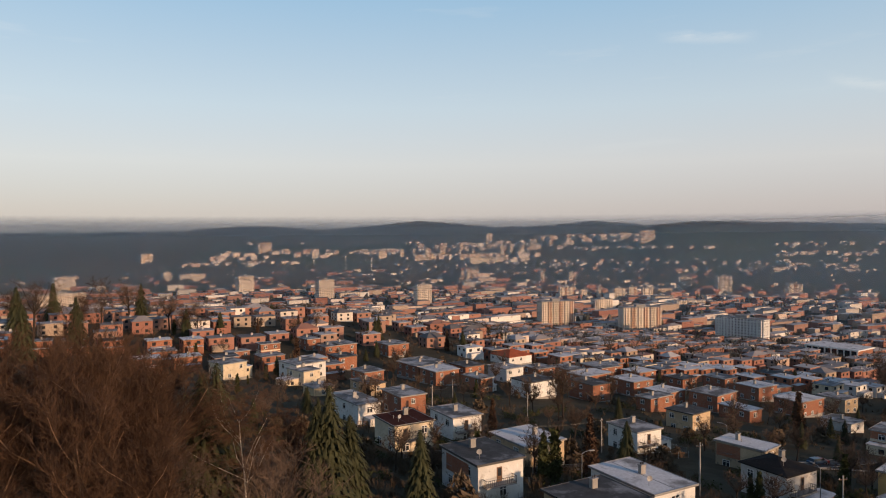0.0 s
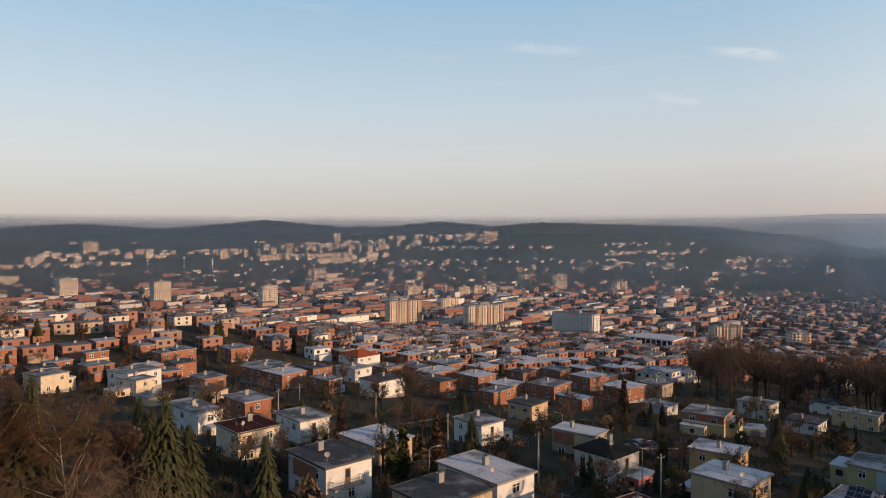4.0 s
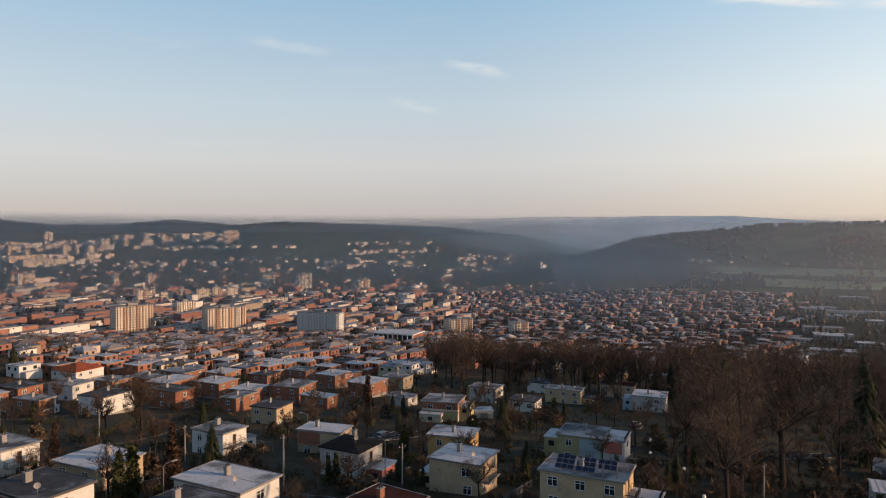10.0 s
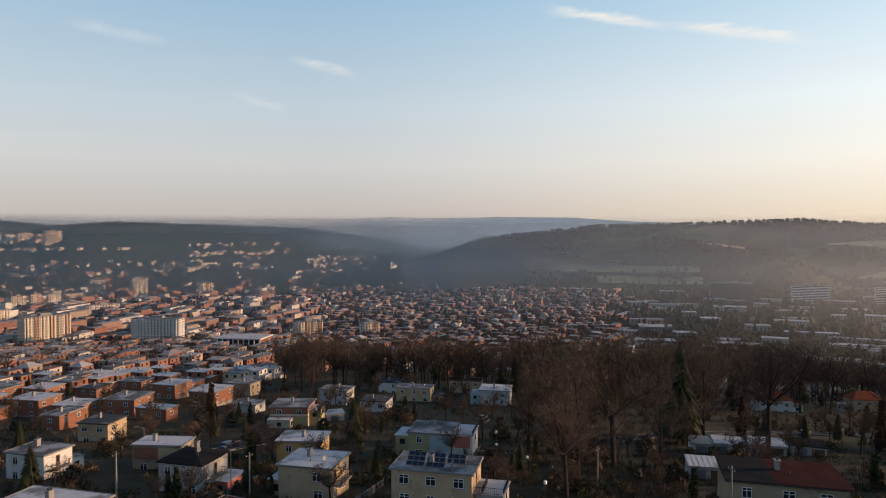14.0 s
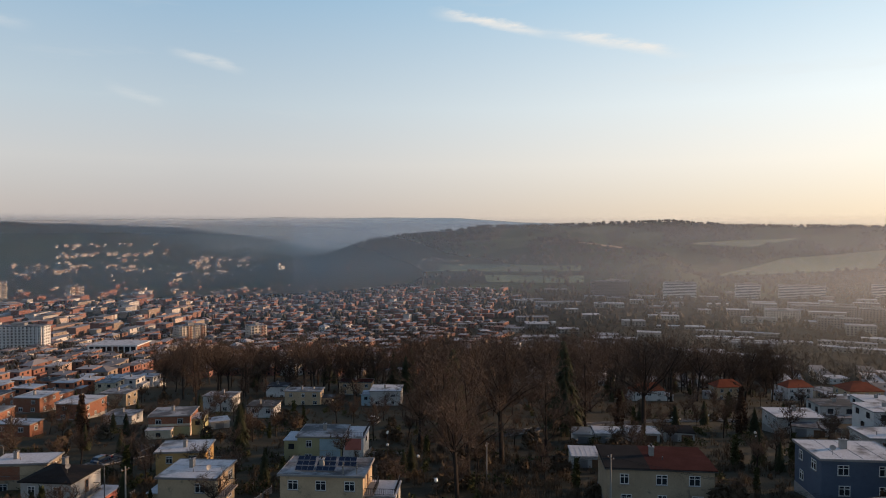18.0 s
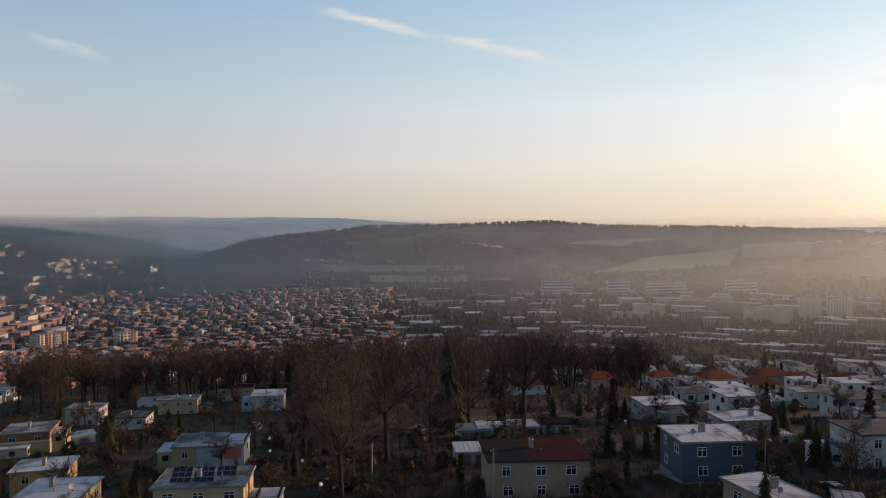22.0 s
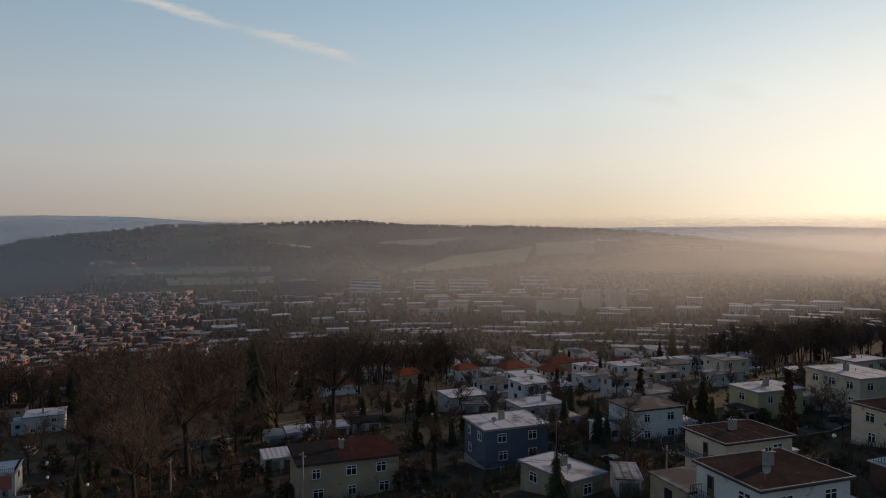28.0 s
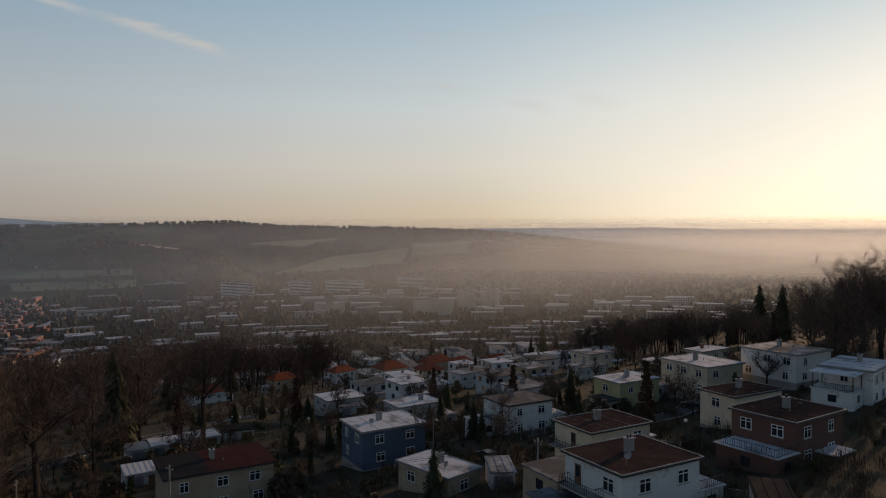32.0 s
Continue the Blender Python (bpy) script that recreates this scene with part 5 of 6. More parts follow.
for i in range(3):
    tree_kind("rusty", "bare_tree", "leafless tree with dense rusty brown twigs", "tree", bare_tree_geo(30 + i, 15 + i, 0.15, 0.2, 7, 0.012, 0.0, 3), SUNLIT_BARK, RUST_TWIG)
for i in range(2):
    tree_kind("birch", "birch_tree", "leafless birch with white trunk and hanging rusty twigs", "tree", bare_tree_geo(40 + i, 15, 0.2, 0.3, 7, 0.013, 0.3, 3, 0.011), BIRCH, RUST_TWIG)
for i in range(3):
    tree_kind("spruce", "spruce_tree", "dark green spruce with drooping boughs", "tree", conifer_geo(50 + i, 13 + i, 3.6), BARK, NEEDLE)
for i in range(2):
    tree_kind("thuja", "thuja_tree", "slender olive green thuja beside a house", "tree", bushy_geo(60 + i, 5.5, 0.85, 700, 0.3), BARK, THUJA)
    tree_kind("larch", "larch_tree", "slender leafless larch with reddish brown twigs", "tree", bushy_geo(70 + i, 9.5, 1.5, 1100, 0.12), BARK, RUST_TWIG)
for i in range(3):
    tree_kind("bush", "garden_bush", "low bare brown garden bush", "bush", bushy_geo(80 + i, 2.2, 1.5, 260, 0.6), BARK, SHRUB)
for i in range(2):
    tree_kind("fruit", "fruit_tree", "small leafless garden fruit tree", "tree", bare_tree_geo(90 + i, 6.5, 0.6, 0.2, 3, 0.018, 0.0, 2, 0.022, 5), BARK, TWIG)
TREE_COUNT = {}


def plant(key, x, y, size=1.0, turn=None):
    """One more tree of a kind, standing on the ground."""
    k = TREE_COUNT[key] = TREE_COUNT.get(key, -1) + 1
    source = TREES[key][k % len(TREES[key])]
    m = Matrix.Translation((x, y, ground_z(x, y))) @ pose(0, 0, 0, 0, 0, (k * 137.5) % 360 if turn is None else turn) @ Matrix.Diagonal((size, size, size, 1))
    if k < len(TREES[key]):
        source.matrix_basis = m
    else:
        ob = copy_thing(source, m)
        ob.matrix_basis = m
    return k


def polar(az, r):
    return r * math.sin(radians(az)), r * math.cos(radians(az))


plant('spruce', -159.9, 258.2, 1.70)
plant('spruce', -151.9, 281.6, 1.70)
plant('spruce', -14.2, 84.2, 1.06)
plant('spruce', -12.3, 88.7, 0.90)
plant('spruce', -3.1, 88.4, 0.75)
plant('spruce', -31.0, 92.7, 1.14)
plant('spruce', -30.8, 86.6, 1.24)
plant('birch', -23.9, 81.7, 1.21)
plant('rusty', -20.5, 92.3, 0.82)
plant('spruce', -191.1, 304.7, 1.70)
plant('spruce', -15.9, 83.8, 0.88)
plant('rusty', -40.4, 66.4, 1.39)
plant('rusty', -35.2, 64.2, 1.46)
plant('rusty', -31.0, 64.2, 1.45)
plant('rusty', -27.5, 64.9, 1.34)
plant('rusty', -45.2, 65.4, 1.40)
plant('rusty', -49.7, 76.6, 1.24)
plant('rusty', -41.2, 78.7, 1.40)
plant('rusty', -36.4, 79.9, 1.29)
plant('rusty', -47.2, 82.4, 1.40)
plant('rusty', -50.6, 101.8, 1.38)
plant('rusty', -37.0, 91.1, 1.19)
plant('rusty', -54.6, 75.5, 1.34)
plant('rusty', -32.2, 55.1, 1.30)
plant('rusty', -26.8, 52.7, 1.22)
plant('rusty', -22.3, 51.4, 1.11)
plant('rusty', -36.3, 54.3, 1.28)
plant('bare', -14.1, 58.4, 0.67)
plant('bare', -21.4, 57.1, 0.63)
plant('spruce', 10.0, 353.5, 0.99)
plant('spruce', -214.4, 374.3, 1.66)
plant('bare', -185.3, 307.7, 1.34)
plant('bare', -179.9, 358.3, 1.18)
plant('bare', -175.0, 379.8, 1.08)
plant('bare', -139.5, 346.4, 1.06)
plant('spruce', -177.1, 398.9, 1.54)
plant('bare', -120.6, 333.9, 1.02)
plant('spruce', -116.1, 354.0, 0.88)
plant('bare', -76.6, 348.0, 0.61)
plant('bare', -71.3, 381.7, 0.58)
plant('spruce', -112.8, 446.2, 0.66)
plant('rusty', -175.4, 332.7, 1.38)
plant('rusty', -219.9, 346.1, 1.35)
plant('rusty', -125.6, 332.3, 1.12)
plant('spruce', -37.1, 370.7, 0.83)
plant('spruce', 171.3, 331.5, 0.71)
plant('spruce', -125.6, 332.3, 1.08)
plant('spruce', -35.7, 374.7, 0.89)
plant('spruce', 34.4, 127.5, 0.66)
plant('thuja', 15.8, 107.6, 1.37)
plant('thuja', 17.8, 108.8, 1.49)
plant('larch', 25.0, 115.9, 1.06)
plant('thuja', 47.8, 105.7, 0.76)
plant('thuja', 48.8, 104.7, 0.90)
plant('thuja', 10.6, 220.4, 0.97)
plant('spruce', 103.6, 128.2, 0.79)
plant('spruce', 48.6, 188.9, 0.45)
plant('thuja', 69.2, 186.6, 0.59)
plant('thuja', 58.9, 93.4, 0.62)
plant('bush', 7.1, 98.1, 0.92)
plant('bare', 31.8, 180.5, 0.71)
plant('bare', 24.6, 187.2, 0.45)
plant('bare', 194.2, 236.3, 1.07)
plant('spruce', 160.2, 106.2, 1.70)
plant('spruce', 156.4, 70.7, 1.70)
plant('bare', 154.7, 50.0, 1.21)
plant('bare', 98.2, 62.0, 1.08)
plant('bare', 125.1, 86.1, 1.03)
plant('bare', 114.9, 64.7, 1.21)
plant('bare', 124.4, 60.0, 1.09)
plant('bare', 121.3, 89.4, 0.81)
plant('bare', 161.4, 66.9, 1.10)
plant('bare', 84.4, 55.1, 0.78)
plant('bare', 184.0, 122.4, 1.33)
plant('bare', 198.8, 113.1, 1.35)
plant('bare', 215.1, 103.9, 1.28)
plant('bare', 214.0, 87.0, 1.20)
plant('bare', 249.1, 87.9, 1.14)
plant('bare', 275.9, 78.0, 1.30)
plant('bare', 163.3, 227.8, 1.10)
plant('bare', 184.5, 242.4, 1.26)
plant('bare', 173.3, 250.3, 1.19)
plant('bare', 182.1, 277.2, 1.00)
plant('bare', 268.9, -155.0, 1.25)
plant('bare', 622.8, -173.8, 1.51)
plant('bare', 233.4, -147.6, 1.35)
plant('bare', 180.2, -118.6, 1.12)
plant('bare', 150.8, -103.2, 1.11)
plant('bare', 138.3, -98.2, 1.11)
plant('spruce', 286.3, -142.9, 1.70)
plant('spruce', 609.2, -312.0, 1.70)
plant('spruce', 282.3, -150.6, 1.70)
plant('spruce', 590.8, -325.2, 1.70)
plant('spruce', 238.8, -148.5, 1.70)
plant('spruce', 274.1, -175.6, 1.70)
plant('spruce', 456.6, -79.5, 1.70)
plant('spruce', 448.6, -87.5, 1.34)
plant('spruce', 507.7, -5.7, 1.21)
plant('thuja', 71.7, 121.4, 1.12)
plant('spruce', 84.0, -1.1, 0.45)
plant('bush', 94.8, 19.9, 1.41)
plant('bare', 115.6, -13.5, 0.45)
plant('bush', 129.3, -8.4, 1.15)
plant('bush', 137.4, 145.5, 1.70)
plant('thuja', 142.7, 147.6, 0.89)
plant('thuja', 141.6, 150.7, 1.19)
plant('bush', 140.6, 153.6, 1.70)
plant('thuja', 76.5, 74.3, 0.47)
plant('bush', 89.6, 60.7, 1.58)
plant('bush', 76.8, 72.7, 1.15)

TAKEN = [(o.location.x, o.location.y) for o in bpy.data.objects if o.parent is None and o.name.startswith(("house", "apartment_block"))]

# ---- the wider town ----
GRID = radians(31)


def grid_spots(angle, u0, u1, v0, v1, du, dv, jitter, seed):
    """Places along streets that run with the town's grid."""
    rng = random.Random(seed)
    cu, su = math.cos(angle), math.sin(angle)
    v = v0
    row = 0
    while v < v1:
        u = u0 + (row % 2) * du * 0.4
        while u < u1:
            a, b = u + rng.gauss(0, jitter), v + rng.gauss(0, jitter)
            yield a * cu - b * su, a * su + b * cu, rng
            u += du * rng.choice((1, 1, 1, 1, 1.6))
        v += dv if row % 2 else dv * 0.62
        row += 1


def place_of(x, y):
    return math.degrees(math.atan2(x, y)), math.hypot(x, y)


def is_wood(az, r):
    """The park woods on the slope, and the wooded spur."""
    if 33 < az < 83 and 255 + 70 * abs(az - 62) / 25 < r < 440:
        return True
    return az > 106 and r > 205 and r < 520


def free(x, y, gap):
    return all((x - a) ** 2 + (y - b) ** 2 > gap * gap for a, b in TAKEN)


TOWN_PANE = Geo().box(-0.75, 0.75, -0.05, 0.02, -0.7, 0.7).mesh("window", GLASS)


def town_house_master(w, d, h, wall, roof):
    ob = thing("town_house", pose(0, 0, -400), f"{WORDS[wall]} town house with {ROOF_WORDS[roof]}", "house", "town houses along the streets")
    part("wall", Geo().box(-w / 2, w / 2, -d / 2, d / 2, -3, h - 0.2), WALLS[wall], ob)
    if roof == "hipred":
        part("roof", Geo().hip(-w / 2 - 0.4, w / 2 + 0.4, -d / 2 - 0.4, d / 2 + 0.4, h - 0.2, 2.6, 0.8), ROOFS["tile"], ob)
        h += 0.6
    else:
        part("roof", Geo().box(-w / 2 - 0.3, w / 2 + 0.3, -d / 2 - 0.3, d / 2 + 0.3, h - 0.2, h - 0.02), TRIM, ob)
        part("roof_covering", Geo().box(-w / 2 - 0.15, w / 2 + 0.15, -d / 2 - 0.15, d / 2 + 0.15, h - 0.02, h + 0.02), ROOFS[roof], ob)
    part("chimney", Geo().box(0.3, 1.2, 0.2, 0.8, h, h + 1.1), CONCRETE, ob)
    # a lower wing with a roof terrace
    low = part("wing", Geo().box(-w / 2 + 1.2, w * 0.38, -d / 2 - 3.0, -d / 2, -3, h * 0.52), WALLS[wall], ob)
    part("wing_roof", Geo().box(-w / 2 + 1.0, w * 0.38 + 0.2, -d / 2 - 3.2, -d / 2 - 0.004, h * 0.52, h * 0.52 + 0.14), ROOFS["frost" if roof != "slate" else "grey"], low)
    for face, length, depth in ((0, w, d), (-90, d, w)):
        for zz in ((h - 1.5,) if face == 0 else (1.5, h - 1.5)):
            for xx in ((-length * 0.24, length * 0.24) if zz > 2 or face == 0 else (0.0,)):
                part("window", TOWN_PANE, None, ob, m=pose(0, 0, 0, 0, 0, face) @ pose(xx, -depth / 2 - 0.005, zz))
    return ob


TOWN = [town_house_master(w, d, h, wall, roof) for w, d, h, wall, roof in (
    (9.5, 9.0, 5.8, "brick", "grey"), (10.0, 8.5, 5.8, "brick", "frost"), (9.0, 9.5, 5.6, "brick", "slate"), (8.5, 10.0, 6.2, "brick", "frost"),
    (10, 9, 5.8, "cream", "grey"), (9.5, 9.5, 5.8, "white", "frost"), (9.5, 9.0, 5.4, "cream", "hipred"),
    (10.5, 8.5, 5.4, "palegrey", "slate"), (9.0, 10.0, 4.6, "tan", "grey"))]


def build_town():
    near, walls, pale, roofs, panes = 0, Geo(), Geo(), Geo(), Geo()
    used = set()
    spots = [(x, y, rng, GRID) for x, y, rng in grid_spots(GRID, -800, 1900, -700, 1900, 14.5, 30, 1.3, 5) if place_of(x, y)[0] < 37 or place_of(x, y)[1] < 440]
    spots += [(x, y, rng, radians(-44)) for x, y, rng in grid_spots(radians(-44), -1300, 1900, 300, 1900, 13.5, 31, 1.2, 6) if place_of(x, y)[0] >= 37 and place_of(x, y)[1] >= 440]
    for x, y, rng, street in spots:
        az, r = place_of(x, y)
        if not -36 < az < 122 or r < 340 and -8 < az < 80 or r < 255 and az <= -8 or r < 175 or r > 1950 or is_wood(az, r) or r < 235 and 10 < az < 75 or r < 190 and az >= 75:
            continue
        if az < -24 and r < 300 or az > 100 and r < 260 or az > 100 and r > 900 or 60 < az < 85 and r < 330:
            continue
        if az > 36 and r > 1500 - 12 * max(0, 40 - az) or az > 62 and r > 560:
            continue
        if not free(x, y, 13):
            continue
        turn = (15 if az >= 37 and r >= 440 else math.degrees(street)) + rng.gauss(0, 2) - (90 if az > 75 and r < 440 else 0)
        z = ground_z(x, y)
        if r < 430 and near < 96 and (az < 45 or az > 76):
            k = rng.choice((0, 0, 1, 1, 2, 3, 3, 4, 5)) if az < 60 else rng.choice((4, 5, 5, 6, 7, 7, 8, 8))
            m = pose(x, y, z, 0, 0, turn)
            if k in used:
                copy_thing(TOWN[k], m)
            else:
                TOWN[k].matrix_basis = m
                used.add(k)
            TAKEN.append((x, y))
            near += 1
            continue
        if rng.random() < (0.22 if az < 60 else 0.72) + 0.2 * (r > 900 and az < 37) + 0.12 * (r > 1150) + 0.35 * (r > 1500):
            continue
        w, d, h = rng.uniform(8.5, 11.5), rng.uniform(8, 10.5), rng.choice((5.6, 5.8, 6.0, 6.4, 3.4))
        if az > 60:
            w, h = w * rng.choice((1.5, 2.5, 4, 5)), h * rng.choice((0.6, 0.8, 1.1))
        elif r > 480 and az < 36:
            w = w * rng.choice((1.2, 1.5, 2.0))
            if r > 850 and rng.random() < 0.35:
                w, d, h = w * rng.choice((1.3, 1.8, 2.4)), d * 1.3, rng.choice((6.0, 8.5, 9.0, 12.0))
        m = pose(x, y, z, 0, 0, turn)
        light = rng.random() < (0.14 + 0.12 * (r > 850) if az < 37 else 0.05 if az < 62 else 0.9)
        (pale if light else walls).box(-w / 2, w / 2, -d / 2, d / 2, -2.5, h, m)
        if rng.random() < 0.35:
            (pale if light else walls).box(-w / 2 + 1, w * 0.2, -d / 2 - 3.2, -d / 2, -2.5, h * 0.5, m)
        if rng.random() < 0.15:
            i = len(roofs.v)
            roofs.hip(-w / 2 - 0.3, w / 2 + 0.3, -d / 2 - 0.3, d / 2 + 0.3, h, 2.4, 1.5)
            roofs.v[i:] = [tuple(m @ Vector(p)) for p in roofs.v[i:]]
        else:
            roofs.box(-w / 2 - 0.3, w / 2 + 0.3, -d / 2 - 0.3, d / 2 + 0.3, h, h + 0.22, m)
            roofs.box(0, 0.9, 0, 0.7, h + 0.22, h + 1.3, m)
        if r < 900:
            for face, length, depth in ((0, w, d), (-90, d, w)):
                mm = m @ pose(0, 0, 0, 0, 0, face)
                for zz in ((1.6, h - 1.5) if h > 5 else (1.6,)):
                    for xx in (-length * 0.25, length * 0.2):
                        panes.box(xx - 0.7, xx + 0.7, -depth / 2 - 0.06, -depth / 2 + 0.02, zz - 0.7, zz + 0.7, mm)
    tagged(new("brick_town", walls.mesh("brick_town", TOWN_WALL)), "rows of small brick houses filling the valley", "houses", kind="stuff")
    tagged(new("pale_town", pale.mesh("pale_town", PALE_WALL)), "pale plastered houses and halls in the valley", "houses", kind="stuff")
    tagged(new("town_roofs", roofs.mesh("town_roofs", TOWN_ROOF)), "flat frosted roofs of the town houses", "roofs", kind="stuff")
    tagged(new("town_windows", panes.mesh("town_windows", GLASS)), "dark windows of the town houses", "windows", kind="stuff")



def build_east_town():
    """Long terraces, blocks and works halls on the valley floor to the east."""
    rng = random.Random(43)
    walls, roofs, panes = Geo(), Geo(), Geo()
    r = 570.0
    while r < 1480:
        az = 61 + rng.uniform(0, 4)
        while az < 118:
            row_houses = r < 960 and az > 74
            w = rng.uniform(38, 85) if row_houses else rng.uniform(18, 48)
            d = rng.uniform(9, 11) if row_houses else rng.uniform(11, 20)
            h = rng.uniform(3.5, 6) if row_houses else (rng.choice((8.5, 9, 11, 12.5)) if az > 78 else rng.uniform(4, 7.5))
            x, y = polar(az, r + rng.uniform(-14, 14))
            step = math.degrees(w / r) + rng.uniform(0.3, 2.2) * (1 if az > 74 else 2.0)
            az += step
            if not free(x, y, 0.5 * w + 6) or az > 100 and r > 1300 or rng.random() < 0.55:
                continue
            m = pose(x, y, ground_z(x, y), 0, 0, -az + 10 + rng.gauss(0, 4))
            walls.box(-w / 2, w / 2, -d / 2, d / 2, -3, h, m)
            roofs.box(-w / 2 - 0.4, w / 2 + 0.4, -d / 2 - 0.4, d / 2 + 0.4, h, h + 0.35, m)
            for _ in range(rng.randint(0, 3)):
                t = rng.uniform(-0.45, 0.4) * w
                roofs.box(t, t + 1.2, -0.5, 0.7, h + 0.35, h + 1.6, m)
            for k in range(max(1, int(h / 2.9))):
                n = int(w / 4)
                for i in range(n):
                    xx = (i + 0.5) / n * w - w / 2
                    panes.box(xx - 0.9, xx + 0.9, -d / 2 - 0.08, -d / 2 + 0.02, k * 2.9 + 1.0, k * 2.9 + 2.3, m)
        r += rng.uniform(34, 52)
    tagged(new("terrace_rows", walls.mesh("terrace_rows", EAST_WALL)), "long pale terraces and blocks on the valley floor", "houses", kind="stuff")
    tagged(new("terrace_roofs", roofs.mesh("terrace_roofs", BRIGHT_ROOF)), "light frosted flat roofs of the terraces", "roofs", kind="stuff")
    tagged(new("terrace_windows", panes.mesh("terrace_windows", GLASS)), "dark windows of the terraces", "windows", kind="stuff")


build_town()
build_east_town()


def build_woods():
    """The park woods on the slope and the wooded spur: leafless trees, a few spruces among them."""
    rng = random.Random(7)
    made = 0
    while made < 155:
        az, r = rng.uniform(33, 83), rng.uniform(255, 440)
        x, y = polar(az, r)
        if is_wood(az, r) and free(x, y, 6.5):
            plant("park" if rng.random() < 0.95 else "spruce", x, y, rng.uniform(0.95, 1.2) + 0.2 * float(smooth(az, 42, 55)))
            TAKEN.append((x, y))
            made += 1
    made = 0
    while made < 50:
        az, r = rng.uniform(106, 128), rng.uniform(205, 420)
        x, y = polar(az, r)
        if free(x, y, 6):
            plant("park" if rng.random() < 0.8 else "spruce", x, y, rng.uniform(0.55, 0.85))
            made += 1
    made = 0
    while made < 14:
        az, r = rng.uniform(121, 127), rng.uniform(140, 250)
        x, y = polar(az, r)
        if free(x, y, 7):
            plant("park" if rng.random() < 0.6 else "spruce", x, y, rng.uniform(0.7, 1.0))
            made += 1
    made = 0
    while made < 46:
        az, r = rng.uniform(103, 117), rng.uniform(300, 400)
        x, y = polar(az, r)
        if free(x, y, 6):
            plant("park", x, y, rng.uniform(0.75, 0.98))
            TAKEN.append((x, y))
            made += 1
    made = 0
    while made < 60:
        az, r = rng.uniform(-16, 104), rng.uniform(130, 420)
        x, y = polar(az, r)
        if free(x, y, 9):
            plant("yard", x, y, rng.uniform(0.7, 1.15))
            made += 1
    made = 0
    while made < 170:
        az, r = rng.uniform(-30, 118), rng.uniform(100, 400)
        x, y = polar(az, r)
        if free(x, y, 7.5):
            plant(rng.choice(("fruit", "fruit", "fruit", "fruit", "larch", "thuja")), x, y, rng.uniform(0.75, 1.4))
            made += 1
    for _ in range(140):
        az, r = rng.uniform(-30, 122), rng.uniform(85, 260)
        x, y = polar(az, r)
        if free(x, y, 8.5):
            plant(rng.choice(("bush", "bush", "bush", "thuja")), x, y, rng.uniform(0.5, 1.0))
    # taller garden trees crowd the gaps between the houses
    for key, count, lo, hi, small, large in (("yard", 80, 120, 430, 0.6, 1.05), ("spruce", 70, 110, 430, 0.28, 0.6), ("bush", 110, 80, 330, 0.8, 1.7), ("fruit", 40, 90, 300, 0.7, 1.2)):
        made = 0
        while made < count:
            az, r = rng.uniform(-18, 112), lo * (hi / lo) ** rng.random()
            x, y = polar(az, r)
            if free(x, y, 8.0):
                plant(key, x, y, rng.uniform(small, large))
                made += 1


build_woods()


def build_gardens():
    """Bare shrubs, hedges and fruit trees between the houses."""
    rng = random.Random(23)
    g = Geo()
    for _ in range(9500):
        az = rng.uniform(-34, 126)
        r = 70 * (460 / 70) ** rng.random()
        x, y = polar(az, r)
        if not free(x, y, 7.5) or noise.noise(Vector((x * 0.03, y * 0.03, 0.0))) < -0.3:
            continue
        z = ground_z(x, y)
        h, w = rng.uniform(0.6, 2.1) * rng.choice((1, 1, 1, 1.5)), rng.uniform(0.8, 2.2)
        for _ in range(44 if r < 150 else 14):
            a = rng.uniform(0, 6.28)
            lean = rng.uniform(0.05, 0.75)
            foot = Vector((x + rng.gauss(0, 0.25) * w, y + rng.gauss(0, 0.25) * w, z - 0.1 + rng.uniform(0, 0.4) * h))
            tip = foot + Vector((math.cos(a) * lean, math.sin(a) * lean, 1.0)).normalized() * h * rng.uniform(0.4, 0.8)
            side = Vector((-math.sin(a), math.cos(a), 0)) * (0.012 + 0.0003 * r)
            g.poly([foot - side, foot + side, tip])
            mid = foot.lerp(tip, 0.6)
            g.poly([mid - side * 0.7, mid + side * 0.7, mid + Vector((rng.gauss(0, 0.5), rng.gauss(0, 0.5), 0.5)) * h * 0.4])
    tagged(new("garden_shrubs", g.mesh("garden_shrubs", SHRUB)), "bare brown shrubs and hedges of the gardens", "shrubs", kind="stuff")


build_gardens()


def crown_clump(g, rng, x, y, z, h, w):
    """A small uneven far crown."""
    i = len(g.v)
    n = 5
    for k in range(n):
        t = 2 * math.pi * (k + rng.random() * 0.6) / n
        s = w * rng.uniform(0.6, 1.2)
        g.v.append((x + s * math.cos(t), y + s * math.sin(t), z + h * rng.uniform(0.1, 0.4)))
    for k in range(n):
        t = 2 * math.pi * (k + rng.random() * 0.6) / n
        s = w * rng.uniform(0.3, 0.8)
        g.v.append((x + s * math.cos(t), y + s * math.sin(t), z + h * rng.uniform(0.65, 0.95)))
    g.v.append((x + rng.uniform(-0.3, 0.3) * w, y, z + h))
    for k in range(n):
        j = (k + 1) % n
        g.f += [(i + k, i + j, i + n + j, i + n + k), (i + n + k, i + n + j, i + 2 * n)]


def twig_clump(g, rng, x, y, z, h, w, r):
    """A bare street tree some way off: trunk and a spray of twigs."""
    g.tube((x, y, z), (x, y, z + h * 0.6), 0.18, 0.08, 3)
    for _ in range(26):
        a, up = rng.uniform(0, 6.28), rng.uniform(0.25, 1.2)
        p = Vector((x, y, z + h * rng.uniform(0.25, 0.6)))
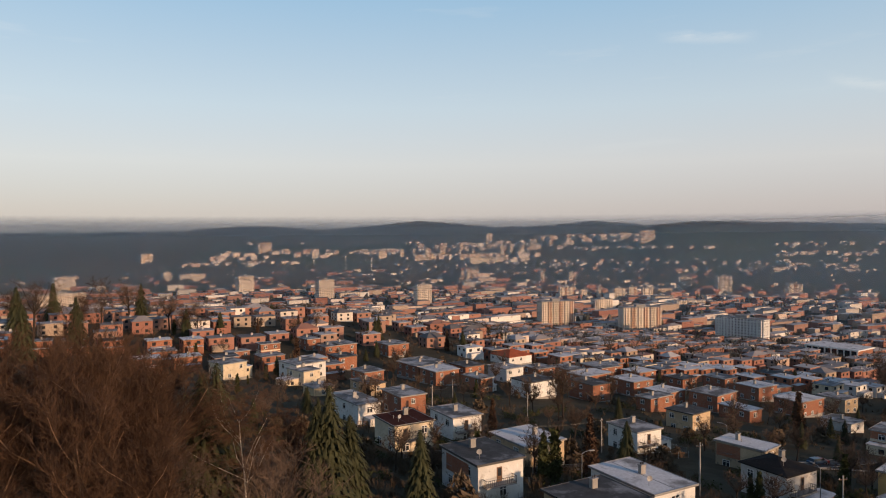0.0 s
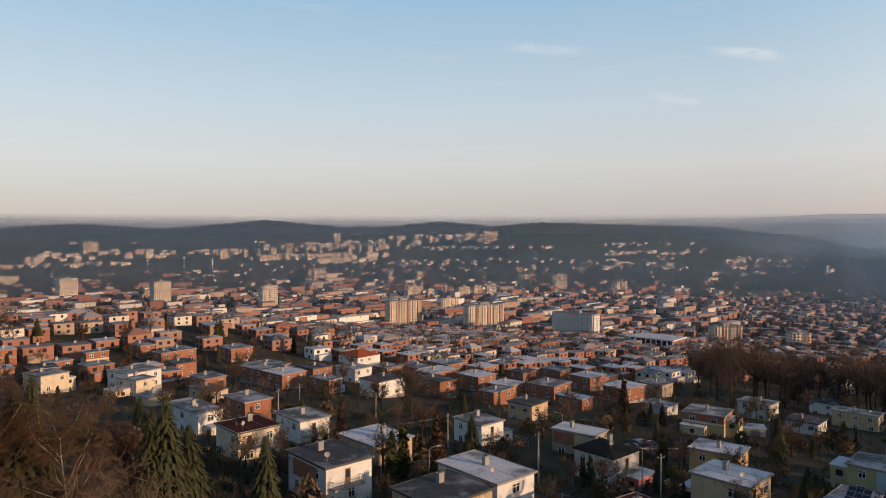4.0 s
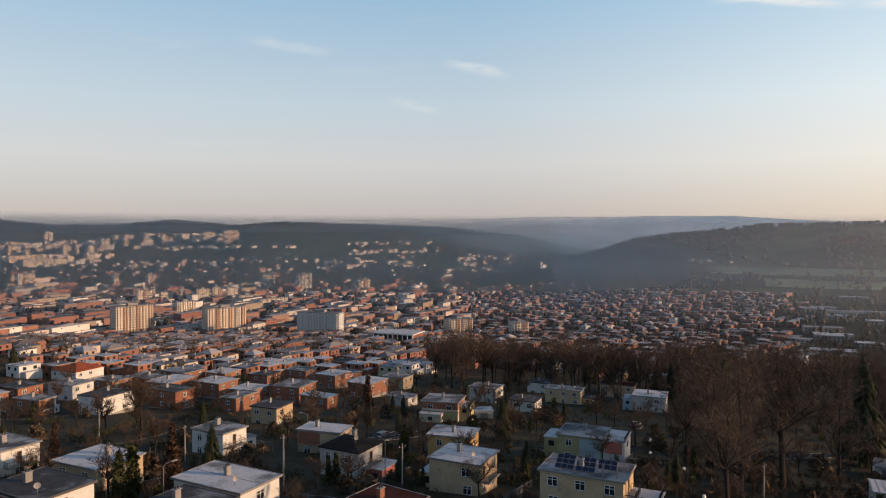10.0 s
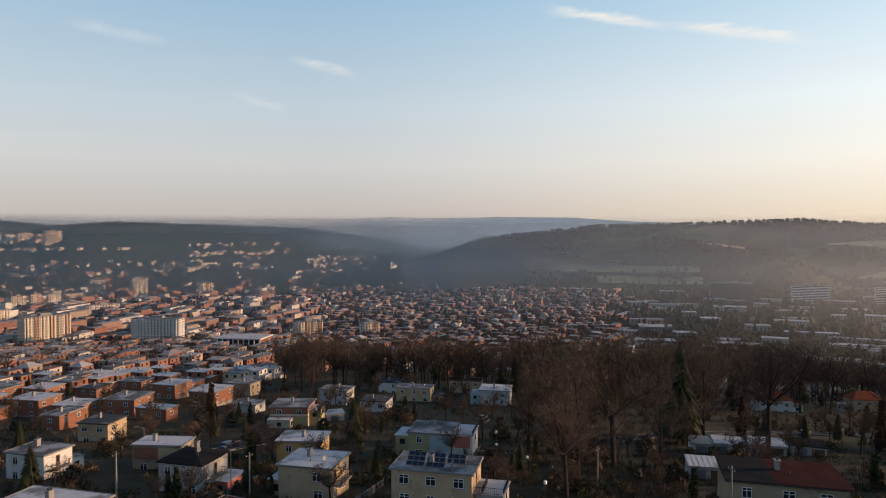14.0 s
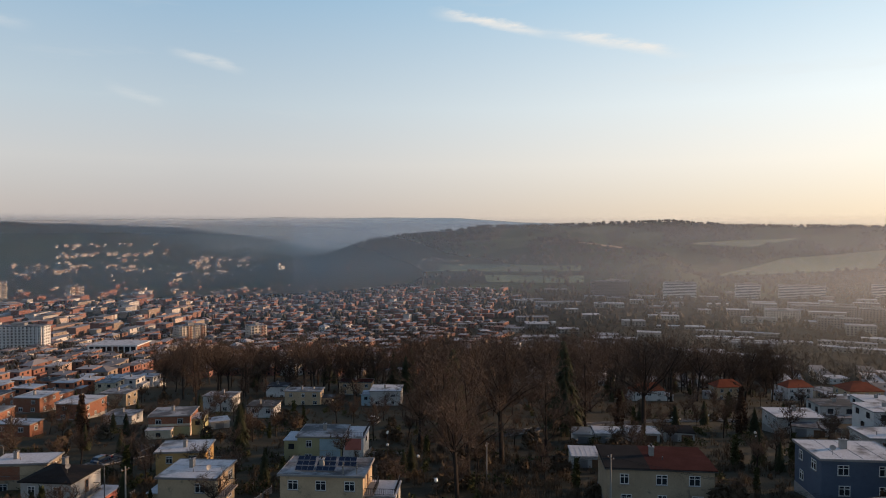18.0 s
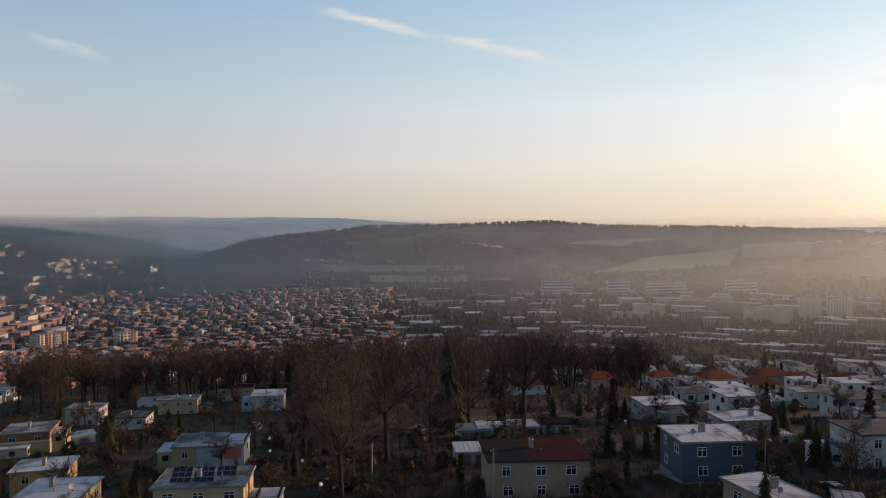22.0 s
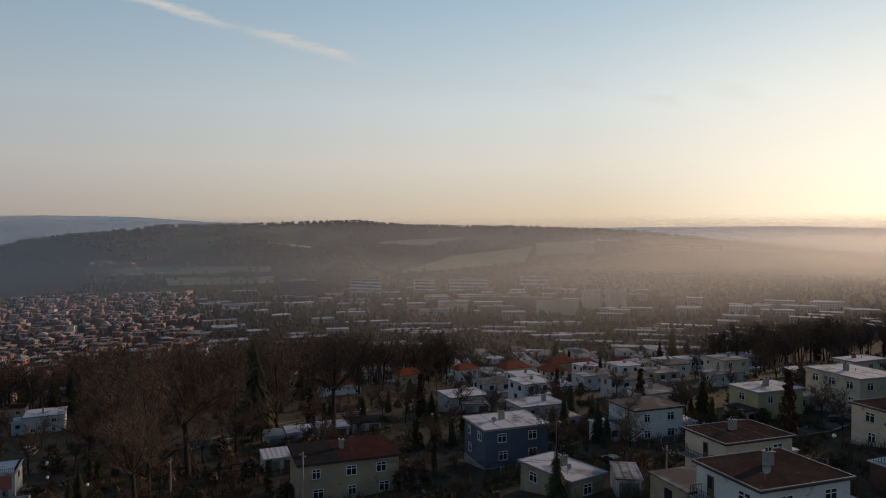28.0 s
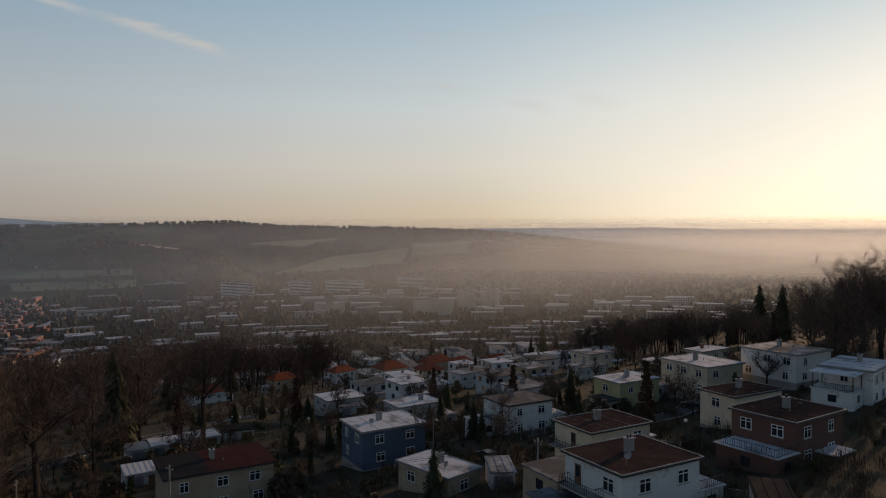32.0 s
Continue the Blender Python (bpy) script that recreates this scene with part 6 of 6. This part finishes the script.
        q = p + Vector((math.cos(a), math.sin(a), up)).normalized() * w * rng.uniform(0.7, 1.3)
        s = Vector((-math.sin(a), math.cos(a), 0.3)) * (0.06 + 0.00025 * r)
        g.poly([p - s, p + s, q + s, q - s * 0.3])


def build_far_woods():
    rng = random.Random(11)
    g, twigs = Geo(), Geo()
    made = 0
    while made < 34000:
        az, r = rng.uniform(-40, 128), rng.uniform(480, 3960)
        patch = noise.noise(Vector((az * 0.11, r * 0.0016, 3.0))) + 0.5 * noise.noise(Vector((az * 0.3, r * 0.005, 8.0)))
        rc = float(along(EAST_HILL if az > 41 else TOWN_HILL, az, 2))
        on_hill = r > 0.63 * rc
        if az > 47 and r > rc * 1.01:
            continue
        if not on_hill:
            keep = (0.16 if az < 62 else 0.42) + 0.34 * (r < 900) + 0.35 * (patch > 0.12)
        elif 40 < az < 60:
            keep = 1.0 if patch > -0.35 else 0.3
        elif az < 40:
            keep = 0.9 if patch > 0.02 or r > 0.94 * rc or r < 0.74 * rc else 0.15
        else:
            belt = r < 0.68 * rc or r > 0.95 * rc
            keep = 0.95 if belt or patch > 0.0 else 0.02
        if on_hill and in_field(*polar(az, r)):
            continue
        if rng.random() > keep:
            continue
        if -20 < az < 17 and 2080 < r < 2650 and rng.random() < 0.6:
            continue
        x, y = polar(az, r)
        if not on_hill and not free(x, y, 9):
            continue
        h = rng.uniform(6, 12) if not on_hill else rng.uniform(6, 12)
        w = h * rng.uniform(0.3, 0.55) * (1.0 if not on_hill else 1.6)
        if r < 900:
            twig_clump(twigs, rng, x, y, ground_z(x, y) - 0.5, h, w, r)
        else:
            crown_clump(g, rng, x, y, ground_z(x, y) - 1, h, w)
        made += 1
    tagged(new("town_trees", twigs.mesh("town_trees", FOREST)), "small bare street trees between the town houses", "trees", kind="stuff")
    tagged(new("far_woods", g.mesh("far_woods", FOREST)), "bare brown and dark green woods and street trees across the valley", "woods", kind="stuff")


build_far_woods()


# groups of hillside houses: bearing from and to, elevation from and to, how many, width, storeys
HILL_GROUPS = ((-21, -11, -2.75, -2.35, 26, (14, 30), (2, 3)), (-19, -9, -2.1, -1.4, 30, (14, 30), (3, 5)), (-9, -3, -1.9, -1.2, 22, (16, 36), (2, 4)),
               (-3, 8, -2.15, -1.75, 34, (16, 40), (3, 4)), (-2, 11, -1.5, -0.75, 46, (12, 34), (3, 6)), (2, 7, -2.45, -2.2, 12, (18, 34), (2, 3)), (8, 17, -1.0, -0.4, 30, (14, 36), (3, 5)),
               (-26, -2, -1.0, -0.75, 18, (8, 16), (2, 2)), (10, 22, -1.65, -1.2, 30, (9, 18), (2, 2)), (9, 32, -3.4, -1.8, 60, (8, 14), (2, 3)), (-4, 10, -3.3, -2.5, 34, (8, 14), (2, 2)),
               (26, 34, -2.0, -0.9, 46, (8, 15), (2, 3)), (24, 33, -2.95, -2.55, 14, (20, 55), (2, 3)), (35, 41, -2.8, -2.0, 46, (8, 18), (2, 4)), (34, 41, -3.3, -2.9, 20, (14, 34), (1, 2)),
               (46, 58, -3.3, -2.2, 16, (7, 10), (1, 2)), (92, 112, -1.3, 0.0, 26, (9, 16), (2, 2)))


def build_hill_villages():
    """Villas, terraces and small blocks in groups over the far slopes."""
    rng = random.Random(19)
    walls, roofs, panes = Geo(), Geo(), Geo()
    for az0, az1, el0, el1, count, wide, high in HILL_GROUPS:
        lines = [rng.uniform(el0, el1) for _ in range(max(2, count // 9))]
        for _ in range(count):
            az = rng.uniform(az0, az1)
            el = rng.choice(lines) + rng.gauss(0, 0.05) + 0.02 * (az - az0)
            x, y, r = slope_spot(az, min(el, el1), 1500)
            w, d, h = rng.uniform(*wide), rng.uniform(9, 12), 3.0 * rng.randint(*high)
            m = pose(x, y, ground_z(x, y), 0, 0, -az + rng.choice((20, 28, 33, 38)))
            walls.box(-w / 2, w / 2, -d / 2, d / 2, -4, h, m)
            if h < 8 and rng.random() < 0.4:
                i = len(roofs.v)
                roofs.hip(-w / 2 - 0.4, w / 2 + 0.4, -d / 2 - 0.4, d / 2 + 0.4, h, 3.0, max(0.5, w / 2 - d / 2))
                roofs.v[i:] = [tuple(m @ Vector(p)) for p in roofs.v[i:]]
            else:
                roofs.box(-w / 2 - 0.3, w / 2 + 0.3, -d / 2 - 0.3, d / 2 + 0.3, h, h + 0.4, m)
            for k in range(int(h / 3)):
                panes.box(-w / 2 + 0.8, w / 2 - 0.8, -d / 2 - 0.05, -d / 2 + 0.02, k * 3 + 1.2, k * 3 + 1.9, m)
    tagged(new("hillside_houses", walls.mesh("hillside_houses", HILL_WALL)), "pale houses scattered over the far hillside", "houses", kind="stuff")
    tagged(new("hillside_roofs", roofs.mesh("hillside_roofs", TOWN_ROOF)), "flat roofs of the hillside houses", "roofs", kind="stuff")
    tagged(new("hillside_windows", panes.mesh("hillside_windows", GLASS)), "dark window rows of the hillside houses", "windows", kind="stuff")


build_hill_villages()

# ---- street furniture, garages, cars ----
CAR_PAINT = {"blue": surface("blue_car_paint", (0.05, 0.09, 0.16), rough=0.3, metal=0.4, vary=0.05), "white": surface("white_car_paint", (0.6, 0.6, 0.6), rough=0.3, vary=0.05),
             "silver": surface("silver_car_paint", (0.35, 0.36, 0.38), rough=0.3, metal=0.6, vary=0.05), "dark": surface("dark_car_paint", (0.03, 0.03, 0.035), rough=0.3, vary=0.05),
             "red": surface("red_car_paint", (0.22, 0.03, 0.03), rough=0.3, vary=0.05)}
RUBBER = surface("tyre_rubber", (0.02, 0.02, 0.02), vary=0.1)
LAMP_GLASS = surface("white_lamp_glass", (0.8, 0.8, 0.78), rough=0.3, vary=0.03)


POLES = []


def utility_pole(x, y, h):
    POLES.append((x, y, ground_z(x, y) + h - 0.35))
    ob = thing("utility_pole", pose(x, y, ground_z(x, y), 0, 0, (x * 13) % 90), "weathered pale concrete utility pole with short crossarm", "utility pole")
    part("pole", Geo().tube((0, 0, -0.5), (0, 0, h), 0.15, 0.10, 8), CONCRETE, ob)
    part("crossarm", Geo().box(-0.7, 0.7, -0.05, 0.05, h - 0.6, h - 0.5), WOOD, ob)
    for i in (-0.6, 0.0, 0.6):
        part("insulator", Geo().tube((i, 0, h - 0.5), (i, 0, h - 0.32), 0.04, 0.03, 6), DISH, ob)


def ball(g, x, y, z, r, n=10, m=7):
    i = len(g.v)
    for j in range(m + 1):
        t = math.pi * j / m
        g.v += [(x + r * math.sin(t) * math.cos(2 * math.pi * k / n), y + r * math.sin(t) * math.sin(2 * math.pi * k / n), z + r * math.cos(t)) for k in range(n)]
    g.f += [(i + j * n + k, i + (j + 1) * n + k, i + (j + 1) * n + (k + 1) % n, i + j * n + (k + 1) % n) for j in range(m) for k in range(n)]
    return g


def park_lamp(x, y):
    ob = thing("park_lamp", pose(x, y, ground_z(x, y)), "slim park lamp post with white globe, unlit", "street lamp", "globe lamps along the paths")
    part("post", Geo().tube((0, 0, -0.3), (0, 0, 3.6), 0.06, 0.045, 8), DARK_METAL, ob)
    part("collar", Geo().tube((0, 0, 3.6), (0, 0, 3.72), 0.09, 0.09, 8), DARK_METAL, ob)
    part("globe", ball(Geo(), 0, 0, 3.95, 0.26), LAMP_GLASS, ob, "white glass globe")


def street_lamp(x, y, turn):
    ob = thing("street_lamp", pose(x, y, ground_z(x, y), 0, 0, turn), "grey metal street lamp with curved arm, unlit", "street lamp")
    part("post", Geo().tube((0, 0, -0.3), (0, 0, 6.6), 0.09, 0.06, 8), METAL, ob)
    arm = Geo()
    for k in range(5):
        a, b = radians(18 * k), radians(18 * (k + 1))
        arm.tube((1.3 * (1 - math.cos(a)), 0, 6.6 + 0.6 * math.sin(a)), (1.3 * (1 - math.cos(b)), 0, 6.6 + 0.6 * math.sin(b)), 0.045, 0.045, 6)
    part("arm", arm, METAL, ob)
    part("lamp_head", Geo().box(1.15, 1.95, -0.13, 0.13, 7.14, 7.28), TRIM, ob)


def car(x, y, turn, paint):
    ob = thing("car", pose(x, y, ground_z(x, y) + 0.02, 0, 0, turn), f"parked {paint} hatchback car beside the houses", "car")
    g = Geo()
    prof = ((-2.05, 0.35), (-2.1, 0.75), (-1.95, 0.98), (1.0, 0.95), (2.0, 0.80), (2.1, 0.5), (2.05, 0.30))
    for s in (-0.84, 0.84):
        g.v += [(px, s, pz) for px, pz in prof]
    n = len(prof)
    g.f = [tuple(range(n)), tuple(range(2 * n - 1, n - 1, -1))] + [(k, k + n, (k + 1) % n + n, (k + 1) % n) for k in range(n)]
    part("body", g, CAR_PAINT[paint], ob)
    c = Geo()
    lo, hi = ((-1.9, 0.8), (1.05, 0.8)), ((-1.45, 0.66), (0.25, 0.66))
    c.v = [(lo[0][0], -0.8, 0.97), (lo[1][0], -0.8, 0.95), (lo[1][0], 0.8, 0.95), (lo[0][0], 0.8, 0.97), (hi[0][0], -0.66, 1.42), (hi[1][0], -0.66, 1.42), (hi[1][0], 0.66, 1.42), (hi[0][0], 0.66, 1.42)]
    c.f = [(0, 1, 5, 4), (1, 2, 6, 5), (2, 3, 7, 6), (3, 0, 4, 7)]
    part("window_band", c, GLASS, ob)
    part("roof", Geo().box(-1.47, 0.27, -0.67, 0.67, 1.415, 1.46), CAR_PAINT[paint], ob)
    for wx in (-1.3, 1.3):
        for wy in (-0.8, 0.8):
            wheel = part("wheel", Geo().tube((0, -0.1, 0), (0, 0.1, 0), 0.31, 0.31, 14), RUBBER, ob, m=pose(wx, wy, 0.31))
            part("rim", Geo().tube((0, -0.11, 0), (0, 0.11, 0), 0.18, 0.18, 10), METAL, wheel)
    for wy in (-0.6, 0.6):
        part("headlight", Geo().box(2.0, 2.09, wy - 0.16, wy + 0.16, 0.6, 0.74), LAMP_GLASS, ob)


def garage(x, y, turn, w, d, h, roof):
    ob = thing("garage", pose(x, y, ground_z(x, y), 0, 0, turn), f"low plastered garage with {'black' if roof == 'black' else 'pale frosted'} sheet roof", "garage")
    part("wall", Geo().box(-w / 2, w / 2, -d / 2, d / 2, -2.5, h - 0.15), WALLS["palegrey"], ob)
    mat = {"frost": ROOFS["frost"], "black": ROOFS["black"], "grey": ROOFS["grey"], "blue": METAL}[roof]
    part("roof", Geo().box(-w / 2 - 0.2, w / 2 + 0.2, -d / 2 - 0.25, d / 2 + 0.2, h - 0.15, h), mat, ob)
    k = max(3, int(w / 0.9))
    for i in range(k + 1):
        xx = -w / 2 + w * i / k
        part("roof_rib", Geo().box(xx - 0.03, xx + 0.03, -d / 2 - 0.2, d / 2 + 0.15, h, h + 0.04), mat, ob)
    n = max(1, int(w / 3.2))
    for i in range(n):
        xx = (i + 0.5) / n * w - w / 2
        part("garage_door", Geo().box(xx - 1.2, xx + 1.2, -d / 2 - 0.04, -d / 2 + 0.02, -0.2, 2.05), WOOD if i % 2 else METAL, ob)


def road(points, width):
    """A strip of asphalt with kerbs that follows the slope."""
    g, kerbs = Geo(), Geo()
    rows = []
    pts = [Vector((*p, 0)) for p in points]
    line = []
    for a, b in zip(pts[:-1], pts[1:]):
        n = max(1, int((b - a).length / 4))
        line += [a.lerp(b, i / n) for i in range(n)]
    line.append(pts[-1])
    for i, p in enumerate(line):
        way = (line[min(i + 1, len(line) - 1)] - line[max(i - 1, 0)]).normalized()
        side = Vector((-way.y, way.x, 0)) * width / 2
        rows.append([(q.x, q.y, ground_z(q.x, q.y) + 0.22) for q in (p - side, p, p + side)])
    for r0, r1 in zip(rows[:-1], rows[1:]):
        for k in range(2):
            g.poly([r0[k], r0[k + 1], r1[k + 1], r1[k]])
        for k in (0, 2):
            kerbs.tube((r0[k][0], r0[k][1], r0[k][2]), (r1[k][0], r1[k][1], r1[k][2]), 0.14, 0.14, 4)
    ob = tagged(new("road", g.mesh("road", ASPHALT)), "worn grey asphalt street between the gardens", "road", kind="structure")
    tagged(new("kerb", kerbs.mesh("kerb", CONCRETE)), "pale concrete kerb along the street", "kerb", kind="structure")




def string_wires():
    """Sagging wires from each pole to the nearest ones."""
    done = set()
    for i, a in enumerate(POLES):
        others = sorted((math.dist(a[:2], b[:2]), j) for j, b in enumerate(POLES) if j != i)
        for gap, j in others[:2]:
            if gap > 60 or (min(i, j), max(i, j)) in done:
                continue
            done.add((min(i, j), max(i, j)))
            b = POLES[j]
            line = thing("power_line", pose(*a), "dark wires sagging between two poles", "wire")
            for side in (-0.55, 0.55):
                g = Geo()
                pts = []
                for k in range(9):
                    f = k / 8
                    pts.append((f * (b[0] - a[0]) + side * 0.5, f * (b[1] - a[1]) + side * 0.5, f * (b[2] - a[2]) - 4 * f * (1 - f) * gap * 0.03))
                for p in pts:
                    g.v += [(p[0], p[1], p[2] + 0.016), (p[0] + 0.014, p[1], p[2] - 0.008), (p[0], p[1] + 0.014, p[2] - 0.008)]
                g.f = [(3 * k + c, 3 * k + (c + 1) % 3, 3 * k + 3 + (c + 1) % 3, 3 * k + 3 + c) for k in range(8) for c in range(3)]
                part("wire", g, DARK_METAL, line)


def floodlight_mast(x, y, h):
    ob = thing("floodlight_mast", pose(x, y, ground_z(x, y)), "tall white stadium floodlight mast, unlit", "floodlight")
    part("mast", Geo().tube((0, 0, -1), (0, 0, h), 0.9, 0.6, 8), DISH, ob)
    part("lamp_rack", Geo().box(-2.6, 2.6, -0.5, 0.5, h, h + 3.2), LAMP_GLASS, ob)


utility_pole(32.1, 138.1, 7.2)
utility_pole(43.0, 114.0, 7.5)
utility_pole(56.1, 95.2, 7.5)
utility_pole(2.6, 197.5, 7.0)
utility_pole(21.6, 175.2, 7.4)
utility_pole(40.5, 107.2, 8.7)
utility_pole(-2.6, 152.9, 10.0)
utility_pole(18.2, 134.3, 5.5)
utility_pole(71.9, 66.5, 7.4)
utility_pole(72.9, 64.8, 7.1)
utility_pole(86.6, -14.5, 5.5)
utility_pole(85.3, -14.3, 5.5)
utility_pole(97.6, 57.9, 6.9)
utility_pole(-17.8, 320.0, 8.5)
utility_pole(87.4, 32.6, 8.1)
utility_pole(143.8, -59.3, 6.1)
park_lamp(118.5, 96.1)
park_lamp(95.8, 70.8)
park_lamp(80.7, 56.4)
park_lamp(142.5, 24.0)
park_lamp(80.0, 55.9)
park_lamp(92.2, -35.8)
park_lamp(103.8, 84.2)
park_lamp(117.0, 95.0)
park_lamp(153.9, 138.8)
park_lamp(148.0, 25.2)
street_lamp(57.4, 103.3, 106)
street_lamp(60.3, 144.5, 150)
street_lamp(20.2, 99.3, 10)
street_lamp(104.0, -1.3, 200)
street_lamp(143.3, -50.3, 270)
car(79.8, 145.0, 20, 'blue')
car(158.1, 133.8, 10, 'white')
car(152.7, 128.4, 15, 'silver')
car(122.8, -49.0, 60, 'dark')
car(196.5, 54.4, -5, 'silver')
car(206.7, 47.2, -5, 'dark')
car(80.6, 145.4, 20, 'red')
car(102.4, -9.3, 30, 'dark')
garage(119.6, 49.1, -60, 6.4, 6.0, 2.7, 'frost')
garage(147.0, 61.9, -59, 4.5, 6.0, 2.6, 'blue')
garage(150.7, 57.0, -61, 6.4, 6.0, 2.6, 'frost')
garage(154.9, 50.6, -64, 7.3, 6.0, 2.6, 'frost')
garage(159.5, 43.6, -67, 6.5, 6.0, 2.6, 'black')
garage(462.6, 34.9, -78, 11.5, 6.0, 2.6, 'grey')
garage(87.5, -9.7, -88, 3.0, 6.0, 2.6, 'grey')
garage(181.0, 19.2, -76, 7.7, 5.0, 2.6, 'grey')
garage(126.7, 166.2, -29, 5.5, 5.0, 2.6, 'frost')
garage(4.6, 109.1, 6, 4.1, 5.0, 2.6, 'grey')
garage(63.0, -32.7, -109, 3.2, 6.0, 2.4, 'black')
road(((146, 84), (163, 80), (181, 71), (195, 59), (207, 46), (205, 34)), 5.5)
road(((108, -30), (114, -36), (117, -43), (123, -49), (130, -54)), 5.0)
road(((104, 114), (105, 102), (108, 95), (116, 92)), 5.0)
road(((61, 134), (71, 139), (85, 147), (98, 156)), 5.0)
road(((70, 140), (78, 142), (90, 144)), 5.0)
road(((37, 99), (41, 95), (43, 88)), 5.0)
string_wires()
floodlight_mast(-372, 1962, 25)
floodlight_mast(-285, 1997, 33)
floodlight_mast(-209, 1984, 31)


# ---- landmarks in the valley and on the hills ----
def sports_hall(x, y, turn, w, d, h):
    ob = thing("sports_hall", pose(x, y, ground_z(x, y), 0, 0, turn), "long hall with white frosted roof and white columns", "hall")
    part("wall", Geo().box(-w / 2, w / 2, -d / 2, d / 2, -3, h - 1.0), WALLS["brick"], ob)
    part("glazing", Geo().box(-w / 2 + 0.5, w / 2 - 0.5, -d / 2 - 0.06, -d / 2 + 0.02, 1.0, h - 1.6), GLASS, ob)
    part("roof", Geo().box(-w / 2 - 1.2, w / 2 + 1.2, -d / 2 - 1.6, d / 2 + 1.2, h - 1.0, h), DISH, ob)
    part("roof_covering", Geo().box(-w / 2 - 1.0, w / 2 + 1.0, -d / 2 - 1.4, d / 2 + 1.0, h, h + 0.05), ROOFS["frost"], ob)
    n = 9
    for i in range(n):
        xx = -w / 2 + w * i / (n - 1)
        part("column", Geo().box(xx - 0.45, xx + 0.45, -d / 2 - 1.3, -d / 2 - 0.5, -2, h - 1.0), DISH, ob)


def church(x, y, turn):
    ob = thing("church", pose(x, y, ground_z(x, y), 0, 0, turn), "small white church with slender tower on the wooded knoll", "church")
    part("nave", Geo().box(-9, 9, -5, 5, -3, 9), DISH, ob)
    part("roof", Geo().hip(-9.5, 9.5, -5.5, 5.5, 9, 5, 6), ROOFS["slate"], ob)
    t = part("tower", Geo().box(-14, -9, -2.5, 2.5, -3, 17), DISH, ob)
    part("spire", Geo().hip(-14.3, -8.7, -2.8, 2.8, 17, 8, 0.05), ROOFS["slate"], t)


def radio_mast(x, y, h):
    ob = thing("radio_mast", pose(x, y, ground_z(x, y)), "thin lattice radio mast on the far ridge", "mast")
    part("shaft", Geo().tube((0, 0, -1), (0, 0, h), 1.0, 0.45, 4), DARK_METAL, ob)
    part("antenna", Geo().tube((0, 0, h), (0, 0, h + 6), 0.3, 0.15, 4), DARK_METAL, ob)


sports_hall(326, 560, -55, 40, 26, 11)
church(*slope_spot(42.3, -2.85, 1500)[:2], 10)
radio_mast(2990, 44, 34)


# ---- garden fences ----
def fence(x, y, turn, length):
    n = max(2, int(length / 2.5))
    ob = thing("garden_fence", pose(x, y, ground_z(x, y), 0, 0, turn), "low wire and board fence around a garden", "fence")
    a, b = [ground_z(x + s * length / 2 * math.cos(radians(turn)), y + s * length / 2 * math.sin(radians(turn))) - ground_z(x, y) for s in (-1, 1)]
    for i in range(n + 1):
        k = i / n
        part("post", FENCE_POST, None, ob, m=pose(-length / 2 + length * k, 0, a + (b - a) * k))
    tilt = math.degrees(math.atan2(b - a, length))
    part("fence_panel", rail_geo(length, 1.1, 0.22), WOOD if (x * 3 + y) % 2 > 1 else METAL, ob, m=pose(0, 0, (a + b) / 2 + 0.1, 0, -tilt, 0))


FENCE_POST = Geo().box(-0.06, 0.06, -0.06, 0.06, -0.5, 1.35).mesh("post", CONCRETE)


def build_fences():
    rng = random.Random(31)
    made = 0
    for o in list(bpy.data.objects):
        if o.parent is None and o.name.startswith("house") and made < 42:
            x, y = o.location.x, o.location.y
            if math.hypot(x, y) > 190:
                continue
            turn = math.degrees(o.rotation_euler.z)
            for face in (turn, turn + 90):
                px, py = x + 9.5 * math.sin(radians(face)), y - 9.5 * math.cos(radians(face))
                if all((px - q.location.x) ** 2 + (py - q.location.y) ** 2 > 60 for q in bpy.data.objects if q.parent is None and q.name.startswith(("house", "garage", "car"))):
                    fence(px, py, face, rng.uniform(9, 14))
                    made += 1


build_fences()


# ---- clipped hedges ----
def build_hedges():
    rng = random.Random(37)
    g = Geo()
    for _ in range(260):
        az, r = rng.uniform(-25, 122), rng.uniform(80, 240)
        x, y = polar(az, r)
        if not free(x, y, 8.0):
            continue
        turn = GRID + (math.pi / 2 if rng.random() < 0.5 else 0)
        length = rng.uniform(4, 11)
        for _ in range(int(length * 34)):
            t = rng.uniform(-0.5, 0.5) * length
            px, py = x + t * math.cos(turn) + rng.gauss(0, 0.28), y + t * math.sin(turn) + rng.gauss(0, 0.28)
            p = Vector((px, py, ground_z(px, py) + rng.uniform(0.0, 1.5)))
            g.poly([p + Vector((rng.gauss(0, 1), rng.gauss(0, 1), rng.gauss(0, 1))) * 0.17 for _ in range(3)])
    tagged(new("hedges", g.mesh("hedges", THUJA)), "dark green clipped hedges between the gardens", "hedges", kind="stuff")


build_hedges()
